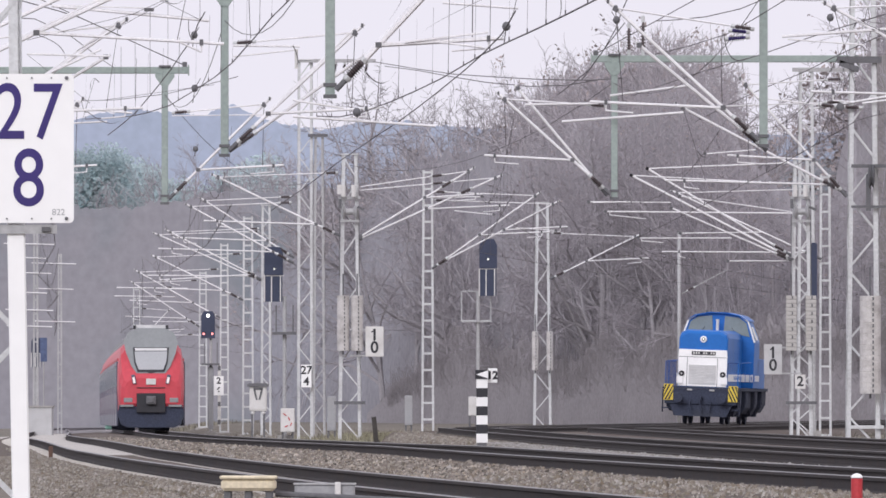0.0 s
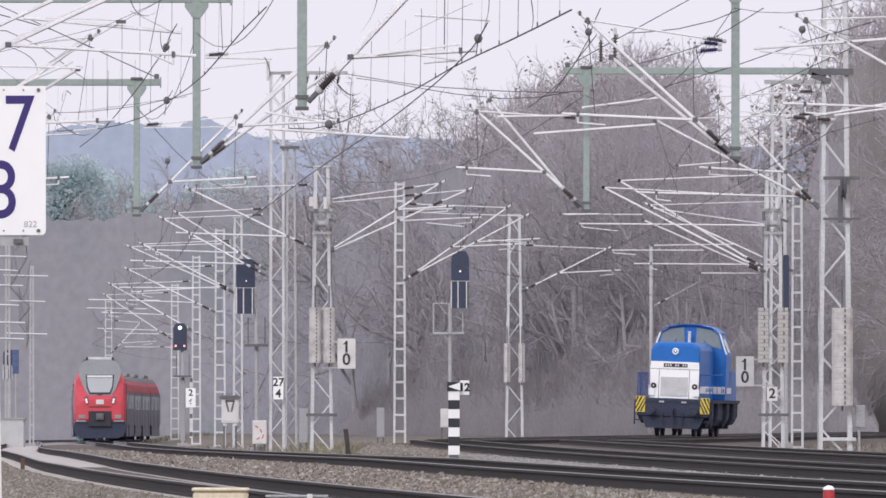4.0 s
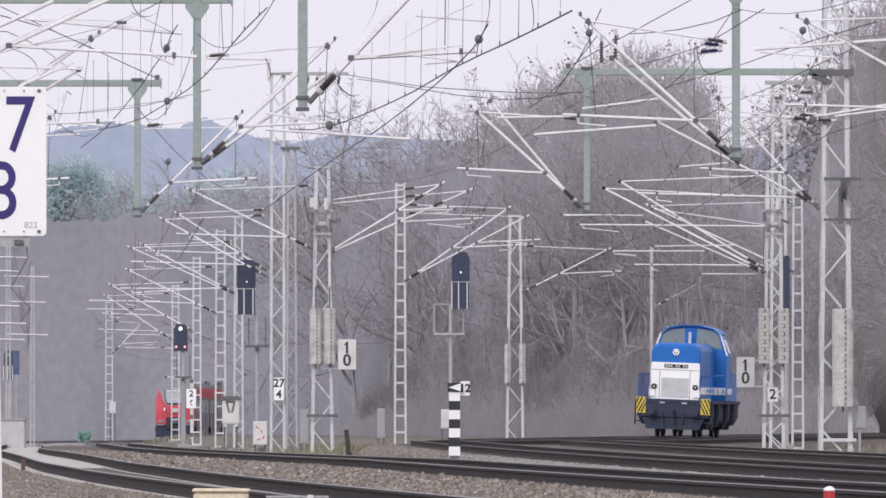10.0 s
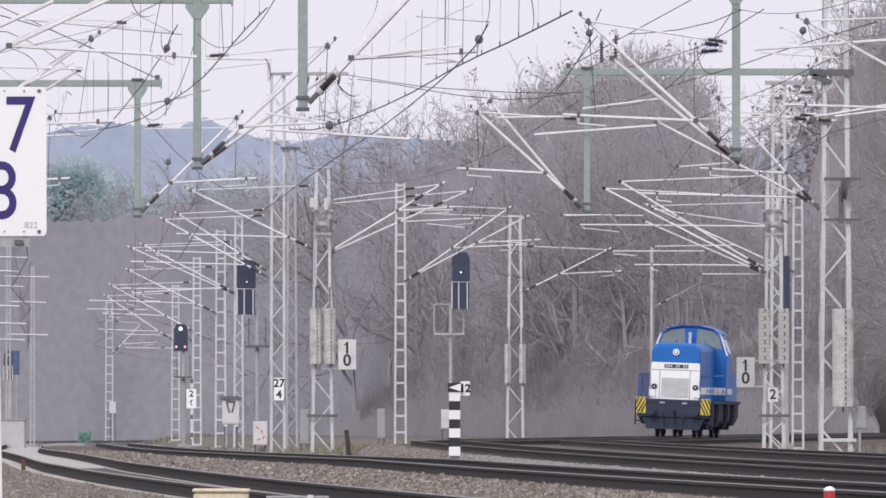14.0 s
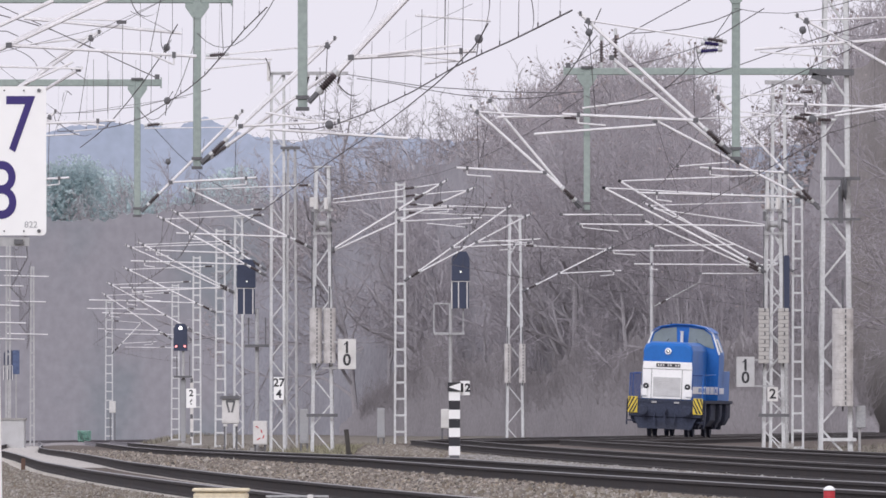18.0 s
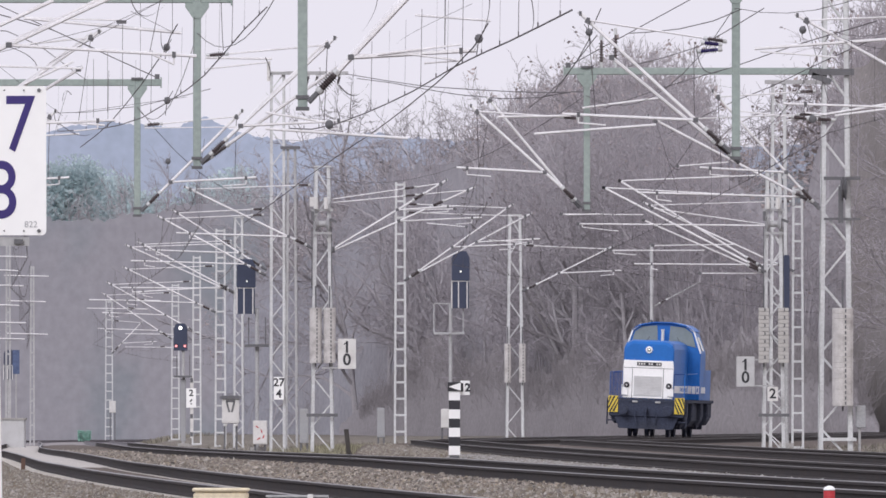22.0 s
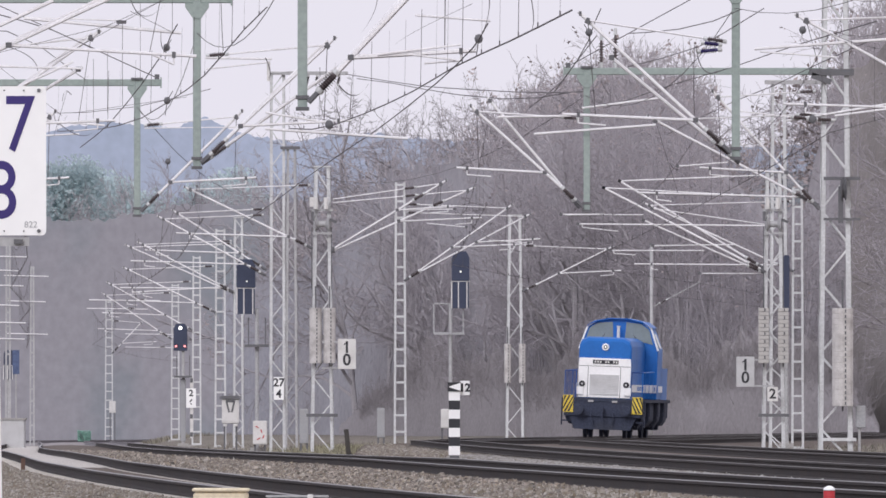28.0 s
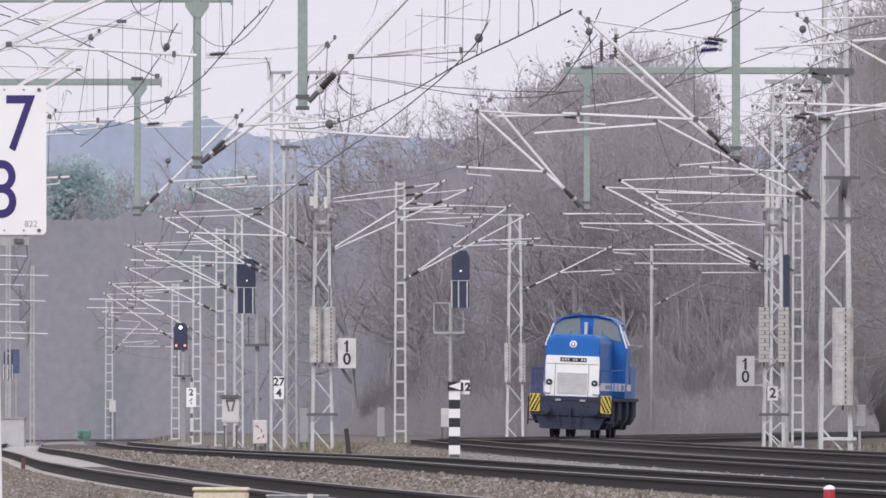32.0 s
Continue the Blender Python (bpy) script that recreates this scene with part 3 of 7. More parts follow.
# masts of the main line, farther and farther off
for px, top, wb, tipx, tipz, lowz, kind in ((-8.419, 8.9, 0.45, -12.349, 7.79, 5.85, "lattice"), (-9.780, 8.95, 0.5, -13.829, 7.17, 5.28, "ladder"),
                                            (-12.111, 8.6, 0.46, -16.306, 7.2, 4.95, "ladder"), (-15.541, 8.4, 0.5, -19.574, 7.75, 5.2, "ladder"),
                                            (-22.731, 8.6, 0.55, -20.538, 7.1, 5.0, "ladder")):
    y = {-8.419: 551, -9.780: 588, -12.111: 658, -15.541: 777, -22.731: 911}[px]
    m, x, y, z = mast_at(kind, px, y, top, wb, wb * 0.82, "slim ladder-type catenary mast of galvanised steel")
    std_cantilever(m, x, y, z, tipx, tipz, lowz, 0.2, 0.3, steady=5.7)
    if y < 560:
        std_cantilever(m, x, y, z, tipx - 0.52, tipz - 0.1, lowz - 0.05, 0.2, 0.3, dy=0.5, steady=5.9)
    for i in range(2 if y > 900 else 1 if y > 600 else 0):
        zz = tipz - 0.75 - 0.9 * i
        tube = part("cross_tube", Geo().tube((tipx - x - 1.1, 0.3, zz - z), (tipx - x + 2.4, 0.3, zz - z - 0.05), 0.026, 6), TUBE, m)
        insulator(tube, (tipx - x + 1.2, 0.3, zz - z), (tipx - x + 1.7, 0.3, zz - z), fat=0.8)
# masts on the far side of the main line, dulled in colour for haze
for px, s_, top in ((-20.194, 658, 8.1), (-18.780, 578, 8.3)):
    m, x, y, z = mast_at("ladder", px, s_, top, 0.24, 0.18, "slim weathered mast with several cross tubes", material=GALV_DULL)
    for i, (zz, half) in list(enumerate(((8.15, 0.9), (7.55, 0.5), (6.9, 0.75), (6.05, 0.55), (5.3, 0.85), (4.6, 0.8))))[::2 if s_ > 600 else 1]:
        part("cross_tube", Geo().tube((-1.3 * half - 0.2, -0.2, zz - z - 0.5), (0.9 * half, -0.2, zz - z - 0.55), 0.024, 6), TUBE, m)

# mast between the branch and the main line, with tensioning weights and a speed sign
def weight_mast(px, sign_x, label, top, sign_drop=0.0, discs=False, board=WHITE_OLD):
    m, x, y, z = mast_at("lattice", px, 431, top, 0.76, 0.5, label, panels=11)
    for dx in (-0.21, 0.24) if discs else (-0.33, 0.3):
        weights(m, dx, -0.55, 2.42 - z, 4.2 - z, w=0.39 if discs else 0.34, discs=discs)
    part("guide_bar", Geo().box((0, -0.6, 0.75 - z), (1.0, 0.06, 0.1)), DARKGREY, m)
    wheel = part("tension_wheel", Geo().lathe((-0.27, -0.42, 6.9 - z), (0.27, -0.42, 6.9 - z), [(0, 0.1), (0.1, 0.27), (0.3, 0.1), (0.7, 0.1), (0.9, 0.27), (1, 0.1)], 10), GALV_DULL, m, "tensioning pulley")
    for dx in (-0.2, 0.12):
        part("guide_cylinder", Geo().tube((dx, -0.55, 7.38 - z), (dx, -0.55, 7.75 - z), 0.07, 10), WHITE_OLD, m, "pale guide cylinder")
    part("pulley_arm", Geo().box((0.36, -0.5, 7.0 - z), (0.24, 0.08, 0.08), (0, 25, 0)), DARKGREY, m)
    part("pulley_arm", Geo().box((-0.31, -0.5, 7.15 - z), (0.1, 0.1, 0.3)), DARKGREY, m)
    part("pulley_bracket", Geo().box((0, -0.35, 7.35 - z), (0.7, 0.12, 0.08)), GALV_DULL, m)
    part("pulley_bracket", Geo().box((0, -0.4, 6.6 - z), (0.62, 0.1, 0.06)), GALV_DULL, m)
    part("cable", Geo().tube((-0.33, -0.55, 4.8 - z), (-0.33, -0.42, 6.8 - z), 0.012, 4).tube((0.3, -0.55, 4.8 - z), (0.3, -0.42, 6.8 - z), 0.012, 4), DARKGREY, m)
    plate(m, sign_x, -0.7, 2.718 - sign_drop - z, 0.58, 0.97, ["1", "0"], 0.52, gap=0.4, name="speed_sign", bold=0.012, back=board)
    for zz in (3.100 - sign_drop, 2.264 - sign_drop):
        part("sign_bracket", Geo().box((sign_x / 2, -0.66, zz - z), (abs(sign_x), 0.03, 0.05)), GALV_DULL, m)
    return m, x, y, z


m, x, y, z = weight_mast(-3.891, 0.8, "lattice mast with stained tension weights and speed sign", 8.75, discs=True)
std_cantilever(m, x, y, z, -0.073, 8.2, 6.1, 0.35, -0.3, dy=-0.5, steady=7.35, high_z=7.7, at=0.68, tie_at=0.62)
std_cantilever(m, x, y, z, 0.800, 8.0, 6.05, 0.35, -0.3, dy=0.4, steady=7.0, high_z=7.6, at=0.68, tie_at=0.5)
std_cantilever(m, x, y, z, -8.145, 8.02, 6.12, 0.3, 0.3, dy=0.2, steady=6.5)
part("feeder_box", Geo().box((-0.32, -0.5, 7.609 - z), (0.16, 0.16, 0.3)), WHITE_OLD, m)
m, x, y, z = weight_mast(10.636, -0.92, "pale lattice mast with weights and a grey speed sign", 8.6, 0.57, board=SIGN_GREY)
for a, b, r, dy, held, name in (((10.384, 5.356), (5.165, 8.065), 0.034, -0.5, 0.5, "diagonal_tube"),
                                ((10.329, 5.501), (5.692, 8.302), 0.034, 0.6, 0.5, "diagonal_tube"),
                                ((10.420, 5.301), (6.456, 7.029), 0.028, 0.2, 0.5, "diagonal_tube"),
                                ((10.202, 8.483), (5.692, 8.302), 0.022, 0.6, 0, "top_tie"),
                                ((9.857, 7.811), (5.165, 8.065), 0.02, -0.5, 0.4, "top_tie"),
                                ((10.348, 6.901), (6.729, 7.411), 0.017, 0.2, 0, "top_tie"),
                                ((10.348, 6.847), (4.328, 6.901), 0.024, -0.5, 0, "steady_tube"),
                                ((6.456, 7.210), (3.801, 7.229), 0.02, 0.6, 0, "steady_tube"),
                                ((9.384, 6.247), (6.747, 6.210), 0.018, 0.2, 0, "steady_tube"),
                                ((8.402, 6.047), (5.383, 6.047), 0.018, -0.5, 0, "steady_tube"),
                                ((10.348, 5.319), (8.274, 5.319), 0.017, 0.3, 0, "steady_tube"),
                                ((9.184, 8.902), (7.547, 8.774), 0.02, 0.4, 0, "cross_tube")):
    boom(m, x, z, a, b, r, dy, held, name)
for (xa, za), (xb, zb) in (((4.474, 6.792), (5.638, 6.665)), ((5.492, 5.956), (6.201, 5.901))):
    part("steady_arm", Geo().line([(xa - x, -0.5, za + 0.09 - z), (xa - x, -0.5, za - z), (xb - x, -0.5, zb - z)], 0.015, 5), TUBE, m)
plate(m, -0.05, -0.9, 1.427 - z, 0.34, 0.46, ["2"], 0.44, name="number_plate_board", back=WHITE_OLD)

# ladder masts and the slim lattice mast by the branch
m, x, y, z = mast_at("ladder", -1.583, 494, 9.35, 0.46, 0.36, "ladder-type catenary mast of galvanised steel")
std_cantilever(m, x, y, z, 2.375, 8.4, 5.7, 0.15, -0.2, dy=-0.3, steady=6.95)
std_cantilever(m, x, y, z, 3.040, 8.10, 5.75, 0.15, -0.2, dy=0.5, steady=7.15)
for a, b, r in (((-0.604, 7.849), (0.855, 7.704), 0.018), ((-1.438, 8.329), (0.438, 8.371), 0.02), ((1.688, 7.224), (3.147, 7.120), 0.016)):
    boom(m, x, z, a, b, r, 0.3, name="cross_tube")
m, x, y, z = mast_at("lattice", 2.953, 551, 9.0, 0.78, 0.52, "lattice mast with weight stacks before bare woods", panels=11)
std_cantilever(m, x, y, z, 6.767, 7.6, 5.85, 0.3, -0.2, steady=6.6)
weights(m, -0.3, -0.5, 2.1 - z, 3.7 - z, w=0.27, discs=True)
weights(m, 0.3, -0.5, 2.1 - z, 3.7 - z, w=0.27, discs=True)
m, x, y, z = mast_at("ladder", 12.816, 484, 9.0, 0.44, 0.36, "ladder-type catenary mast of galvanised steel")
std_cantilever(m, x, y, z, 7.450, 8.34, 5.95, 0.15, 0.2)
m, x, y, z = mast_at("lattice", 11.880, 474, 12.6, 0.7, 0.5, "tall pale lattice mast behind the branch", panels=22)
part("crossarm", Geo().box((0.6, -0.2, 12.540 - z), (2.2, 0.14, 0.14)), GALV_DULL, m)
x, y = 9.711, 624
z = gz(x, y)
m = thing("pole", x, y, z, "plain round grey pole before the woods", "catenary mast")
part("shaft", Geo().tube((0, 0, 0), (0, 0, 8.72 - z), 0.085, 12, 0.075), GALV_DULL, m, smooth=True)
part("shaft_cap", Geo().lathe((0, 0, 8.72 - z), (0, 0, 8.78 - z), [(0, 0.13), (0.6, 0.12), (1, 0.03)], 12), DARKGREY, m)
part("diagonal_tube", Geo().tube((0.12, -0.2, 5.85 - z), (2.3, -0.2, 7.0 - z), 0.026, 6), GALV_DULL, m)
insulator(m, (0.35, -0.2, 5.97 - z), (0.75, -0.2, 6.18 - z), None, 0.8)


# ---- gantry arms with hanging posts ----
def gantry_arm(mast_x, y, tip_x, drop_x, label, mast_w=(0.85, 0.6), top=12.0, drop_w=0.16, beam=9.19):
    z = gz(mast_x, y)
    m = lattice_mast(mast_x, y, z, top - z, mast_w[0], mast_w[1], label, group="gantry masts", panels=14)
    s = 1 if tip_x > mast_x else -1
    zb = beam - z
    arm = part("gantry_arm", Geo().box(((tip_x - mast_x) / 2 + 0.1 * s, 0, zb), (abs(tip_x - mast_x), 0.16, 0.17)), GREEN, m, "pale green steel box beam", bevel=0.015)
    part("arm_end_plate", Geo().box((tip_x - mast_x + 0.1 * s, 0, zb), (0.03, 0.24, 0.27)), GREEN, arm)
    part("stay", Geo().tube((tip_x - mast_x, 0, zb + 0.12), (0, 0, 12.9 - z), 0.011, 6), WIRE, m)
    part("stay_clamp", Geo().box((tip_x - mast_x, 0, zb + 0.14), (0.12, 0.12, 0.14)), DARKGREY, m)
    dx = drop_x - mast_x
    post = part("hanging_post", Geo().box((dx, -0.02, (zb + 5.74 - z) / 2), (drop_w, 0.16, zb - 5.74 + z)), GREEN, m, "pale green hanging post", bevel=0.012)
    part("post_head", Geo().prism([(dx - 0.24, zb - 0.085), (dx + 0.24, zb - 0.085), (dx + 0.24, zb - 0.17), (dx + drop_w / 2, zb - 0.4), (dx - drop_w / 2, zb - 0.4), (dx - 0.24, zb - 0.17)], -0.12, 0.08), GREEN, post)
    for zz in (5.95, 5.76):
        part("post_collar", Geo().box((dx, -0.02, zz - z), (drop_w + 0.06, 0.22, 0.06)), DARKGREY, post)
    part("clamp_plate", Geo().box((dx, 0, zb + 0.1), (0.3, 0.3, 0.05)), DARKGREY, post)
    return m, mast_x, y, z, dx


def post_bracket(g, side, reach, tip_z=8.25, low_z=5.86, dy=-0.25, wire=-0.25, double=False, steady=6.6, high=8.02, dx=None, r=0.034, rise=0.12):
    m, mx, y, z, d0 = g
    dx = d0 if dx is None else dx
    cantilever(m, (dx + side * 0.1, dy, low_z - z), (dx + side * 0.1, dy, high - z), (dx + side * reach, dy, tip_z - z), steady - z, dx + side * (reach + wire), double=double, r=r, rise=rise)


def strut(g, low, tip, r=0.034):
    """A second diagonal tube from a post, with its insulator at the foot."""
    m, mx, y, z, d0 = g
    a, b = Vector((low[0] - mx, 0.35, low[1] - z)), Vector((tip[0] - mx, 0.35, tip[1] - z))
    k = 1 / (b - a).length
    insulator(m, a.lerp(b, 0.2 * k), a.lerp(b, 0.7 * k))
    part("fitting", Geo().tube(a, a.lerp(b, 0.22 * k), 0.045, 6), DARKGREY, m)
    part("diagonal_tube", Geo().tube(a.lerp(b, 0.68 * k), b + (b - a) * 0.1 * k, r, 6), TUBE, m)
    part("tube_clamp", Geo().box(b, (0.1, 0.1, 0.1)), DARKGREY, m)


def left_post(g, x, reach=2.5, tip_z=8.25, steady=6.6, rise=0.12):
    """A second hanging post, outside the first track."""
    m, mx, y, z, d0 = g
    dx = x - mx
    post = part("hanging_post", Geo().box((dx, -0.02, (9.1 + 5.74) / 2 - z), (0.16, 0.16, 3.36)), GREEN, m, "pale green hanging post", bevel=0.012)
    part("post_collar", Geo().box((dx, -0.02, 5.76 - z), (0.22, 0.22, 0.06)), DARKGREY, post)
    post_bracket(g, 1, reach, tip_z, dx=dx, double=True, steady=steady, rise=rise)


g1 = gantry_arm(-9.6, 220, -1.9, -2.31, "galvanised lattice mast with a gantry arm over two tracks")
post_bracket(g1, 1, 2.35, double=True, r=0.05)
left_post(g1, -9.25, 4.7, 8.0, 6.8, -0.18)
g2 = gantry_arm(-12.2, 272, -4.4, -5.0, "galvanised lattice mast with a gantry arm over two tracks")
post_bracket(g2, 1, 2.65, double=True)
left_post(g2, -10.8, 3.65, 8.4)
strut(g2, (-10.7, 5.77), (-7.42, 7.77))
strut(g2, (-4.92, 5.85), (-1.80, 8.06))
g3 = gantry_arm(-15.2, 337, -7.2, -7.7, "galvanised lattice mast with a gantry arm over two tracks", beam=9.11)
post_bracket(g3, 1, 2.5)
left_post(g3, -12.4)
g4 = gantry_arm(11.4, 262, 4.6, 5.73, "tall lattice mast carrying a pale green gantry arm")
post_bracket(g4, -1, 2.9, 8.45, steady=6.5)
strut(g4, (5.812, 5.672), (3.304, 7.739))
std_cantilever(g4[0], 11.4, 262, g4[3], 7.1, 8.45, 6.3, 0.4, 0.3, steady=6.7)
g5 = gantry_arm(9.639, 329, 3.07, 3.53, "tall lattice mast with pale green arm and weight stack", mast_w=(0.86, 0.6))
post_bracket(g5, -1, 2.7, 8.2, steady=6.7)
strut(g5, (3.361, 5.839), (1.153, 8.478))
std_cantilever(g5[0], g5[1], 329, g5[3], 6.750, 8.55, 5.8, 0.4, 0.3, steady=6.7)
std_cantilever(g5[0], g5[1], 329, g5[3], 5.222, 8.0, 5.9, 0.4, 0.3, dy=0.5)
weights(g5[0], 0.16, -0.65, 0.96 - g5[3], 3.36 - g5[3], w=0.52, discs=True)
bx = part("switch_box", Geo().box((10.250 - g5[1], -0.3, 0.700 - g5[3]), (0.24, 0.2, 0.55)), CABINET, g5[0], "small grey switch box", bevel=0.02)
part("box_post", Geo().tube((10.222 - g5[1], -0.3, 0), (10.222 - g5[1], -0.3, 0.436 - g5[3]), 0.035, 6), GALV_DULL, bx)
part("box_arm", Geo().box((0.08, -0.45, 0.144 - g5[3]), (0.84, 0.06, 0.08)), GALV, g5[0])
part("pulley", Geo().lathe((0.1, -0.55, 6.3 - g5[3]), (0.28, -0.55, 6.3 - g5[3]), [(0, 0.1), (0.2, 0.3), (0.5, 0.22), (0.8, 0.3), (1, 0.1)], 10).box((0.15, -0.45, 6.55 - g5[3]), (0.9, 0.1, 0.08)).box((0.15, -0.45, 5.55 - g5[3]), (0.9, 0.1, 0.06)), DARKGREY, g5[0], "tensioning pulley")
part("arm_bracket", Geo().box((-0.1, -0.35, 9.16 - g5[3]), (1.1, 0.1, 0.16)).box((-0.35, -0.35, 9.0 - g5[3]), (0.5, 0.1, 0.14), (0, 20, 0)), DARKGREY, g5[0], "dark bracket under the arm")
part("pull_rod", Geo().box((0.12, -0.5, 5.9 - g5[3]), (0.12, 0.06, 0.9)), DARKGREY, g5[0])


def hung_ball(g, bx, bz, hang):
    """A round pulley ball on a short wire."""
    m, mx, y, z, d0 = g
    c = Vector((bx - mx, -0.4, bz - z))
    b = part("pulley_ball", Geo().lathe(c - Vector((0, 0, 0.075)), c + Vector((0, 0, 0.075)), [(0, 0.02), (0.15, 0.055), (0.5, 0.075), (0.85, 0.055), (1, 0.02)], 12), DARKGREY, m, "round dark ball on the wire", smooth=True)
    part("ball_wire", Geo().line([c, c + Vector((0.12 * hang, 0, 0.2 * abs(hang)))], 0.01, 4).line([c, c - Vector((0.04 * hang, 0, 0.3 * abs(hang)))], 0.008, 4), WIRE, b)


for g, bx, bz, hang in ((g1, 0.585, 6.902, 1.0), (g1, -1.866, 5.491, -0.3), (g2, -5.609, 8.194, 0.8), (g2, -5.598, 7.114, 1.0),
                        (g3, -6.918, 7.120, 0.6), (g4, 2.851, 8.214, -0.8), (g4, 7.028, 8.258, 0.4), (g5, 8.917, 7.144, 0.5)):
    hung_ball(g, bx, bz, hang)
# long cross tubes and hooked steady arms on the near posts
for g, xa, za, xb, zb, rr in ((g2, -8.506, 8.792, -5.310, 8.493, 0.034), (g2, -8.506, 8.803, -6.529, 8.746, 0.018), (g1, -7.837, 6.865, -6.397, 7.534, 0.034), (g2, -4.816, 7.987, -3.471, 7.964, 0.024),
                          (g2, -4.816, 7.757, -3.552, 7.895, 0.016), (g1, -1.077, 6.642, 0.288, 6.810, 0.02),
                          (g1, -0.455, 7.292, 0.780, 7.200, 0.02), (g1, -0.520, 6.642, 0.204, 6.559, 0.018),
                          (g3, -10.000, 8.157, -8.509, 8.030, 0.026), (g3, -10.000, 7.774, -9.148, 7.816, 0.022), (g3, -7.514, 7.959, -5.028, 7.987, 0.014),
                          (g5, 2.236, 7.644, 5.222, 7.867, 0.03), (g5, 1.333, 8.061, 3.139, 8.089, 0.026), (g5, 3.417, 8.283, 5.361, 8.533, 0.026),
                          (g4, 6.088, 7.893, 9.017, 8.103, 0.03), (g4, 6.199, 7.838, 7.691, 7.728, 0.016), (g5, 8.417, 7.964, 11.333, 8.450, 0.028),
                          (g5, 3.833, 5.672, 3.000, 5.658, 0.017), (g1, -2.916, 5.426, -0.576, 5.268, 0.022), (g1, -2.916, 5.695, -2.080, 5.556, 0.018)):
    m, mx, y, z, d0 = g
    part("cross_tube", Geo().tube((xa - mx, -0.3, za - z), (xb - mx, -0.3, zb - z), rr, 6), TUBE, m)
for g, xa, za, xb, zb, mt in ((g4, 5.039, 8.015, 5.459, 7.971, INSUL_BLUE), (g4, 4.950, 7.838, 5.459, 7.882, INSUL_BLUE)):
    m, mx, y, z, d0 = g
    insulator(m, (xa - mx, -0.3, za - z), (xb - mx, -0.3, zb - z), mt, 0.85)
# tensioning gear before the tall mast
m, mx, y, z, d0 = g5
insulator(m, (8.528 - mx, -0.4, 8.061 - z), (9.000 - mx, -0.4, 8.006 - z), None, 0.9)
insulator(m, (9.111 - mx, -0.4, 8.006 - z), (9.611 - mx, -0.4, 7.978 - z), None, 0.9)
part("tension_wheel", Geo().lathe((9.069 - mx, -0.48, 8.006 - z), (9.069 - mx, -0.32, 8.006 - z), [(0, 0.05), (0.1, 0.1), (0.4, 0.08), (0.6, 0.08), (0.9, 0.1), (1, 0.05)], 14), DARKGREY, m, "dark tensioning wheel")
part("cross_tube", Geo().tube((7.028 - mx, -0.4, 8.228 - z), (8.528 - mx, -0.4, 8.061 - z), 0.018, 5), TUBE, m)
part("cross_tube", Geo().tube((9.611 - mx, -0.4, 8.089 - z), (11.333 - mx, -0.4, 8.311 - z), 0.026, 6), TUBE, m)
m, mx, y, z, d0 = g2
part("cross_tube", Geo().tube((-9.011 - mx, -0.3, 7.815 - z), (-7.322 - mx, -0.3, 7.769 - z), 0.024, 6), TUBE, m)
part("cross_tube", Geo().tube((-8.517 - mx, -0.3, 7.447 - z), (-7.506 - mx, -0.3, 7.907 - z), 0.026, 6), TUBE, m)
part("tube_clamp", Geo().box((-6.529 - mx, -0.3, 8.711 - z), (0.2, 0.1, 0.07)), DARKGREY, m)
part("hanging_hook", Geo().box((-3.540 - mx, -0.3, 7.711 - z), (0.07, 0.07, 0.4)), WHITE_OLD, m, "pale hanging weight")


# jumper cables hanging in loops, and stub insulators on an arm
def swept(pts, r, n=4):
    """One unbroken round cable through the points, which lie in a plane across the view."""
    return Geo().loft([[(a + r * math.cos(2 * math.pi * i / n) * 0.75, b + r * math.sin(2 * math.pi * i / n), c + r * math.cos(2 * math.pi * i / n) * 0.75) for i in range(n)] for a, b, c in pts])


def jumper(g, p, low, q, r=0.009):
    m, mx, y, z, d0 = g
    pts = []
    for i in range(11):
        k = i / 10
        a, b = (1 - k) ** 2, k * k
        mid = 2 * k * (1 - k)
        pts.append((a * p[0] + mid * low[0] + b * q[0] - mx, -0.35, a * p[1] + mid * low[1] + b * q[1] - z))
    part("jumper_cable", swept(pts, r), WIRE, m)


for g, s_, loops in ((g4, 90.5, (((1232, 82), (1238, 160), (1297, 112)), ((1229, 80), (1226, 150), (1229, 205)), ((1046, 62), (1010, 90), (985, 128)))),
                     (g1, 107.7, (((668, 0), (664, 30), (640, 58)), ((866, 0), (868, 40), (838, 92)), ((940, 0), (948, 40), (940, 56)), ((600, 152), (628, 190), (652, 150)), ((700, 80), (720, 60), (836, 8)))),
                     (g2, 87, (((232, 0), (250, 60), (300, 4)), ((286, 60), (284, 90), (296, 96)), ((392, 6), (394, 70), (396, 92)), ((470, 104), (484, 130), (476, 142)))),
                     (g3, 70.4, (((20, 85), (80, 105), (62, 142)), ((95, 200), (100, 240), (118, 205)), ((100, 215), (150, 260), (172, 226)), ((110, 180), (112, 150), (126, 168)))),
                     (g5, 72, (((1185, 290), (1200, 320), (1230, 270)), ((1060, 110), (1030, 130), (985, 155)))) ):
    for loop in loops:
        jumper(g, *[((a - 784) / s_, 0.7 + (738 - b) / s_) for a, b in loop])
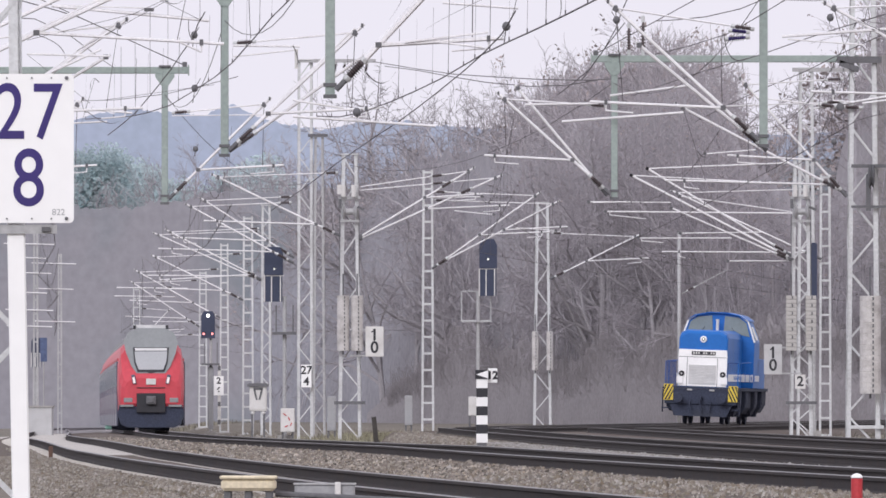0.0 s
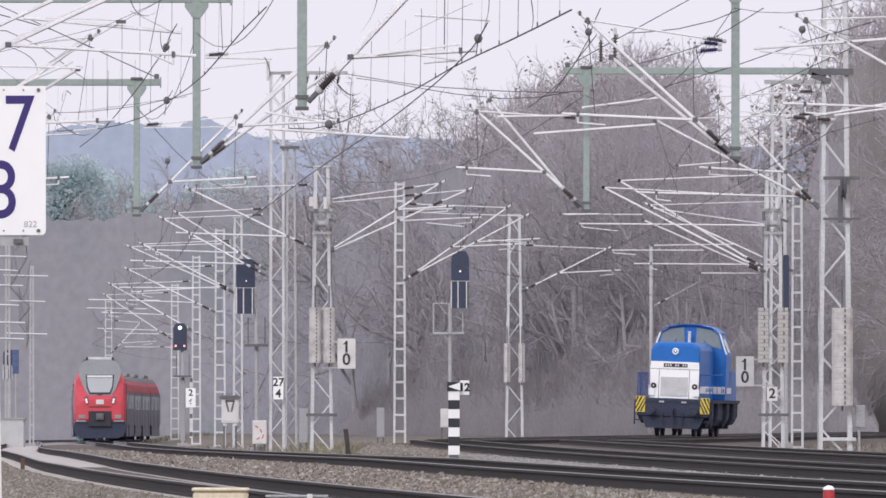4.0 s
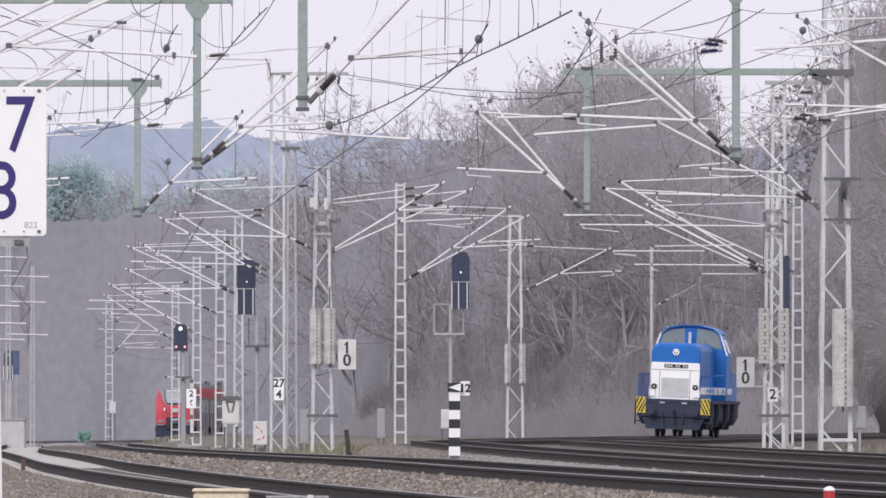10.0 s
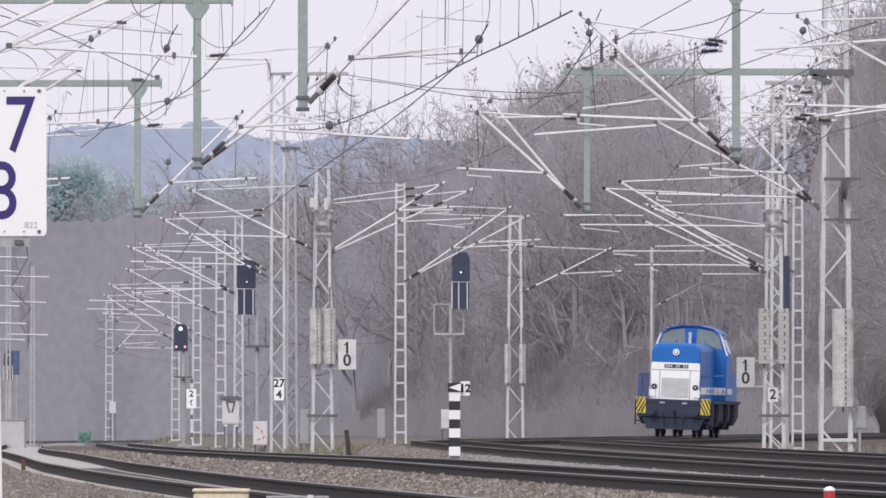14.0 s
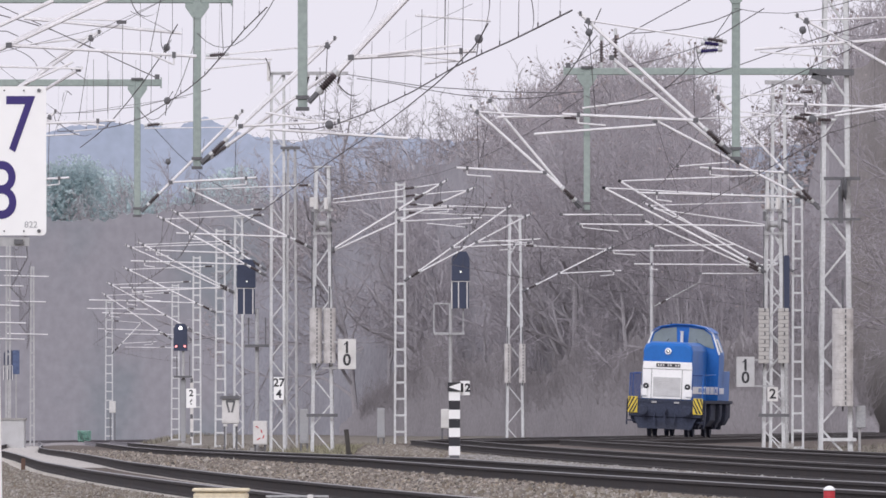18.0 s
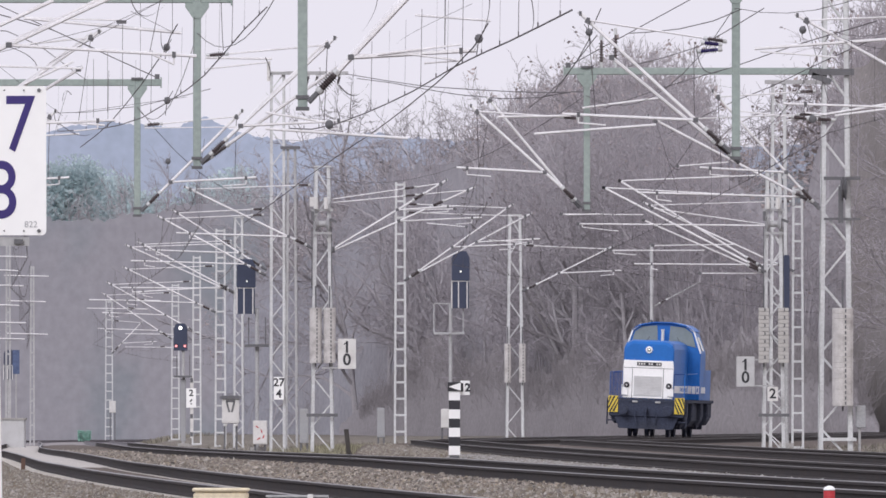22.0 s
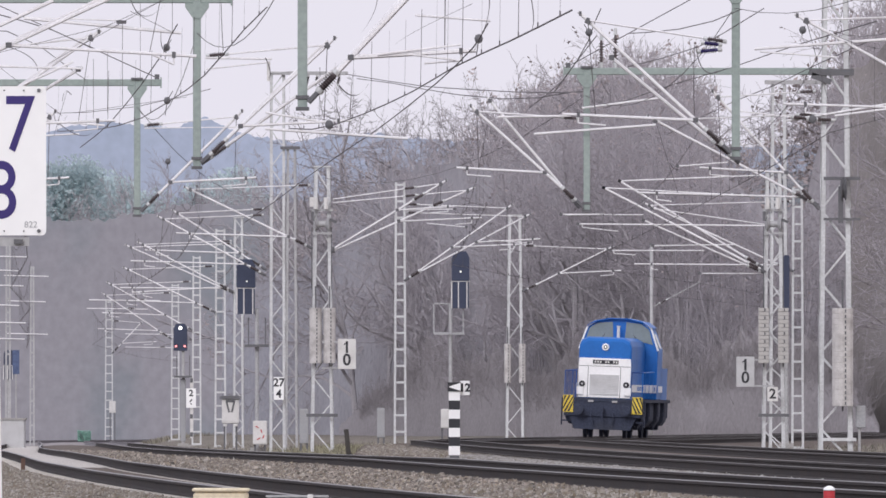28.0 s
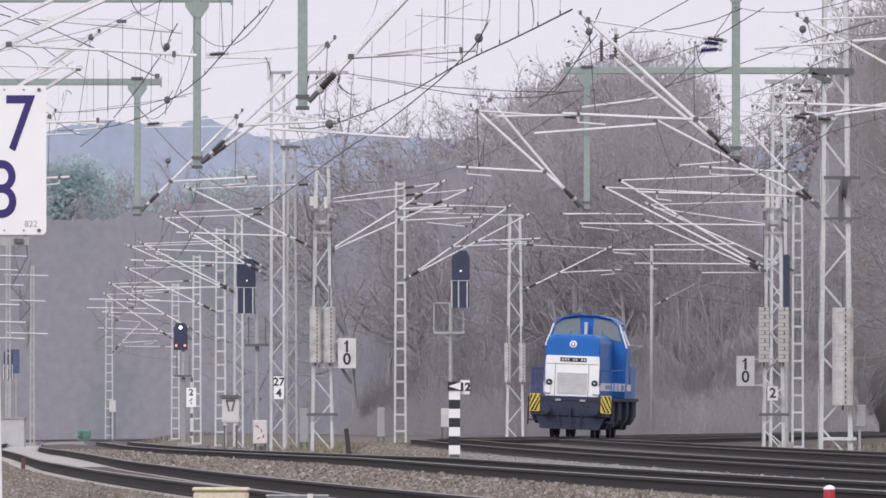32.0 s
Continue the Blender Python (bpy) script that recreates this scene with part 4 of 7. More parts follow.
# thin catenary cables and droppers round the first gantries
for g, lines in ((g2, ((-5.713, 9.148, -8.000, 7.872), (-9.011, 8.091, -6.851, 8.620), (-6.851, 8.620, -5.563, 9.206), (-6.345, 8.930, -5.471, 8.493), (-5.494, 9.183, -5.494, 8.493), (-6.506, 8.723, -6.506, 6.999))),
                 (g3, ((-7.614, 11.183, -7.614, 9.194), (-8.438, 9.876, -8.438, 8.342), (-8.793, 9.691, -8.793, 8.200), (-9.460, 8.868, -9.787, 7.774), (-11.136, 9.478, -9.574, 8.271), (-9.290, 8.342, -6.449, 8.740), (-8.608, 9.876, -7.173, 9.223)))):
    m, mx, y, z, d0 = g
    for xa, za, xb, zb in lines:
        part("dropper", Geo().tube((xa - mx, -0.35, za - z), (xb - mx, -0.35, zb - z), 0.007 if abs(xa - xb) > 0.3 else 0.005, 4), WIRE, m)
for px_, top_ in ((3.889, 10.089), (4.236, 10.256)):
    m, mx, y, z, d0 = g5
    insulator(m, (px_ - mx, 0, 9.27 - z), (px_ - mx, 0, top_ - z), None, 0.85)


# ---- overhead wires ----
CONTACT_Z = ((0, 6.2), (190, 6.2), (220, 6.5), (272, 6.2), (337, 5.9), (400, 5.7), (474, 5.6), (2000, 5.6))


def contact_z(y):
    for (a, za), (b, zb) in zip(CONTACT_Z, CONTACT_Z[1:]):
        if y <= b:
            return za + (zb - za) * (y - a) / (b - a)
    return 5.6


def wires(path, stops, label, zig=0.3, shift=None):
    """Messenger wire, contact wire and droppers of one track, strung between supports at the y's given."""
    t = thing("overhead_line", 0, 0, 0, label, "overhead line", "overhead lines", "structure")
    mes, con, drops, clips = Geo(), Geo(), Geo(), Geo()
    pts = [(path(y) + (shift or {}).get(y, zig if i % 2 else -zig), y, level(path(y), y) + contact_z(y) - 5.6) for i, y in enumerate(stops)]
    for (x0, y0, z0), (x1, y1, z1) in zip(pts, pts[1:]):
        n = 12
        a, b = [], []
        for i in range(n + 1):
            k = i / n
            sag = 1.1 * 4 * k * (1 - k)
            a.append(Vector((x0 + (x1 - x0) * k, y0 + (y1 - y0) * k, 7.55 + z0 + (z1 - z0) * k - sag)))
            b.append(Vector((x0 + (x1 - x0) * k, y0 + (y1 - y0) * k, 5.6 + z0 + (z1 - z0) * k - 0.03 * 4 * k * (1 - k))))
        mes.line(a, 0.0065, 4)
        con.line(b, 0.008, 4)
        for p, q in list(zip(a, b))[1:-1]:
            drops.tube(p, q, 0.0032, 3)
            clips.box(q + Vector((0, 0, 0.03)), (0.02, 0.05, 0.09))
            clips.box(p, (0.022, 0.06, 0.05))
    part("messenger_wire", mes, WIRE, t)
    part("contact_wire", con, WIRE, t)
    tagged(part("droppers", drops, WIRE, t), kind="stuff")
    tagged(part("dropper_clamps", clips, WIRE, t), kind="stuff")
    return t


wires(track_a, [337, 400, 474, 551, 624, 718, 817], "contact wire and messenger over the main line")
wires(track_b, [337, 400, 474, 551, 588, 658, 777, 911, 1030], "contact wire and messenger over the main line")
wires(track_d, [329, 431, 494, 551, 640, 740], "contact wire and messenger over the branch track")
def feeder(points, label):
    """A single line strung with sag between the tops of masts."""
    t = thing("feeder_line", 0, 0, 0, label, "overhead line", "overhead lines", "structure")
    g = Geo()
    for p, q in zip(points, points[1:]):
        p, q = Vector(p), Vector(q)
        pts = [p.lerp(q, i / 10) - Vector((0, 0, 0.9 * 4 * (i / 10) * (1 - i / 10))) for i in range(11)]
        g.line(pts, 0.008, 4)
    part("cable", g, WIRE, t)


feeder([(15.5, 190, 11.4), (11.6, 262, 11.3), (9.9, 329, 11.0), (10.8, 431, 8.9), (12.9, 484, 8.8)], "thin feeder line between the lattice masts")
feeder([(14.6, 190, 10.6), (11.2, 262, 10.4), (9.5, 329, 10.2), (10.4, 431, 8.4)], "thin feeder line between the lattice masts")
feeder([(2.2, 150, 9.4), (-2.3, 220, 8.6), (-5.0, 272, 8.5), (-7.7, 337, 8.5), (-5.7, 474, 8.6)], "thin feeder line between the hanging posts")
feeder([(9.0, 190, 8.9), (5.7, 262, 8.7), (3.5, 329, 8.6), (-3.9, 431, 8.4)], "thin feeder line between the hanging posts")
wires(track_e, [120, 190, 262, 329, 431, 484, 560, 640, 740], "contact wire and messenger over the outer branch track")


def cable(points, r, label, droppers=False):
    """One unbroken line strung along the track; a contact wire also has its droppers."""
    t = thing("overhead_line", 0, 0, 0, label, "overhead line", "overhead lines", "structure")
    fine = []
    for p, q in zip(points, points[1:]):
        fine += [Vector(p).lerp(Vector(q), k / 3) for k in range(3)]
    fine.append(Vector(points[-1]))
    part("wire", Geo().line(fine, r, 6), WIRE, t)
    if droppers:
        drops, clips = Geo(), Geo()
        for i, p in enumerate(fine[1::2]):
            drops.tube(p, p + Vector((0.02, 0.3, 1.25)), (0.003, 0.002, 0.006)[i % 3], 3)
            clips.box(p + Vector((0, 0, 0.03)), (0.018, 0.04, 0.07))
        tagged(part("droppers", drops, WIRE, t), kind="stuff")
        tagged(part("dropper_clamps", clips, WIRE, t), kind="stuff")


cable([(-5.20, 262.0, 8.38), (-5.40, 265.4, 8.26), (-5.57, 268.2, 8.04), (-5.93, 274.1, 7.87), (-6.30, 280.3, 7.68), (-6.88, 290.1, 7.47), (-7.52, 300.7, 7.26), (-8.08, 310.0, 7.18), (-8.67, 320.0, 7.14)], 0.011, "dark messenger wire over the first track")
cable([(-2.83, 215.0, 7.28), (-3.32, 223.4, 7.16), (-3.74, 230.6, 7.00), (-4.27, 239.8, 6.82), (-4.73, 247.7, 6.76), (-5.29, 257.4, 6.75), (-6.09, 271.2, 6.76), (-6.88, 284.7, 6.90), (-7.56, 296.6, 7.08), (-9.50, 330.0, 7.73)], 0.011, "contact wire of the first track with droppers", True)
cable([(1.54, 160.0, 5.56), (1.20, 169.5, 5.63), (0.88, 178.3, 5.70), (0.54, 188.1, 5.80), (0.15, 199.0, 5.89), (-0.11, 206.2, 5.92), (-0.48, 216.6, 5.97), (-0.94, 229.7, 6.08), (-1.47, 244.4, 6.22), (-2.14, 263.2, 6.44), (-2.75, 280.4, 6.72), (-3.45, 300.0, 7.16)], 0.012, "contact wire of the second track with droppers", True)
cable([(0.67, 200.0, 6.58), (0.54, 204.0, 6.44), (0.46, 206.5, 6.39), (0.16, 215.5, 6.31), (-0.12, 223.8, 6.27), (-0.63, 239.3, 6.25), (-1.03, 251.5, 6.25), (-1.48, 265.0, 6.26), (-1.93, 278.7, 6.31), (-3.07, 313.0, 6.38), (-4.33, 351.2, 6.41), (-5.95, 400.0, 6.49)], 0.011, "dark messenger wire over the second track")
cable([(-3.44, 473.0, 12.81), (-1.92, 445.3, 11.88), (-0.58, 420.6, 11.08), (0.79, 395.6, 10.37), (2.01, 373.4, 9.76), (3.10, 353.6, 9.26), (3.84, 340.0, 8.98)], 0.013, "feeder cable from the tall mast to a gantry arm")
cable([(-3.04, 473.0, 12.65), (-1.74, 445.5, 11.81), (-0.58, 421.0, 11.00), (0.46, 399.1, 10.30), (1.69, 373.1, 9.56), (2.52, 355.8, 9.18), (3.27, 340.0, 8.95)], 0.013, "feeder cable from the tall mast to a gantry arm")
cable([(4.15, 300.0, 9.29), (4.47, 288.5, 8.99), (4.85, 275.2, 8.67), (5.26, 260.9, 8.41), (5.57, 250.0, 8.31)], 0.010, "thin dark cable over the branch track")
cable([(4.42, 320.0, 9.07), (4.83, 295.4, 8.61), (5.21, 272.7, 8.24), (5.44, 258.9, 8.13), (5.75, 240.0, 8.02)], 0.010, "thin dark cable over the branch track")
cable([(6.71, 400.0, 9.14), (6.99, 378.5, 9.02), (7.43, 343.7, 8.78), (7.81, 314.8, 8.50), (8.06, 295.0, 8.38), (8.29, 277.5, 8.25), (8.49, 262.0, 8.12)], 0.011, "dark messenger wire over the branch track")
cable([(4.85, 400.0, 9.93), (5.46, 372.1, 9.62), (5.98, 347.8, 9.33), (6.44, 326.5, 9.05), (6.75, 312.2, 8.85), (7.21, 290.9, 8.62), (7.54, 275.9, 8.44), (8.10, 250.0, 8.09)], 0.011, "dark messenger wire over the branch track")
cable([(2.50, 300.0, 7.98), (2.66, 289.8, 8.07), (2.81, 280.2, 8.16), (2.95, 271.2, 8.33), (3.01, 266.9, 8.53), (3.09, 262.0, 8.69)], 0.010, "thin dark cable at a hanging post")
cable([(2.51, 390.0, 9.70), (2.87, 372.7, 9.66), (3.20, 356.9, 9.66), (3.50, 342.4, 9.90), (3.78, 329.0, 10.07)], 0.012, "thin dark cable at a hanging post")
cable([(-12.45, 420.0, 10.22), (-10.51, 394.1, 9.66), (-8.35, 365.1, 9.16), (-6.88, 345.3, 8.93), (-5.74, 330.0, 8.78)], 0.009, "thin dark cable over the first track")
cable([(-6.97, 272.0, 8.13), (-7.20, 261.5, 8.06), (-7.39, 252.9, 8.01), (-7.56, 244.7, 7.90), (-7.88, 230.0, 7.68)], 0.010, "thin dark cable over the first track")
cable([(-8.91, 260.0, 8.21), (-8.89, 272.9, 8.56), (-8.86, 294.7, 8.85), (-8.82, 320.4, 8.95), (-8.81, 330.0, 9.01)], 0.009, "thin dark cable over the first track")


# ---- signals and signs ----
def km_sign():
    x, y = -2.505, 75.2
    z = gz(x, y)
    t = thing("kilometre_sign", x, y, z, "white enamel kilometre sign reading 27 8 on a post", "sign")
    w, h, r = 0.492, 0.838, 0.025
    cz = 2.138 - z
    out = []
    for cx, czz, a0 in ((w / 2 - r, h / 2 - r, 0), (-w / 2 + r, h / 2 - r, 90), (-w / 2 + r, -h / 2 + r, 180), (w / 2 - r, -h / 2 + r, 270)):
        for k in range(5):
            a = radians(a0 + 22.5 * k)
            out.append((0.03 + cx + r * math.cos(a), cz + czz + r * math.sin(a)))
    b = part("sign_board", Geo().prism(out, -0.012, 0.012), WHITE, t, "white enamelled board")
    text_part("numeral", "2", 0.45, NAVY, b, pose(-0.082, -0.0135, cz + 0.19, 90, 0, 0), 0.001, 0.002, 0.8)
    text_part("numeral", "7", 0.45, NAVY, b, pose(0.125, -0.0135, cz + 0.19, 90, 0, 0), 0.001, 0.002, 0.8)
    text_part("numeral", "8", 0.46, NAVY, b, pose(0.022, -0.0135, cz - 0.182, 90, 0, 0), 0.001, 0.002, 0.84)
    text_part("numeral", "822", 0.05, GREYINK, b, pose(0.19, -0.0135, cz - 0.36, 90, 0, 0), 0.0005)
    for sx in (-0.2, -0.1, 0.04, 0.15, 0.235):
        for sz in (-0.395, 0.395):
            big = abs(sx - 0.235) < 0.01
            part("rivet", Geo().tube((sx + (0 if big else 0), -0.02, cz + sz), (sx, 0.0, cz + sz), 0.011 if big else 0.005, 8), DARKGREY, b)
    part("post", Geo().box((-0.03, 0.06, (cz - h / 2) / 2), (0.1, 0.06, cz - h / 2 + 0.2), (0, -1.1, 0)), WHITE, t, "white painted steel post", bevel=0.008)
    part("clamp", Geo().box((0.0, 0.03, cz - h / 2 - 0.035), (0.36, 0.04, 0.05)), GALV_DULL, t)
    part("clamp_bolt", Geo().box((0.12, 0.0, cz - h / 2 - 0.035), (0.05, 0.03, 0.025)), DARKGREY, t)


km_sign()


def striped_post():
    x, y = 0.235, 279
    z = gz(x, y)
    t = thing("striped_post", x, y, z, "black and white striped post with arrow and number plate", "marker post")
    z0, z1 = -0.100 - z, 1.229 - z
    n = 7
    for i in range(n):
        g = Geo().box((0, 0, z0 + (z1 - z0) * (i + 0.5) / n), (0.235, 0.2, (z1 - z0) / n))
        part("white_band" if i % 2 == 0 else "black_band", g, WHITE if i % 2 == 0 else BLACK, t)
    part("post_foot", Geo().box((0, 0, z0 / 2), (0.2, 0.16, z0)), DARKGREY, t)
    zc = 1.324 - z
    a = part("arrow_plate", Geo().box((0.0, -0.02, zc), (0.28, 0.2, 0.19)), BLACK, t, "black arrow plate")
    part("arrow", Geo().prism([(-0.12, zc), (0.13, zc + 0.085), (0.13, zc - 0.085)], -0.126, -0.121), WHITE, a, "white arrow")
    plate(t, 0.22, 0.05, 1.300 - z, 0.2, 0.3, ["12"], 0.23, name="number_plate_board")


striped_post()


def signal(px, y, w, head_z0, head_z1, label, lamps=(), framed=True, depth=0.25, post_dx=0.0, platform=None, base=None, rz=0):
    z = gz(px, y) if base is None else base
    t = thing("light_signal", px, y, z, label, "railway signal", "light signals", rz=rz)
    part("post", Geo().tube((post_dx, 0.15, 0), (post_dx, 0.15, head_z0 - z + 0.2), 0.075, 8), GALV_DULL, t)
    part("foundation", Geo().box((post_dx, 0.15, 0.05), (0.5, 0.5, 0.5)), CONC, t)
    mid = head_z0 + (head_z1 - head_z0) * (0.48 if framed else 0.0)
    head = part("signal_head", Geo().prism([(-w / 2, mid - z), (w / 2, mid - z), (w / 2, head_z1 - 0.35 * w - z), (w * 0.32, head_z1 - z), (-w * 0.32, head_z1 - z), (-w / 2, head_z1 - 0.35 * w - z)], -depth / 2, depth / 2), SIGNALBOX, t, "dark blue signal head", bevel=0.01)
    if framed:
        low = part("lower_screen", Geo().box((0, 0, (head_z0 + mid) / 2 - z), (w * 0.92, depth * 0.6, mid - head_z0)), SIGNALBOX, t, "dark blue lower screen")
        for sx in (-0.5, -0.12, 0.36):
            part("frame_strip", Geo().box((sx * w, -depth * 0.36, (head_z0 + mid) / 2 - z), (0.04, 0.03, mid - head_z0)), WHITE_OLD, low)
        part("frame_strip", Geo().box((0, -depth * 0.36, mid - z), (w * 1.05, 0.03, 0.05)), WHITE_OLD, low)
    for lx, lz, m_, r in lamps:
        part("lamp", Geo().tube((lx, -depth / 2 - 0.05, lz - z), (lx, -depth / 2, lz - z), r, 10), m_, head)
        part("lamp_hood", Geo().box((lx, -depth / 2 - 0.09, lz - z + r + 0.02), (2.4 * r, 0.18, 0.02)), SIGNALBOX, head)
    if platform:
        part("platform", Geo().box((post_dx, 0.05, platform - z), (0.85, 0.6, 0.09)), DARKGREY, t)
        part("cage", Geo().box((post_dx - 0.3, 0.3, platform - z + 0.5), (0.04, 0.04, 1.0)).box((post_dx + 0.3, 0.3, platform - z + 0.5), (0.04, 0.04, 1.0)), DARKGREY, t)
    return t, z


signal(-6.980, 474.6, 0.66, 4.340, 6.280, "dark blue light signal seen unlit on the mast", [(0.02, 5.500, LAMP_WARM, 0.03)], platform=3.220, post_dx=0.38)
t, z = signal(0.689, 527, 0.7, 4.967, 7.211, "dark blue light signal beside the branch", [(0.0, 6.411, LAMP_WARM, 0.04)], post_dx=-0.4)
part("cage", Geo().line([(-1.05, 0.2, 5.144 - z), (0.1, 0.2, 5.144 - z), (0.1, 0.2, 3.989 - z), (-1.05, 0.2, 3.989 - z), (-1.05, 0.2, 5.144 - z)], 0.03).box((-0.45, 0.2, 3.967 - z), (1.2, 0.5, 0.06)), GALV_DULL, t)
t, z = signal(-12.237, 624, 0.64, 3.779, 5.042, "small signal showing one white and two red lights", [(0.0, 4.832, LAMP_WHITE, 0.08), (-0.2, 3.989, LAMP_RED, 0.055), (0.2, 3.989, LAMP_RED, 0.055)], framed=False, platform=2.568, post_dx=0.12)
part("post_casing", Geo().box((0.12, 0.2, 1.0 - z), (0.24, 0.3, 2.9)), CABINET, t, "grey post casing", bevel=0.02)
for i in range(7):
    part("mast_stripe", Geo().box((0.52, -0.24, 2.4 - 0.42 * i - z), (0.13, 0.03, 0.2)), (DARKGREY, WHITE_OLD)[i % 2], t)
part("stripe_board", Geo().box((0.52, -0.2, 1.14 - z), (0.14, 0.03, 2.9)), WHITE_OLD, t, "narrow striped mast board")
plate(t, 0.5, -0.3, 1.568 - z, 0.46, 0.9, ["2", "6"], 0.42, name="number_plate_board")
signal(-19.200, 592, 0.45, 2.350, 3.650, "dark blue signal beside the main line", framed=True)
signal(11.692, 456, 0.2, 4.277, 6.200, "narrow dark signal seen from its edge", framed=False, depth=0.7)


def cabinet(px, y, w, h, z0, label, material=CABINET, roof=None, legs=0.0, name="trackside_cabinet"):
    z = gz(px, y)
    t = thing(name, px, y, z, label, "cabinet", "trackside cabinets")
    body = part("body", Geo().box((0, 0, z0 - z + h / 2), (w, w * 0.7, h)), material, t, bevel=0.02)
    part("door", Geo().box((0, -w * 0.35 - 0.008, z0 - z + h / 2), (w * 0.86, 0.016, h * 0.86)), material, t)
    if roof:
        part("roof", Geo().box((0, 0, z0 - z + h + 0.03), (w * 1.25, w * 0.95, 0.07)), roof, t, "dark projecting lid")
    for s in (-1, 1):
        part("leg", Geo().box((s * w * 0.35, 0, (z0 - z) / 2), (0.07, 0.07, z0 - z)), DARKGREY, t)
    return t, z


t, z = cabinet(-8.174, 515, 0.66, 0.98, 0.439, "white weathered cabinet with dark lid on legs", WHITE_OLD, DARKGREY)
part("door_recess", Geo().box((-0.1, -0.25, 1.08 - z), (0.07, 0.03, 0.42), (0, -14, 0)).box((0.1, -0.25, 1.08 - z), (0.07, 0.03, 0.42), (0, 14, 0)).box((0, -0.25, 1.3 - z), (0.36, 0.03, 0.09)), DARKGREY, t)
part("lid_edge", Geo().prism([(-0.42, 1.38 - z), (0.42, 1.38 - z), (0.34, 1.51 - z), (-0.34, 1.51 - z)], -0.32, 0.32), DARKGREY, t, "dark sloping lid edge")
for dx in (-0.2, 0.2):
    part("foot_lamp", Geo().lathe((dx, -0.1, 0.33 - z), (dx, -0.1, 0.44 - z), [(0, 0.06), (0.5, 0.09), (1, 0.07)], 10), WHITE, t)
t, z = cabinet(-6.480, 474, 0.5, 0.84, -0.280, "white box with faded red marks", WHITE_OLD)
for i, (ax, az) in enumerate(((-0.1, 0.2), (0.05, 0.05), (0.12, -0.15), (-0.05, -0.22))):
    part("red_mark", Geo().box((ax, -0.2, 0.140 - z + az), (0.13, 0.02, 0.035), (0, 30 + 40 * i, 0)), REDPAINT, t)
cabinet(-4.642, 447, 0.3, 1.15, -0.187, "narrow grey trackside cabinet", CABINET)
cabinet(-2.500, 539, 0.32, 1.2, -0.141, "narrow grey trackside cabinet", CABINET)
cabinet(0.085, 504, 0.34, 0.72, 0.274, "pale grey trackside cabinet", WHITE_OLD)
cabinet(-22.462, 910, 0.45, 0.8, 0.969, "small pale box on a mast", WHITE_OLD)


# near mast beside the first track
lattice_mast(-5.78, 158, gz(-5.78, 158), 12.0, 1.05, 0.8, "near galvanised lattice mast beside the main line", panels=12)


def hut():
    x, y = -18.095, 564
    z = gz(x, y)
    t = thing("relay_hut", x, y, z, "small pale concrete relay hut", "hut")
    part("wall", Geo().box((-0.3, 1.2, 0.7), (1.5, 2.4, 1.5)), SIGN_GREY, t, bevel=0.02)
    part("roof", Geo().box((-0.3, 1.2, 1.48), (1.6, 2.5, 0.08)), CONC, t)


hut()


def small_stake(px, y, w, z0, z1, material, label, tilt=0, name="wooden_stake"):
    z = gz(px, y)
    ob = part(name, Geo().box((0, 0, (min(z0, z) + z1) / 2 - z), (w, w, z1 - min(z0, z)), (0, tilt, 0)), material, None, label, bevel=0.01)
    ob.matrix_basis = pose(px, y, z)
    tagged(ob, category="stake")
    return ob


small_stake(-2.817, 395, 0.14, -0.283, 0.333, mat("dark_old_wood", (0.06, 0.055, 0.052), 0.9), "dark weathered stake in dead grass", -6)
RUST = mat("rusty_steel", (0.12, 0.075, 0.06), 0.85)


def iron_stake():
    x, y = -7.54, 240
    z = level(x, y) - 0.3
    t = thing("iron_stake", x, y, z, "rusty iron stake with a base bar beside the gravel", "stake")
    part("shaft", Geo().box((0, 0, 0.16), (0.05, 0.03, 0.36)).box((0.035, 0.02, 0.16), (0.03, 0.05, 0.36)), RUST, t)
    part("base_bar", Geo().box((-0.18, 0, 0.01), (0.55, 0.06, 0.05)), RUST, t)


iron_stake()


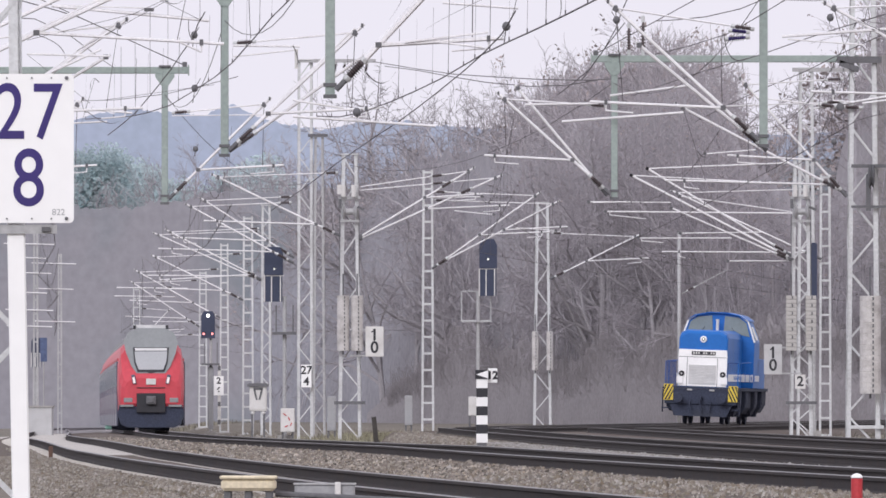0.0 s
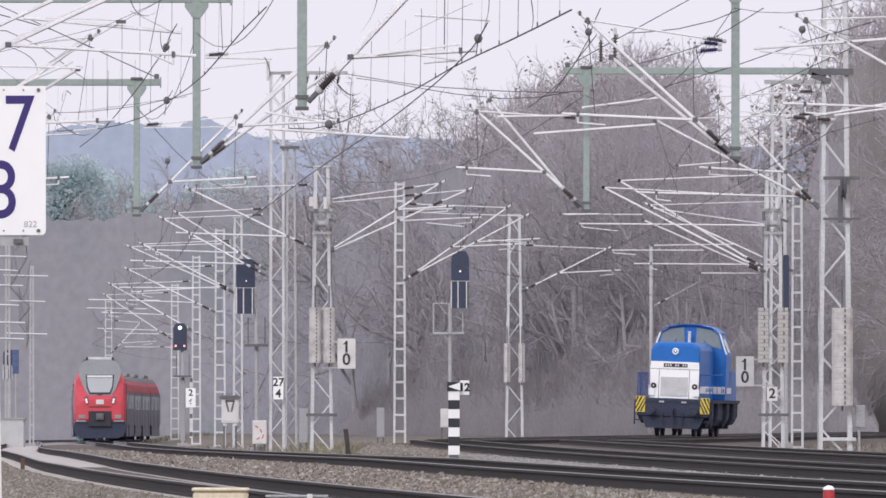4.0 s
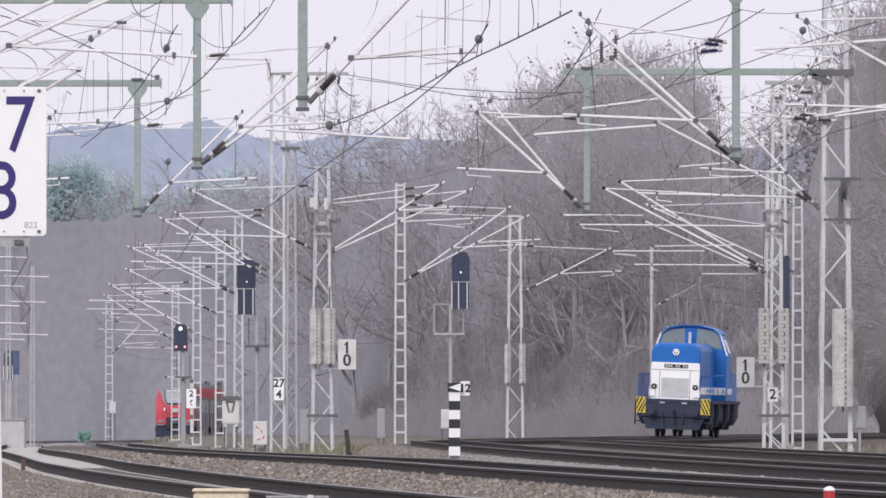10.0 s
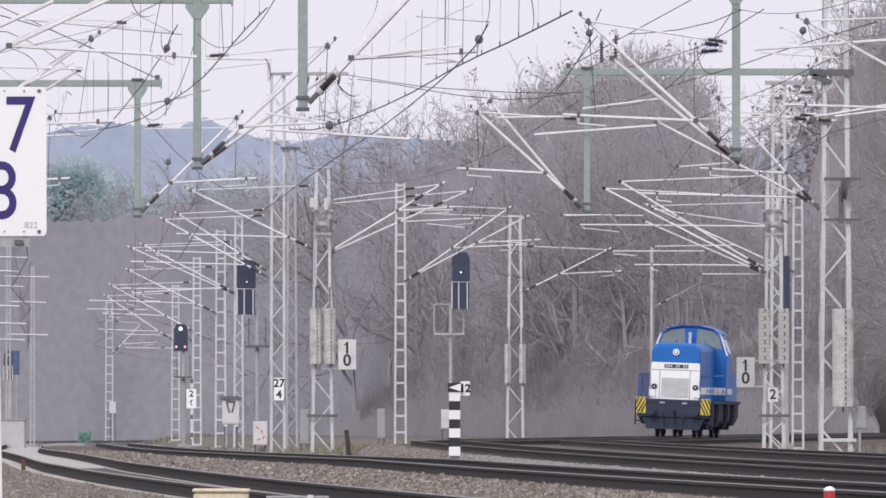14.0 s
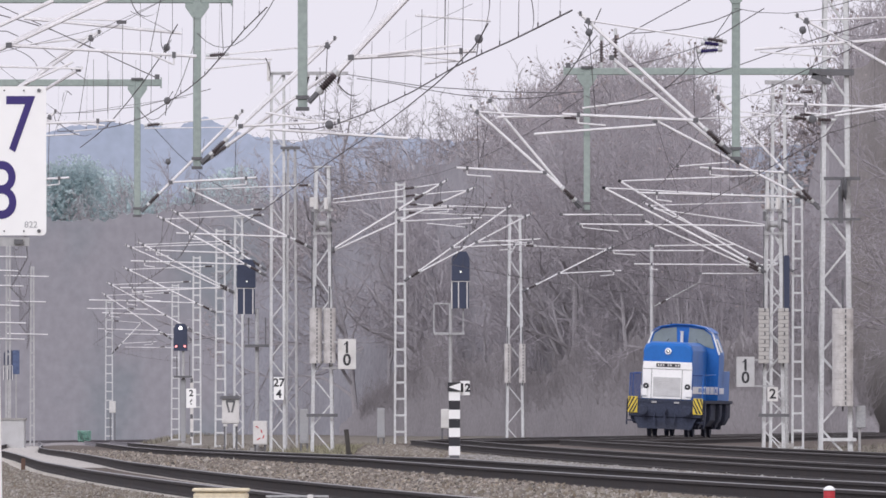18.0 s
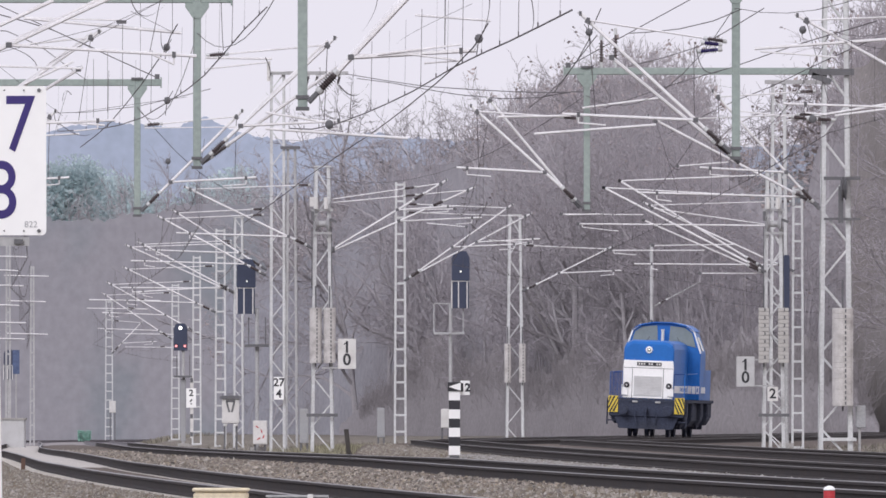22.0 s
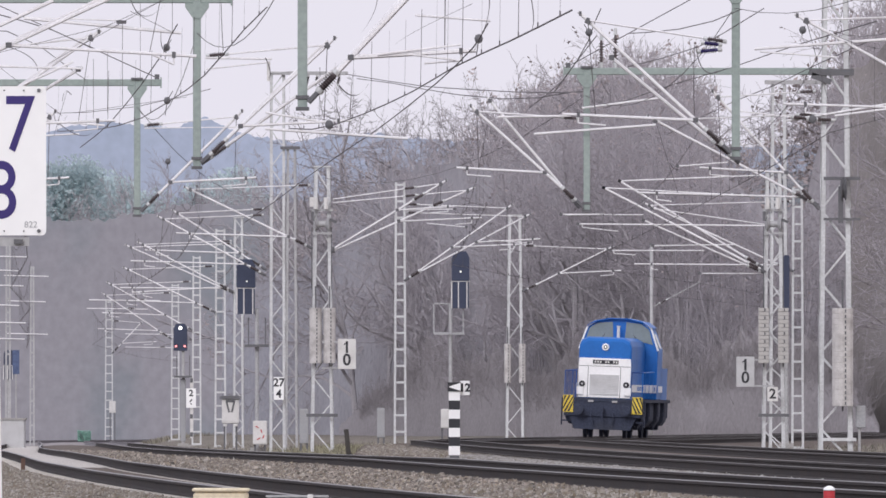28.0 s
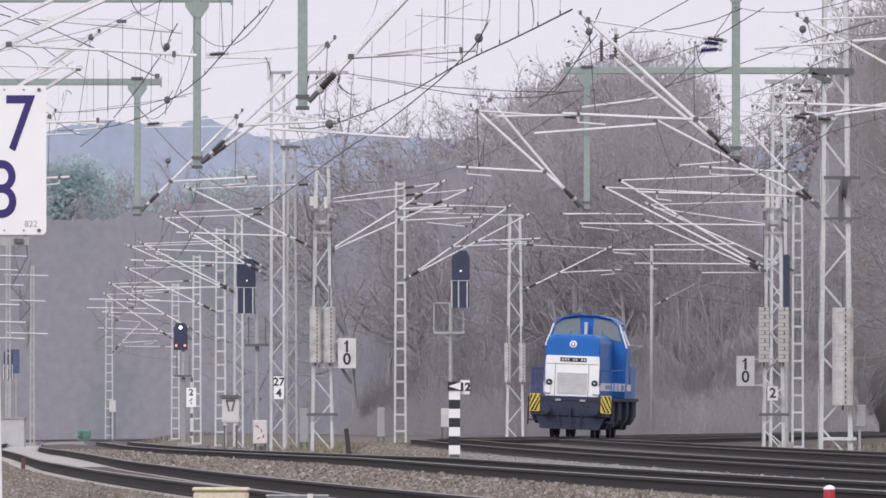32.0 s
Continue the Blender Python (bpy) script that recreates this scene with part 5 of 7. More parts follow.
def near_bits():
    x, y = -1.823, 110
    t = thing("point_machine", x, y, gz(x, y), "buff-painted wooden cover beside the rail", "track equipment")
    zz = 0.105 - gz(x, y)
    part("body", Geo().box((0, 0, zz - 0.065), (0.45, 0.5, 0.1)), BUFF, t, "buff metal housing", bevel=0.025)
    part("lid", Geo().box((0, 0, zz - 0.005), (0.47, 0.54, 0.03)), BUFF, t, "buff lid with a worn edge", bevel=0.01)
    for dx in (-0.17, 0.0, 0.17):
        part("foot", Geo().box((dx, 0, (zz - 0.11) / 2), (0.06, 0.4, zz - 0.11)), DARKGREY, t, bevel=0.01)
    rod = part("point_rod", Geo().tube((0.22, 0, zz - 0.14), (1.4, 0.1, zz - 0.2), 0.025, 8), DARKGREY, t)
    x2 = -1.214
    t2 = thing("rod_cover", x2, y + 1.5, gz(x2, y + 1.5), "grey sheet-steel rod cover beside the rail", "track equipment")
    z2 = 0.035 - gz(x2, y + 1.5)
    part("cover", Geo().box((0, 0, z2 - 0.12), (0.5, 0.4, 0.24)), CABINET, t2, bevel=0.015)
    part("rim", Geo().box((0, 0, z2 + 0.004), (0.52, 0.42, 0.014)), GALV_DULL, t2)
    part("marker_stub", Geo().box((0.11, -0.23, z2 - 0.06), (0.05, 0.03, 0.16)), WHITE_OLD, t2, "small white stub", bevel=0.006)
    x3 = -2.288
    t3 = thing("rail_lubricator", x3, y + 0.5, gz(x3, y + 0.5), "small yellow box beside the point machine", "track equipment")
    part("box", Geo().box((0, 0, 0.24), (0.1, 0.2, 0.3)), YELLOW, t3, bevel=0.01)
    part("hose", Geo().line([(0.05, -0.05, 0.25), (0.14, -0.08, 0.36), (0.2, -0.05, 0.22)], 0.02, 6), DARKGREY, t3)
    x, y = 2.970, 103
    t = thing("marker_post", x, y, gz(x, y), "small red post with white cap", "marker post")
    zz = 0.170 - gz(x, y)
    part("post", Geo().tube((0, 0, 0), (0, 0, zz - 0.04), 0.045, 10), REDPAINT, t)
    part("cap", Geo().lathe((0, 0, zz - 0.035), (0, 0, zz), [(0, 0.047), (0.3, 0.046), (0.65, 0.037), (0.9, 0.02), (1, 0.006)], 12), WHITE, t, "white rounded cap")
    x, y = 5.119, 201
    t = thing("track_marker", x, y, gz(x, y), "small white knob on the ballast", "track marker")
    part("stem", Geo().tube((0, 0, 0), (0, 0, -0.131 - gz(x, y)), 0.03, 6), DARKGREY, t)
    part("knob", Geo().lathe((0, 0, -0.147 - gz(x, y)), (0, 0, -0.046 - gz(x, y)), [(0, 0.03), (0.4, 0.055), (0.8, 0.05), (1, 0.02)], 8), WHITE_OLD, t)


near_bits()


def gravel_path():
    g = sweep(track_a, [(-5.2, -0.55), (-4.6, -0.3), (-1.75, -0.215), (-1.6, -0.6)], 300, 560, 5)
    tagged(part("gravel_path", g, GRAVEL, None, "pale gravel path beside the main line"), category="path", kind="structure")
    inner = sweep(track_a, [(-0.67, -0.3), (-0.66, -0.15), (0.66, -0.15), (0.67, -0.3)], 250, 620, 5)
    tagged(part("gravel_infill", inner, GRAVEL, None, "pale sand and gravel between the rails"), category="gravel", kind="structure")
    x, y = -18.659, 585
    t = thing("blue_board", x, y, gz(x, y), "small blue board on a post beside the track", "sign")
    part("post", Geo().tube((0, 0.03, 0), (0, 0.03, 3.578 - gz(x, y)), 0.03, 6), GALV_DULL, t)
    part("board", Geo().box((0, 0, 3.090 - gz(x, y)), (0.3, 0.02, 1.05)), mat("muted_blue", (0.09, 0.12, 0.22), 0.7), t, "plain blue board")


gravel_path()


def green_shrub():
    x, y = -23.04, 860
    z = gz(x, y)
    rnd = random.Random(77)
    t = thing("green_shrub", x, y, z, "low green shrub between the far tracks", "shrub")
    # Leaf green is paled to teal to hold the haze.
    leaf = mat("green_leaves", (0.23, 0.42, 0.35), 0.8, 0, 0.2, 0.5, per_object=0.2, island=True)
    tr, cr = Geo(), Geo()
    for i in range(9):
        tr.tube((rnd.gauss(0, 0.1), rnd.gauss(0, 0.1), 0), (rnd.gauss(0, 0.25), rnd.gauss(0, 0.2), rnd.uniform(0.5, 0.85)), 0.012, 4, 0.006)
    for i in range(900):
        c = Vector((rnd.uniform(-0.42, 0.42), rnd.gauss(0, 0.15), rnd.uniform(0.3, 0.98) + rnd.gauss(0, 0.04)))
        u = Vector((rnd.gauss(0, 1), rnd.gauss(0, 1), rnd.gauss(0, 1))).normalized() * 0.06
        w = u.orthogonal().normalized() * 0.03
        cr.add([c - u, c + w, c + u, c - w], [(0, 1, 2, 3)])
    part("stem", tr, BARK, t)
    part("leaves", cr, leaf, t)


green_shrub()


# ---- the blue locomotive: nose towards -y, rails at z = 0 ----
def build_loco():
    t = thing("diesel_locomotive", 0, 0, 0, "bright blue diesel locomotive with white nose on rails", "locomotive")

    def hood(y0, y1, w, z0, z1, name):
        c = 0.32
        out = [(-w / 2, z0), (w / 2, z0), (w / 2, z1 - c), (w / 2 - 0.08, z1 - 0.12), (w / 2 - c, z1), (-w / 2 + c, z1), (-w / 2 + 0.08, z1 - 0.12), (-w / 2, z1 - c)]
        rings = []
        for y, sh, dz in ((y0, 0.93, -0.16), (y0 + 0.06, 0.985, -0.06), (y0 + 0.25, 1.0, 0.0), (y1, 1.0, 0.0)):
            rings.append([(a * sh, y, b if b == z0 else b + dz) for a, b in out])
        return part(name, Geo().loft(rings), LOCO_BLUE, t, "bright blue engine hood", bevel=0.0)

    front = hood(0.95, 7.0, 2.0, 1.5, 3.80, "front_hood")
    hood(9.3, 13.0, 2.0, 1.5, 3.80, "rear_hood")
    # white nose plate, grille, doors and lamps
    nose = part("nose_panel", Geo().prism([(-0.98, 1.52), (0.98, 1.52), (0.99, 2.75), (0.965, 3.0), (-0.965, 3.0), (-0.99, 2.75)], 0.90, 0.955), LOCO_WHITE, t, "white painted nose panel", bevel=0.01)
    part("number_board", Geo().box((0.03, 0.885, 2.86), (0.96, 0.02, 0.14)), BLACK, nose, "dark number board")
    for i in range(9):
        if i not in (3, 6):
            part("number_bar", Geo().box((-0.36 + i * 0.1, 0.873, 2.86), (0.06, 0.008, 0.08)), WHITE_OLD, nose)
    part("panel_joint", Geo().box((0, 0.897, 2.70), (1.94, 0.008, 0.02)).box((-0.62, 0.897, 2.1), (0.02, 0.008, 1.16)).box((0.6, 0.897, 2.1), (0.02, 0.008, 1.16)), DARKGREY, nose)
    g = Geo()
    gr = part("radiator_grille", Geo().box((0, 0.885, 2.0), (1.1, 0.03, 0.78)), GRILLE, nose, "pale grey grille", bevel=0.008)
    for i in range(12):
        part("grille_slat", Geo().box((0, 0.866, 1.66 + i * 0.062), (1.06, 0.012, 0.02), (25, 0, 0)), GRILLE, gr)
    for s in (-1, 1):
        lamp = part("headlight", Geo().lathe((s * 0.83, 0.90, 2.02), (s * 0.83, 0.80, 2.02), [(0, 0.115), (0.7, 0.115), (1, 0.10)], 14), BLACK, nose, "round headlight with dark rim")
        part("headlight_glass", Geo().tube((s * 0.83, 0.80, 2.02), (s * 0.83, 0.79, 2.02), 0.035, 10), GRILLE, lamp)
        part("tail_lamp", Geo().box((s * 0.9, 0.86, 1.76), (0.26, 0.1, 0.3)), LOCO_WHITE, nose, bevel=0.02)
    lamp = part("top_lamp", Geo().lathe((0, 1.02, 3.42), (0, 0.88, 3.42), [(0, 0.14), (0.6, 0.14), (1, 0.12)], 14), LOCO_WHITE, front, "round white top lamp")
    part("lamp_glass", Geo().tube((0, 0.88, 3.42), (0, 0.87, 3.42), 0.075, 10), DARKGREY, lamp)
    part("lamp_spot", Geo().tube((0, 0.872, 3.43), (0, 0.862, 3.43), 0.03, 8), LAMP_WARM, lamp)
    for s in (-1, 1):
        part("hood_marker", Geo().box((s * 0.8, 1.0, 3.42), (0.1, 0.08, 0.07)), LOCO_DARKBLUE, front)
    for i in range(6):
        for s in (-1, 1):
            part("hood_door", Geo().box((s * 1.002, 1.75 + i * 0.9, 2.3), (0.006, 0.8, 1.35)), LOCO_BLUE, front)
    # cab with sloping roof and windows all round
    w, z1 = 3.0, 4.53
    out = [(-w / 2, 1.5), (w / 2, 1.5), (w / 2, 3.38), (w / 2 - 0.3, 4.19), (w / 2 - 0.6, 4.42), (0.35, z1), (-0.35, z1), (-w / 2 + 0.6, 4.42), (-w / 2 + 0.3, 4.19), (-w / 2, 3.38)]
    cab = part("cab", Geo().prism(out, 7.0, 9.3), LOCO_BLUE, t, "blue driver's cab", bevel=0.03)
    rf = [(-w / 2 + 0.25, 4.22), (-w / 2 + 0.55, 4.43), (-0.35, z1 + 0.02), (0.35, z1 + 0.02), (w / 2 - 0.55, 4.43), (w / 2 - 0.25, 4.22), (w / 2 - 0.61, 4.4), (0.35, z1 - 0.02), (-0.35, z1 - 0.02), (-w / 2 + 0.61, 4.4)]
    part("cab_roof", Geo().prism(rf, 6.82, 9.48), LOCO_BLUE, cab, "blue roof with overhang")
    for s in (-1, 1):
        win = [(s * 0.22, 3.76), (s * 0.95, 3.66), (s * 1.30, 3.58), (s * 1.14, 4.14), (s * 0.84, 4.35), (s * 0.26, 4.41)]
        part("front_window", Geo().prism(win, 6.97, 7.01), CABGLASS, cab, "dark cab window with sky reflection")
        part("rear_window", Geo().prism(win, 9.29, 9.33), CABGLASS, cab)
        part("side_window", Geo().box((s * 1.375, 8.1, 3.72), (0.04, 0.9, 0.58), (0, s * -22.6, 0)), CABGLASS, cab)
        part("cab_edge", Geo().line([(s * 1.505, 6.97, 3.36), (s * 1.21, 6.94, 4.21), (s * 0.9, 6.9, 4.43)], 0.035, 6), LOCO_WHITE, cab, "pale corner grab rail")
        part("wiper", Geo().tube((s * 0.75, 6.95, 3.62), (s * 0.55, 6.95, 3.95), 0.012, 4), BLACK, cab)
    part("exhaust_stack", Geo().lathe((0.0, 6.6, 3.7), (0.0, 6.6, 4.26), [(0, 0.06), (0.85, 0.06), (1, 0.08)], 8), WHITE_OLD, t, "pale exhaust stack")
    part("roof_horn", Geo().tube((-0.5, 7.3, 4.49), (-0.5, 6.9, 4.59), 0.05, 8), DARKGREY, cab)
    # platform with side sheets and rails
    part("walkway", Geo().box((0, 7.0, 1.44), (3.06, 12.9, 0.12)), FRAMEBLACK, t)
    for s in (-1, 1):
        band = part("side_band", Geo().box((s * 1.535, 8.15, 1.9), (0.02, 2.9, 0.3)), LOCO_BLUE, cab, "blue band with white lettering")
        for i in range(9):
            part("lettering_bar", Geo().box((s * 1.549, 7.25 + i * 0.22, 1.9), (0.008, 0.13, 0.24)), LOCO_WHITE, band)
        band2 = part("hood_band", Geo().box((s * 1.03, 3.9, 1.9), (0.04, 5.9, 0.28)), LOCO_WHITE, front, "white lettering band")
        for i in range(9):
            part("lettering_bar", Geo().box((s * 1.052, 3.4 + i * 0.35, 1.9), (0.008, 0.15, 0.16)), LOCO_BLUE, band2)
        band3 = part("front_band", Geo().box((s * 1.26, 6.985, 1.9), (0.52, 0.02, 0.3)), LOCO_WHITE, cab, "white lettering band")
        for i in range(1):
            part("lettering_bar", Geo().box((s * (1.42 + i * 0.12), 6.97, 1.9), (0.035, 0.01, 0.16)), LOCO_BLUE, band3)
        sheet = part("side_sheet", Geo().box((s * 1.48, 10.4, 2.1), (0.04, 3.2, 1.2)), LOCO_BLUE, t, "blue railing sheet", bevel=0.01)
        for i in range(9 if s < 0 else 0):
            part("rail_bar", Geo().tube((s * (1.06 + i * 0.049), 0.74, 1.5), (s * (1.06 + i * 0.049), 0.74, 2.5), 0.016, 5), LOCO_DARKBLUE, t)
        rail = part("handrail", Geo().line([(s * 1.46, 0.75, 1.5), (s * 1.46, 0.75, 2.5), (s * 1.46, 6.2, 2.55)], 0.017, 6), LOCO_BLUE, t, "thin blue handrail")
        for i in range(3):
            part("stanchion", Geo().tube((s * 1.46, 2.0 + i * 1.9, 1.5), (s * 1.46, 2.0 + i * 1.9, 2.53), 0.011, 5), LOCO_BLUE, rail)
        part("front_rail", Geo().line([(s * 1.46, 0.72, 2.5), (s * 1.05, 0.72, 2.5), (s * 1.05, 0.72, 1.5)], 0.015, 5), LOCO_DARKBLUE, t)
        # warning chevrons at the corners
        chev = part("warning_board", Geo().box((s * 1.30, 0.55, 1.26), (0.38, 0.04, 0.64)), YELLOW, t, "black and yellow warning stripes")
        for i in range(4):
            # steep stripes, cut off at the board's edges
            a, b = 1.115 + (0.0, 0.0, 0.10, 0.25)[i], 1.485 - (0.24, 0.11, 0.0, 0.0)[i]
            za, zb = (1.27, 1.49, 1.56, 1.56)[i], (0.96, 0.96, 1.02, 1.25)[i]
            g = Geo().prism([(s * a, za), (s * b, zb), (s * (b + (0.08 if i < 2 else 0)), zb + (0 if i < 2 else 0.11)), (s * (a + (0.08 if i > 1 else 0)), za + (0.11 if i < 1 else 0.08 if i < 2 else 0))], 0.524, 0.529)
            part("black_stripe", g, BLACK, chev)
        part("step_ladder", Geo().box((s * 1.4, 0.95, 0.62), (0.34, 0.3, 0.05)).box((s * 1.4, 0.95, 1.0), (0.34, 0.3, 0.05)).box((s * 1.56, 0.95, 0.95), (0.03, 0.3, 1.0)), FRAMEBLACK, t)
    for y in (0.7, 13.3):
        part("buffer_beam", Geo().box((0, y, 1.12), (2.9, 0.24, 0.66)), FRAMEBLACK, t, "black buffer beam", bevel=0.03)
        part("snow_plough", Geo().prism([(-1.3, 0.85), (1.3, 0.85), (1.05, 0.32), (-1.05, 0.32)], y - 0.05, y + 0.05), FRAMEBLACK, t)
        f = -1 if y < 5 else 1
        for s in (-1, 1):
            bf = part("buffer", Geo().lathe((s * 0.875, y, 1.05), (s * 0.875, y + f * 0.62, 1.05), [(0, 0.13), (0.6, 0.13), (0.601, 0.09), (0.9, 0.09), (0.901, 0.2), (1, 0.19)], 14), FRAMEBLACK, t)
            part("buffer_face", Geo().tube((s * 0.875, y + f * 0.62, 1.05), (s * 0.875, y + f * 0.63, 1.05), 0.14, 12), FRAMEBLACK, bf)
            part("brake_hose", Geo().line([(s * 0.4, y + f * 0.13, 1.0), (s * 0.42, y + f * 0.25, 0.8), (s * 0.36, y + f * 0.25, 0.5)], 0.03, 6), FRAMEBLACK, t)
            part("hose_cock", Geo().box((s * 0.45, y + f * 0.16, 1.38), (0.2, 0.05, 0.07)), GALV_DULL, t)
        part("coupling_hook", Geo().box((0, y + f * 0.25, 1.05), (0.12, 0.4, 0.16)).line([(0, y + f * 0.4, 1.0), (0.03, y + f * 0.36, 0.55)], 0.04, 6), FRAMEBLACK, t)
    for s in (-1, 1):
        for y, ln in ((1.9, 1.5), (5.0, 1.1), (9.0, 1.1), (12.2, 1.4)):
            box = part("equipment_box", Geo().prism([(s * 0.95, 1.38), (s * 1.46, 1.38), (s * 1.44, 0.72), (s * 1.3, 0.5), (s * 0.95, 0.5)], y - ln / 2, y + ln / 2), FRAMEBLACK, t, "sooty box under the walkway", bevel=0.02)
            part("box_lid", Geo().box((s * 1.462, y, 1.06), (0.02, ln * 0.8, 0.42)), FRAMEBLACK, box)
    part("fuel_tank", Geo().prism([(-1.3, 1.35), (1.3, 1.35), (1.3, 0.7), (1.1, 0.45), (-1.1, 0.45), (-1.3, 0.7)], 5.2, 8.8), FRAMEBLACK, t)
    for y in (3.3, 10.7):
        bogie = part("bogie", Geo().box((-1.05, y, 0.62), (0.16, 3.6, 0.4)).box((1.05, y, 0.62), (0.16, 3.6, 0.4)).box((0, y, 0.75), (2.1, 0.6, 0.4)).box((0, y - 1.7, 0.6), (2.1, 0.1, 0.25)), FRAMEBLACK, t, bevel=0.03)
        for dy in (-1.15, 1.15):
            for s in (-1, 1):
                wheel = part("wheel", Geo().tube((s * 0.68, y + dy, 0.5), (s * 0.815, y + dy, 0.5), 0.5, 24), FRAMEBLACK, bogie)
                part("axle_box", Geo().box((s * 1.1, y + dy, 0.52), (0.24, 0.4, 0.36)), FRAMEBLACK, bogie)
            part("axle", Geo().tube((-0.68, y + dy, 0.5), (0.68, y + dy, 0.5), 0.09, 8), FRAMEBLACK, bogie)
    return t


LOCO = build_loco()


# ---- the red electric train ----
def body_ring(y, sx, z0, z1, lift=0.0):
    """One cross-section of the car body: flat sides, rounded shoulders."""
    w = 1.46 * sx
    h = z1 - z0
    pts = [(-w * 0.96, z0), (w * 0.96, z0), (w, z0 + 0.3 * h), (w * 0.985, z0 + 0.62 * h), (w * 0.9, z0 + 0.83 * h), (w * 0.72, z0 + 0.95 * h), (w * 0.4, z1),
           (-w * 0.4, z1), (-w * 0.72, z0 + 0.95 * h), (-w * 0.9, z0 + 0.83 * h), (-w * 0.985, z0 + 0.62 * h), (-w, z0 + 0.3 * h)]
    return [(a, y, b) for a, b in pts]


def train_car(nosed, length, label):
    t = thing("train_car", 0, 0, 0, label, "train", "cars of the red train")
    y0 = 1.5 if nosed else 0.25
    part("body_shell", Geo().loft([body_ring(y0, 1, 0.92, 4.05), body_ring(length - 0.25, 1, 0.92, 4.05)]), TRAIN_RED, t, "bright red body", smooth=False)
    part("roof", Geo().prism([(-1.15, 3.78), (1.15, 3.78), (0.95, 4.05), (0.5, 4.16), (-0.5, 4.16), (-0.95, 4.05)], y0, length - 0.3), ROOFGREY, t, "grey roof")
    for s in (-1, 1):
        band = part("window_band", Geo().box((s * 1.45, (y0 + length) / 2, 1.98), (0.06, length - y0 - 0.5, 2.05)), TRAIN_DARK, t, "dark window band")
        n = int((length - y0 - 2) / 1.9)
        for i in range(n):
            part("window", Geo().box((s * 1.484, y0 + 1.4 + i * 1.9, 2.4), (0.012, 1.45, 0.9)), CABGLASS, band)
        for yy in (length * 0.33, length * 0.72):
            d = part("door", Geo().box((s * 1.462, yy, 1.75), (0.05, 1.35, 2.05)), TRAIN_DOOR, t, "dull dark double door", bevel=0.01)
            part("door_glass", Geo().box((s * 1.49, yy - 0.33, 2.1), (0.012, 0.42, 0.9)).box((s * 1.49, yy + 0.33, 2.1), (0.012, 0.42, 0.9)), TRAIN_DARK, d)
        part("skirt", Geo().box((s * 1.445, length / 2, 0.6), (0.07, length - 3.2, 0.75)), TRAIN_DARK, t)
        part("cantrail_stripe", Geo().box((s * 1.425, (y0 + length) / 2, 3.1), (0.05, length - y0 - 1.0, 0.1)), TRAIN_RED, t)
    for yy in (3.2, length - 3.0):
        bogie = part("bogie", Geo().box((-1.0, yy, 0.5), (0.2, 3.0, 0.35)).box((1.0, yy, 0.5), (0.2, 3.0, 0.35)).box((0, yy, 0.55), (1.9, 0.5, 0.3)), FRAMEBLACK, t)
        for dy in (-1.2, 1.2):
            for s in (-1, 1):
                part("wheel", Geo().tube((s * 0.68, yy + dy, 0.43), (s * 0.81, yy + dy, 0.43), 0.43, 18), FRAMEBLACK, bogie)
    part("underframe", Geo().box((0, length / 2, 0.62), (2.5, length - 1.5, 0.3)), FRAMEBLACK, t)
    part("gangway", Geo().box((0, length, 2.2), (1.9, 0.55, 2.9)), BLACK, t)
    part("roof_unit", Geo().box((0, length * 0.4, 4.22), (1.7, 3.2, 0.22)), ROOFGREY, t, bevel=0.03)
    part("roof_unit", Geo().box((0, length * 0.75, 4.2), (1.5, 2.4, 0.2)), ROOFGREY, t, bevel=0.03)
    if nosed:
        nose = part("nose", Geo().loft([body_ring(0.0, 0.78, 1.2, 2.3), body_ring(0.1, 0.89, 1.08, 2.45), body_ring(0.4, 0.96, 1.0, 2.95), body_ring(0.85, 0.985, 0.95, 3.75), body_ring(1.5, 1, 0.92, 4.05)]), TRAIN_RED, t, "red sloping nose", smooth=False)
        # grey mask with windscreen, lying on the sloping front
        def slope_y(z):
            return 0.05 + max(0, z - 2.05) * 0.44
        def mask(outline, name, material, lift, parent, label=""):
            v = [(a, slope_y(b) - lift - 0.13, b) for a, b in outline] + [(a, slope_y(b) + 0.5, b) for a, b in outline]
            n = len(outline)
            return part(name, Geo().add(v, [tuple(range(n)), tuple(range(n, 2 * n))] + [(i, (i + 1) % n, n + (i + 1) % n, n + i) for i in range(n)]), material, parent, label)
        mk = mask([(-0.62, 2.5), (0.62, 2.5), (0.84, 2.8), (1.08, 3.4), (1.17, 3.85), (1.0, 4.26), (0.6, 4.46), (-0.6, 4.46), (-1.0, 4.26), (-1.17, 3.85), (-1.08, 3.4), (-0.84, 2.8)], "grey_mask", TRAIN_GREY, 0.0, nose, "light grey cab surround")
        mask([(-0.58, 2.56), (-0.2, 2.56), (0.0, 2.5), (0.2, 2.56), (0.58, 2.56), (0.72, 2.95), (0.78, 3.62), (-0.78, 3.62), (-0.72, 2.95)], "screen_frame", BLACK, 0.03, nose, "black windscreen frame")
        mask([(-0.53, 2.66), (0.53, 2.66), (0.66, 3.0), (0.71, 3.45), (-0.71, 3.45), (-0.66, 3.0)], "windscreen", SCREEN, 0.05, nose, "large windscreen reflecting pale sky")
        mask([(-0.68, 3.48), (0.68, 3.48), (0.7, 3.59), (-0.7, 3.59)], "destination_display", GRILLE, 0.05, nose)
        part("roof_fairing", Geo().prism([(-0.7, 4.1), (0.7, 4.1), (0.62, 4.6), (-0.62, 4.6)], 1.25, 2.6), GRILLE, t)
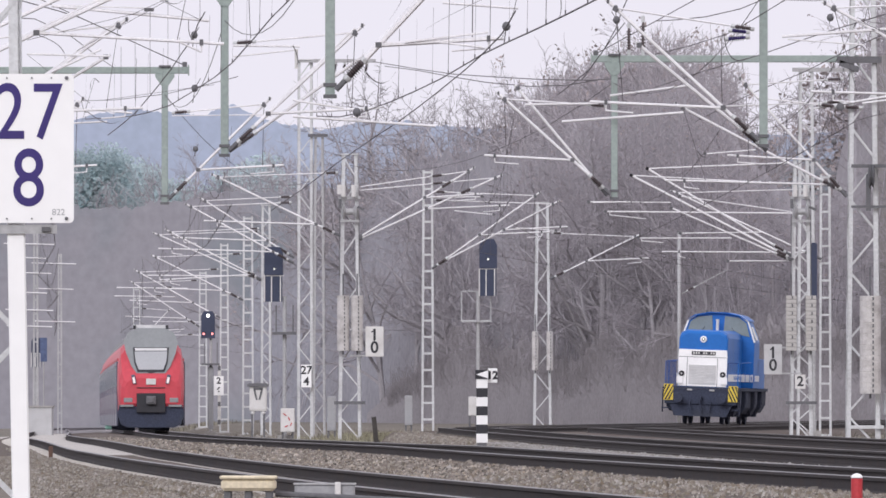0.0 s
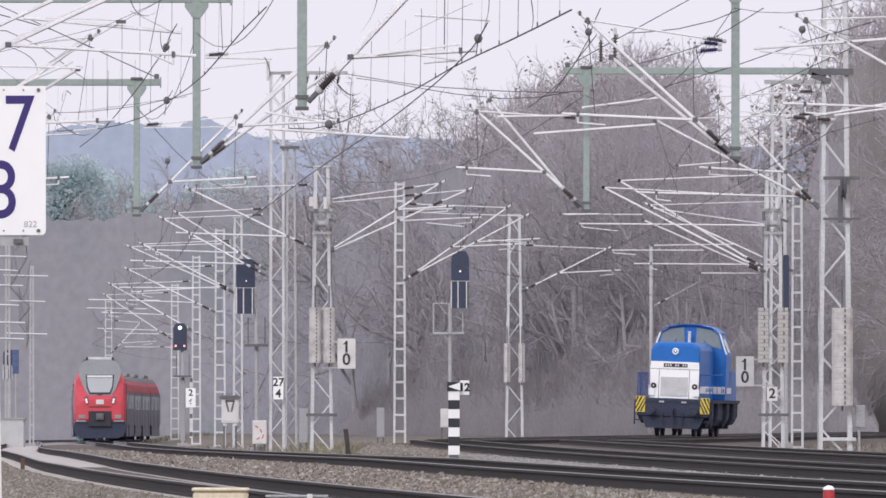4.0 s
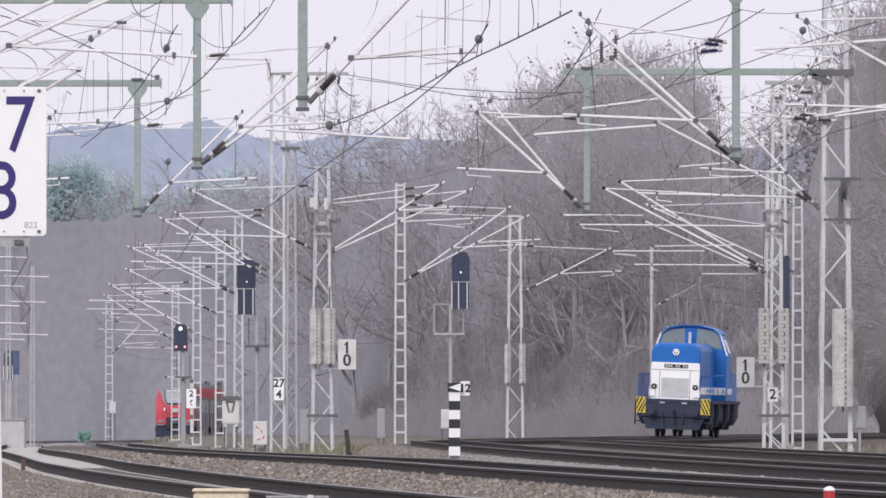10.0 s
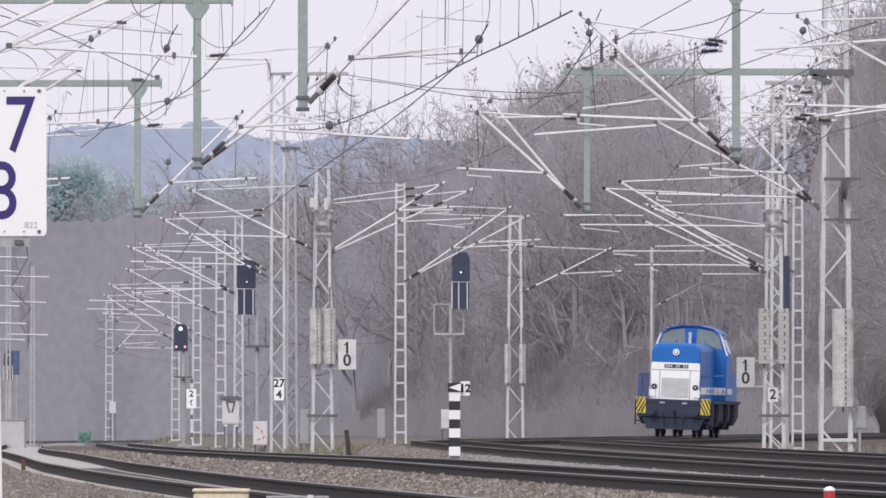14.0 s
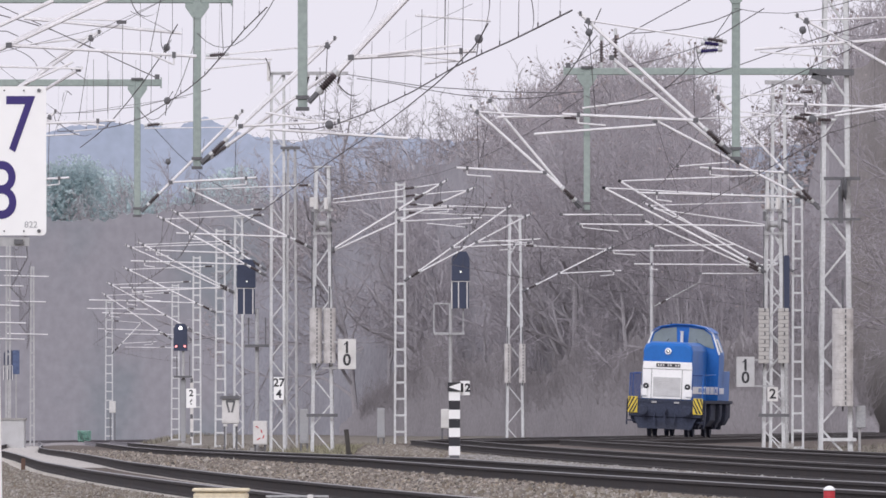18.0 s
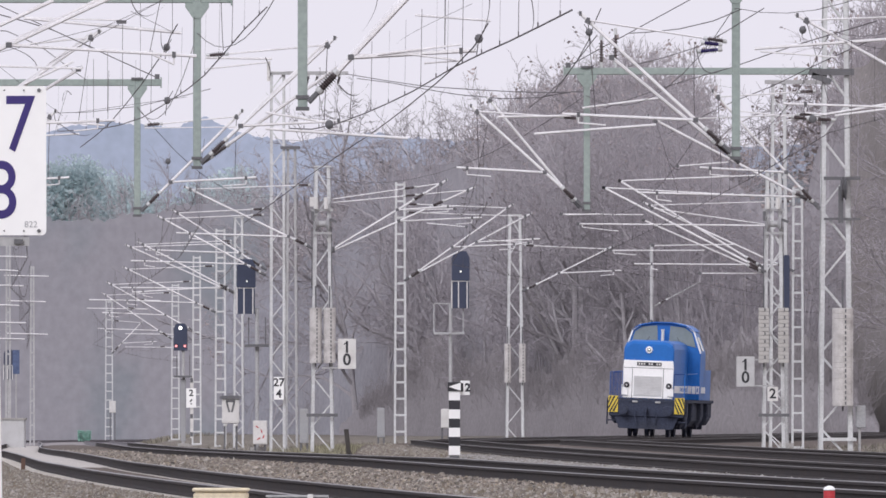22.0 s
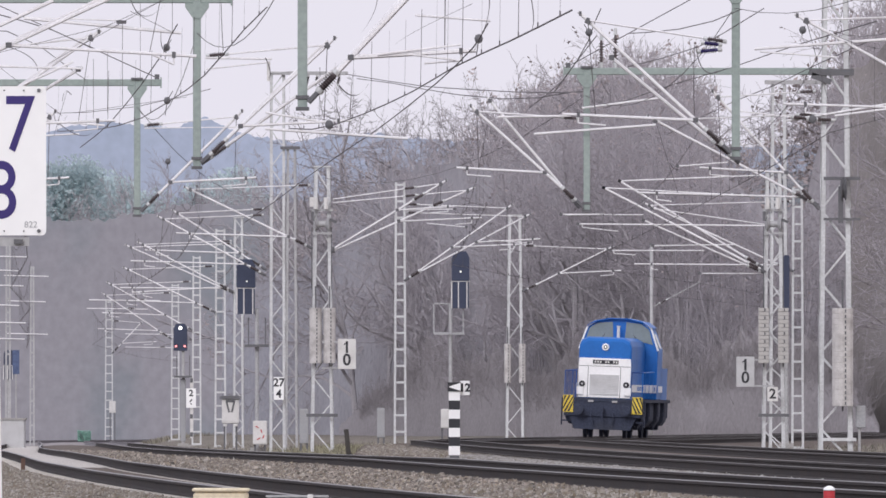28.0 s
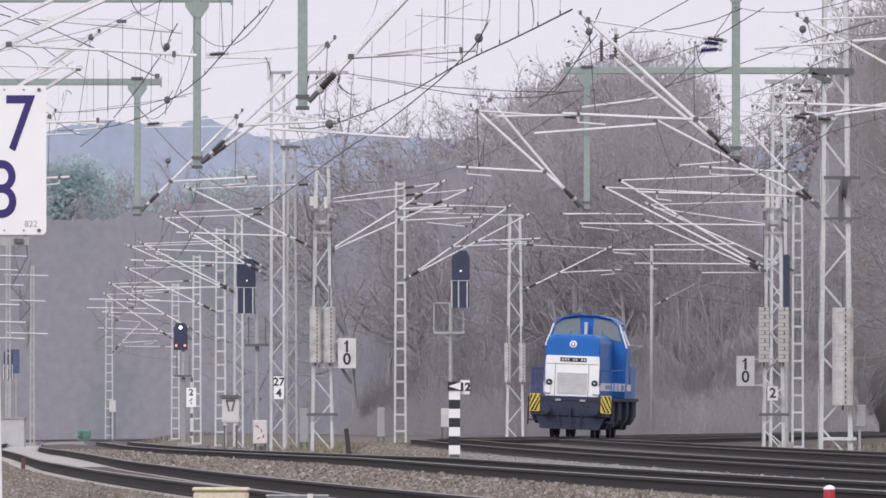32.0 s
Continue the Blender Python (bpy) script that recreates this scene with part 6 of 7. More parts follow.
        for s in (-1, 1):
            part("shoulder", Geo().box((s * 0.7, 1.3, 4.5), (0.12, 0.4, 0.16)), BLACK, t)
            hl = part("headlight", Geo().box((s * 0.74, 0.02, 2.24), (0.16, 0.22, 0.42), (0, s * 12, 0)), TRAIN_DARK, nose, "slanted headlight cluster", bevel=0.03)
            part("headlight_glass", Geo().box((s * 0.735, -0.10, 2.2), (0.10, 0.04, 0.26), (0, s * 12, 0)), LAMP_DIM, hl)
            part("fog_panel", Geo().box((s * 0.98, 0.1, 1.34), (0.4, 0.24, 0.24)), ROOFGREY, nose, bevel=0.04)
            part("front_step", Geo().box((s * 1.04, 0.06, 1.1), (0.56, 0.2, 0.09)), TRAIN_GREY, nose)
        part("emblem", Geo().box((0, -0.03, 2.14), (0.42, 0.05, 0.26)), WHITE_OLD, nose, "pale plain emblem panel", bevel=0.01)
        part("nose_line", Geo().box((0, -0.02, 1.88), (1.2, 0.06, 0.035)), BLACK, nose)
        part("coupler_recess", Geo().box((0, 0.05, 1.22), (1.24, 0.25, 0.84)), BLACK, nose, "black coupler recess", bevel=0.02)
        part("coupler", Geo().box((0, -0.12, 1.34), (0.42, 0.35, 0.36)).box((0, -0.25, 1.34), (0.26, 0.2, 0.24)), DARKGREY, nose, bevel=0.03)
        part("plough", Geo().prism([(-1.36, 1.12), (1.36, 1.12), (1.44, 0.7), (1.3, 0.3), (1.0, 0.16), (-1.0, 0.16), (-1.3, 0.3), (-1.44, 0.7)], 0.1, 0.42), FRAMEBLACK, t)
        part("pantograph", Geo().line([(-0.8, 5.2, 4.2), (-0.4, 3.4, 4.3), (-0.6, 5.1, 4.42)], 0.025, 5).line([(0.8, 5.2, 4.2), (0.4, 3.4, 4.3), (0.6, 5.1, 4.42)], 0.025, 5).line([(-0.9, 5.1, 4.45), (0.9, 5.1, 4.45)], 0.03, 5).box((0, 5.2, 4.18), (1.8, 1.0, 0.06)), DARKGREY, t, "folded pantograph")
    return t


CARS = [(train_car(True, 19.0, "red train end car with pale windscreen moving away"), 0.0)]
mid = train_car(False, 16.0, "red middle car of an electric train")
CARS += [(mid, 19.2)] + [(copy_thing(mid, Matrix()), 19.2 + 16.2 * i) for i in range(1, 10)]


# ---- woods ----
def bare_tree(seed, h, spread=1.0, bushy=1.0, stout=False):
    rnd = random.Random(seed)
    trunk, twigs, leaves = Geo(), Geo(), Geo()

    def rotate_off(w, ang):
        a = w.orthogonal().normalized()
        a.rotate(Matrix.Rotation(rnd.uniform(0, 6.283), 3, w))
        return (w * math.cos(ang) + a * math.sin(ang)).normalized()

    def grow(p, w, length, r, depth):
        g = trunk if depth < (3 if stout else 2) else twigs
        n = ((5, 6, 5, 4, 3) if stout else (4, 4, 3, 2, 2))[depth]
        pts = [p]
        for i in range(n):
            k = ((0.05, 0.2, 0.23, 0.25, 0.28) if stout else (0.05, 0.26, 0.28, 0.22, 0.18))[depth]
            w = (w + Vector((rnd.gauss(0, k), rnd.gauss(0, k), rnd.gauss(0.03, k * 0.7)))).normalized()
            pts.append(pts[-1] + w * (length / n))
        for i in range(n):
            g.tube(pts[i], pts[i + 1], r * (1 - 0.55 * i / n), (6, 4, 3, 3, 3)[depth], r * (1 - 0.55 * (i + 1) / n), caps=False)
        if depth == 4:
            if rnd.random() < 0.13:
                c, s = pts[-1], rnd.uniform(0.06, 0.17)
                for j in range(3):
                    u = Vector((rnd.gauss(0, 1), rnd.gauss(0, 1), rnd.gauss(0, 1))).normalized() * s
                    v = u.orthogonal().normalized() * s * 0.6
                    q = c + Vector((rnd.gauss(0, s), rnd.gauss(0, s), rnd.gauss(0, s)))
                    leaves.add([q - u, q + v, q + u, q - v], [(0, 1, 2, 3)])
            return
        kids = ((9, 8, 8, 7) if stout else (10, 7, 6, 4))[depth]
        for k in range(int(kids * bushy)):
            at = rnd.uniform(0.3 if depth else 0.28, 1.0)
            i = min(n - 1, int(at * n))
            q = pts[i].lerp(pts[i + 1], at * n - i)
            ww = rotate_off(w, rnd.uniform(0.45, 1.05) * spread * (0.8 if depth == 0 else 1))
            grow(q, ww, length * rnd.uniform(*((0.22, 0.4) if stout and depth > 1 else (0.34, 0.56))) * ((1.75 if stout else 1.15) - 0.45 * at if depth == 0 else 1), max(0.012, r * ((0.4 if stout else 0.46) if depth else 0.5) * (1.1 - 0.5 * at)), depth + 1)
        grow(pts[-1], w, length * 0.45, max(0.012, r * 0.4), depth + 1)

    grow(Vector((0, 0, -0.3)), Vector((rnd.gauss(0, 0.04), 0, 1)).normalized(), h * (0.5 if stout else 0.62), h * (0.0155 if stout else 0.0125), 0)
    return trunk, twigs, leaves


def tree_top(px):
    """Height of the wood's outline along its width, in the units of the plan below."""
    knots = [(300, 400), (430, 385), (560, 330), (640, 225), (720, 170), (800, 185), (870, 170), (950, 125), (1040, 95), (1130, 55), (1225, 80), (1255, 130), (1290, 250), (1345, 305), (1420, 305), (1455, 190), (1500, 0), (1600, -80), (1900, -80)]
    for (a, ya), (b, yb) in zip(knots, knots[1:]):
        if px <= b:
            return ya + (yb - ya) * (px - a) / (b - a)
    return -80


def wood_edge(p):
    """Distance of the wood's closed edge, from the near right to the far left."""
    return 1000 - (p - 411) * 0.235


def mass_y(p):
    """Distance of the closed depth of the wood."""
    return wood_edge(p) - 52 + 40 * min(1.0, max(0.0, (p - 1200) / 340))


def free_of_tracks(x, y, gap):
    if abs(x - track_b(y)) < gap or abs(x - track_a(y)) < gap:
        return False
    return y > 780 or min(abs(x - track_d(y)), abs(x - track_e(y)), abs(x - track_c(y))) > gap


def leafless(ob, m):
    """A copy of a tree that has lost its last leaves."""
    made = copy_thing(ob, m)
    for c in list(made.children):
        if c.name.startswith("withered"):
            bpy.data.objects.remove(c)
    return made


def build_woods():
    rnd = random.Random(5)
    kinds = []
    for i, (h, sp, bu) in enumerate(((20, 1.0, 1.0), (22, 0.9, 1.0), (18, 1.15, 1.1), (24, 0.8, 1.0), (16, 1.1, 1.15), (21, 1.2, 1.0))):
        t = thing("bare_tree", 0, 0, 0, "bare grey-brown deciduous tree with fine twigs in winter", "tree", "bare trees of the wood")
        tr, tw, lv = bare_tree(i + 11, h, sp, bu)
        top = max(v[2] for v in tw.v)
        part("trunk", tr, BARK, t)
        part("crown", tw, TWIG, t, "crown of bare twigs")
        tagged(part("withered_leaves", lv, LEAF_DRY, t, "few withered brown leaves"), kind="stuff")
        kinds.append((t, top))
    # some stand before the closed wood, most rise behind its edge
    n = 160
    for i in range(n):
        p = rnd.uniform(440, 1660)
        if 1215 < p < 1480:
            p = rnd.uniform(880, 1200)
        if 1475 <= p < 1545:
            p += 95
        y = wood_edge(p) + rnd.uniform(0, 150)
        if i >= 146:
            y = rnd.uniform(420, 560)
            p = rnd.uniform(1700, 1800)
        x = (p - 784) * y / 23700
        while not free_of_tracks(x, y, 5):
            x += 2
            y += 12
        p = 784 + x * 23700 / y
        high = 0.7 + (738 - tree_top(p)) * y / 23700
        if 630 < p < 880:
            high *= 0.72
        kt, h = kinds[i % 6]
        sc = max(0.4, min(1.7, high * (rnd.uniform(0.7, 1.04) if i % 3 else rnd.uniform(0.95, 1.06)) / h))
        m = pose(x, y, gz(x, y) - 0.2, 0, 0, rnd.uniform(0, 360))
        ob = kt if i < 6 else (leafless if i >= 146 else copy_thing)(kt, m)
        ob.matrix_basis = m
        wide = rnd.uniform(0.85, 1.15)
        ob.scale = (sc * wide, sc * wide, sc)
    # spreading old trees along the edge, with stout dark limbs
    stouts = []
    for i in range(3):
        t = thing("spreading_tree", 0, 0, 0, "old bare tree with stout dark crooked limbs", "tree", "spreading trees at the wood's edge")
        tr, tw, lv = bare_tree(i + 71, 16, 1.25, 0.86, True)
        part("trunk", tr, BARK, t)
        part("crown", tw, TWIG_DARK, t, "crooked dark twigs")
        stouts.append((t, sorted(v[2] for v in tw.v)[-len(tw.v) // 80]))
    for i, (p, top) in enumerate(((690, 166), (722, 196), (664, 214), (742, 215), (800, 225), (855, 200), (640, 270), (905, 165), (1120, 110), (1185, 125), (782, 192), (828, 188))):
        y = wood_edge(p) + (-14 if i < 7 else 6 + 4 * (i % 4))
        x = (p - 784) * y / 23700
        kt, h = stouts[i % 3]
        m = pose(x, y, gz(x, y) - 0.2, 0, 0, rnd.uniform(0, 360))
        ob = kt if i < 3 else copy_thing(kt, m)
        ob.matrix_basis = m
        sc = (0.9 + (738 - top) * y / 23700) / h
        ob.scale = (sc, sc, sc)
    # the wood's front rank, seen from foot to crown
    for i in range(32):
        p = rnd.uniform(585, 1640) if i % 8 else rnd.uniform(930, 1220)
        if 1470 < p < 1530:
            p += 70
        y = mass_y(p) - 1 - rnd.uniform(0, 14)
        x = (p - 784) * y / 23700
        if not free_of_tracks(x, y, 4) or x < track_b(y) + 4:
            continue
        full = 0.7 + (738 - tree_top(p) - 70) * y / 23700
        kt, h = kinds[i % 6] if i % 5 else stouts[i % 3]
        ob = leafless(kt, pose(x, y, gz(x, y) - 0.2, 0, 0, rnd.uniform(0, 360)))
        sc = max(0.3, min(1.2, full * (rnd.uniform(0.4, 0.7) if 1225 < p < 1480 else rnd.uniform(0.62, 1.12)) / h))
        wide = rnd.uniform(0.8, 1.2)
        ob.scale = (sc * wide, sc * wide, sc)
    # nearer trees beside the outer branch track
    for i in range(9):
        p = 1500 + 15 * i
        y = 760 + 12 * (i % 3)
        x = (p - 784) * y / 23700
        kt, h = kinds[(i * 5) % 6]
        ob = leafless(kt, pose(x, y, gz(x, y) - 0.2, 0, 0, 77 * i))
        sc = (0.62 + 0.07 * (i * 7 % 5))
        ob.scale = (sc, sc, sc)


build_woods()


def build_thicket():
    """Undergrowth and stems that fill the depth of the wood."""
    rnd = random.Random(9)
    g = Geo()

    def stick(p, q, r):
        g.tube(p, q, r, 3, r * 0.4, caps=False)

    for i in range(60):
        p = rnd.uniform(760, 1640)
        y = mass_y(p) - rnd.uniform(2, 14)
        x = (p - 784) * y / 23700
        if not free_of_tracks(x, y, 2.4) or x < track_b(y):
            continue
        h = max(2.0, min(rnd.uniform(2.0, 11), (738 - tree_top(p) - 60) * y / 23700))
        z = gz(x, y)
        lean = (rnd.gauss(0, 0.1) * h, rnd.gauss(0, 0.06) * h)
        r = rnd.uniform(0.025, 0.08)
        stick((x, y, z - 0.2), (x + lean[0], y + lean[1], z + h), r)
        for j in range(14):
            a = rnd.uniform(0.06, 0.98)
            b = (x + lean[0] * a, y + lean[1] * a, z + h * a)
            ln = rnd.uniform(0.6, 2.6)
            an = rnd.uniform(0, 6.283)
            up = rnd.uniform(-0.25, 0.9)
            stick(b, (b[0] + ln * math.cos(an), b[1] + ln * math.sin(an) * 0.6, b[2] + ln * up), 0.016)
    # low brushwood along the foot of the wood
    for i in range(550):
        p = rnd.uniform(900, 1640)
        y = mass_y(p) - 15 - rnd.uniform(0, 8)
        x = (p - 784) * y / 23700
        if not free_of_tracks(x, y, 2.6) or x < track_b(y) + 3:
            continue
        h = 0.4 + 2.6 * rnd.random() ** 2 * (0.75 + 0.7 * noise.noise((p * 0.02, 3, 1)))
        z = gz(x, y)
        stick((x, y, z - 0.2), (x + rnd.gauss(0, 0.3) * h, y + rnd.gauss(0, 0.2) * h, z + h), rnd.uniform(0.009, 0.02))
    ob = part("woodland_thicket", g, BRUSH, None, "grey-brown winter undergrowth and bare saplings")
    tagged(ob, category="undergrowth", kind="stuff")


build_thicket()


MASS_LEFT = 393


def wood_mass():
    """The closed depth of the wood behind its first trees."""
    # Blue-grey at the far left paints thicker haze into the wood's colour.
    m = mat("hazed_wood_depth", (0.325, 0.328, 0.366), 1, 0, 0.1, 4.5, (0.275, 0.262, 0.282), 0.75, 0.08, stretch=(1, 0.4, 0.75), across=(-14, 8, (0.335, 0.317, 0.336)))
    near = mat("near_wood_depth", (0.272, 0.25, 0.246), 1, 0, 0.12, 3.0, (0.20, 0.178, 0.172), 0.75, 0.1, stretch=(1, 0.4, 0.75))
    rows = 18
    for ps, material, words in ((list(range(MASS_LEFT, 1508, 5)), m, "depth of the bare wood, grey-brown paled by haze"), (list(range(1503, 1700, 5)), near, "darker brown depth of the nearer wood")):
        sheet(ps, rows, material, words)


def sheet(ps, rows, material, words):
    v, f = [], []
    for p in ps:
        y = mass_y(p)
        top = tree_top(p) + (122 if p < 1275 or p > 1460 else 66) + 36 * noise.noise((p * 0.012, 1, 0))
        fray = 26 * noise.noise((p * 0.06, 2, 0)) + 12 * noise.noise((p * 0.21, 5, 0))
        for j in range(rows):
            t = j / (rows - 1)
            yy = y + 9 * t ** 2 + 0.7 * noise.noise((p * 0.02, j * 0.45, 4))
            v.append(((p - 784) * yy / 23700, yy, -1.5 + (0.7 + (738 - top - fray * t ** 12) * yy / 23700 + 1.5) * t))
    for i in range(len(ps) - 1):
        for j in range(rows - 1):
            f.append((i * rows + j, (i + 1) * rows + j, (i + 1) * rows + j + 1, i * rows + j + 1))
    g = Geo()
    g.v, g.f = v, f
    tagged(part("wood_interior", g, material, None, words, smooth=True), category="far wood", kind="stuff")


wood_mass()


def undergrowth():
    """A ragged bank of saplings and brambles along the foot of the wood."""
    m = mat("bramble_bank", (0.272, 0.254, 0.265), 1, 0, 0.12, 2.6, (0.212, 0.199, 0.207), 0.75, 0.12, stretch=(1, 0.4, 0.8))
    rnd = random.Random(61)
    rows = 12
    ps = list(range(600, 1560, 4))
    v, f, tips = [], [], []
    for p in ps:
        y = mass_y(p) - 21
        ends = min(1.0, (p - 600) / 110, (1560 - p) / 60)
        high = (4.4 + 2.6 * noise.noise((p * 0.011, 8, 0)) + 1.2 * noise.noise((p * 0.045, 9, 0))) * max(0.0, ends)
        fray = 0.5 * noise.noise((p * 0.12, 4, 0))
        for j in range(rows):
            t = j / (rows - 1)
            yy = y + 5 * t ** 2 + 0.5 * noise.noise((p * 0.03, j * 0.5, 2))
            v.append(((p - 784) * yy / 23700, yy, -1.5 + (high + 1.5 + fray * t ** 8) * t))
        if high > 1.5:
            tips.append((v[-3], high))
    for i in range(len(ps) - 1):
        for j in range(rows - 1):
            f.append((i * rows + j, (i + 1) * rows + j, (i + 1) * rows + j + 1, i * rows + j + 1))
    g = Geo()
    g.v, g.f = v, f
    tagged(part("bramble_bank", g, m, None, "grey-brown bank of brambles and saplings", smooth=True), category="undergrowth", kind="stuff")
    g = Geo()
    for (x, y, z), high in tips:
        for k in range(26):
            p = Vector((x + rnd.uniform(-0.1, 0.1), y - rnd.uniform(0, 1.5), z - rnd.uniform(-0.08, 0.55) * high))
            for j in range(3):
                d = Vector((rnd.gauss(0, 0.3), rnd.gauss(0, 0.2), rnd.gauss(0.6, 0.3))) * rnd.uniform(0.4, 1.1)
                g.tube(p, p + d, 0.012, 3, 0.007, caps=False)
                p = p + d * rnd.uniform(0.5, 1)
    tagged(part("sapling_tips", g, SAPLING, None, "thin sapling tips over the brambles"), category="undergrowth", kind="stuff")


undergrowth()


def inner_stems():
    """Slender trees standing close together inside the wood, with their fine side branches."""
    rnd = random.Random(83)
    g, leaves = Geo(), Geo()
    for i in range(84):
        p = rnd.uniform(880, 1300) if i < 64 else rnd.uniform(1300, 1500)
        y = mass_y(p) - rnd.uniform(0.5, 7)
        foot = (p - 784) * y / 23700
        if not free_of_tracks(foot, y, 4):
            continue
        h = (738 - tree_top(p) - rnd.uniform(20, 150)) * y / 23700
        b = Vector((foot, y, gz(foot, y) - 0.2))
        w = Vector((rnd.gauss(0, 0.035), rnd.gauss(0, 0.02), 1))
        pts = [b + w * (h * k / 7) + Vector((rnd.gauss(0, 0.12), rnd.gauss(0, 0.1), 0)) for k in range(8)]
        r = rnd.uniform(0.03, 0.1)
        for k in range(7):
            g.tube(pts[k], pts[k + 1], r * (1 - 0.11 * k), 4, r * (0.89 - 0.11 * k), caps=False)
        for j in range(26):
            at = rnd.uniform(0.25, 0.99) * 7
            k = min(6, int(at))
            q = pts[k].lerp(pts[k + 1], at - k)
            side = rnd.choice((-1, 1))
            d = Vector((side * rnd.uniform(0.3, 1), rnd.gauss(0, 0.3), rnd.uniform(0.1, 1.0))).normalized()
            for n in range(3):
                e = q + (d + Vector((rnd.gauss(0, 0.22), 0, rnd.gauss(0.05, 0.22)))) * rnd.uniform(0.35, 0.8)
                g.tube(q, e, 0.022 - 0.005 * n, 3, 0.017 - 0.005 * n, caps=False)
                for o in range(3):
                    t = q.lerp(e, rnd.random())
                    u = t + Vector((rnd.gauss(side * 0.2, 0.35), rnd.gauss(0, 0.2), rnd.gauss(0.3, 0.3)))
                    g.tube(t, u, 0.011, 3, 0.007, caps=False)
                    if rnd.random() < 0.16 and at > 3:
                        a = rnd.uniform(0.05, 0.11)
                        v = Vector((rnd.gauss(0, 1), rnd.gauss(0, 1), rnd.gauss(0, 1))).normalized() * a
                        c = v.orthogonal().normalized() * a * 0.6
                        leaves.add([u - v, u + c, u + v, u - c], [(0, 1, 2, 3)])
                q = e
    tagged(part("slender_stems", g, TWIG, None, "slender bare stems and side branches in the wood"), category="branches", kind="stuff")
    tagged(part("withered_leaves", leaves, LEAF_DRY, None, "last brown leaves on the slender stems"), category="leaves", kind="stuff")


inner_stems()


def twig_canopy():
    """The fine branch tips that fray the top of the closed wood."""
    rnd = random.Random(52)
    g = Geo()
    for i in range(8000):
        p = rnd.uniform(860, 1650)
        if 1270 < p < 1470:
            continue
        up = rnd.uniform(0, 1) ** 2.2
        top = tree_top(p) + 165 - 120 * up + 36 * noise.noise((p * 0.012, 1, 0)) + 30 * noise.noise((p * 0.035, 7, 0)) * up
        y = wood_edge(p) - 34 + 60 * rnd.uniform(0, 1) + (40 if p > 1480 else 0)
        c = Vector(((p - 784) * y / 23700, y, 0.7 + (738 - top) * y / 23700))
        for j in range(3):
            d = Vector((rnd.gauss(0, 0.38), rnd.gauss(0, 0.3), rnd.gauss(0.6, 0.4))) * rnd.uniform(0.35, 1.0)
            g.tube(c, c + d, rnd.uniform(0.013, 0.026), 3, 0.008, caps=False)
            c = c + d * rnd.uniform(0.4, 1.0)
    tagged(part("twig_canopy", g, TWIG, None, "fine bare branch tips of the wood"), category="branches", kind="stuff")


twig_canopy()


def ridge(name, y, knots, base, material, label, rough, step, depth, seed, cat="backdrop"):
    """A wooded bank with a ragged top edge, rounded back from the camera."""
    rnd = random.Random(seed)
    k = y / 23700
    v, f = [], []
    xs = np.arange(knots[0][0], knots[-1][0] + 1, step)
    rows = 7
    for px in xs:
        for (a, ya), (b, yb) in zip(knots, knots[1:]):
            if a <= px <= b:
                top = ya + (yb - ya) * (px - a) / (b - a)
                break
        top += rough * (noise.noise((px * 0.02, seed, 0)) * 1.2 + noise.noise((px * 0.09, seed, 3)) * 0.8 + rnd.uniform(-0.15, 0.15))
        for j in range(rows):
            t = j / (rows - 1)
            z = base + (0.7 + (738 - top) * (y + depth * t ** 2) / 23700 - base) * t
            v.append(((px - 784) * (y + depth * t ** 2) / 23700, y + depth * t ** 2, z))
    n = len(xs)
    for i in range(n - 1):
        for j in range(rows - 1):
            f.append((i * rows + j, (i + 1) * rows + j, (i + 1) * rows + j + 1, i * rows + j + 1))
    g = Geo()
    g.v, g.f = v, f
    ob = part(name, g, material, None, label, smooth=True)
    tagged(ob, category=cat, kind="structure" if cat == "backdrop" else "stuff")
    return ob


# Haze is mixed into this wood's mauve and blue-green tones.
FARWOOD = mat("hazed_bare_wood", (0.284, 0.278, 0.31), 1, 0, 0.09, 14, (0.175, 0.216, 0.245), 0.95, 0.05, stretch=(1, 1, 0.9))
ridge("backdrop_hills", 4300, [(-700, 240), (60, 236), (200, 214), (300, 228), (366, 206), (420, 236), (520, 252), (620, 235), (800, 250), (1300, 260), (2300, 240)], -30, HILL, "wooded hills on the horizon, tinted blue for haze", 6, 3, 0, 2)
# extra paler ridge, put in so that the crest fades as in haze
ridge("backdrop_hills_far", 7000, [(-700, 222), (60, 216), (200, 188), (300, 200), (362, 178), (380, 182), (430, 212), (520, 234), (620, 228), (800, 240), (1300, 250), (2300, 230)], -50, HILL_FAR, "added paler ridge that softens the hill crest like haze", 6, 3, 0, 12)
ridge("far_wood", 1500, [(-700, 378), (0, 380), (100, 390), (200, 388), (270, 374), (330, 362), (420, 362), (600, 356), (900, 330), (1500, 300), (2200, 300)], -4, FARWOOD, "distant bare wood, haze mixed into its grey-mauve", 9, 3, 0, 4, "far wood")


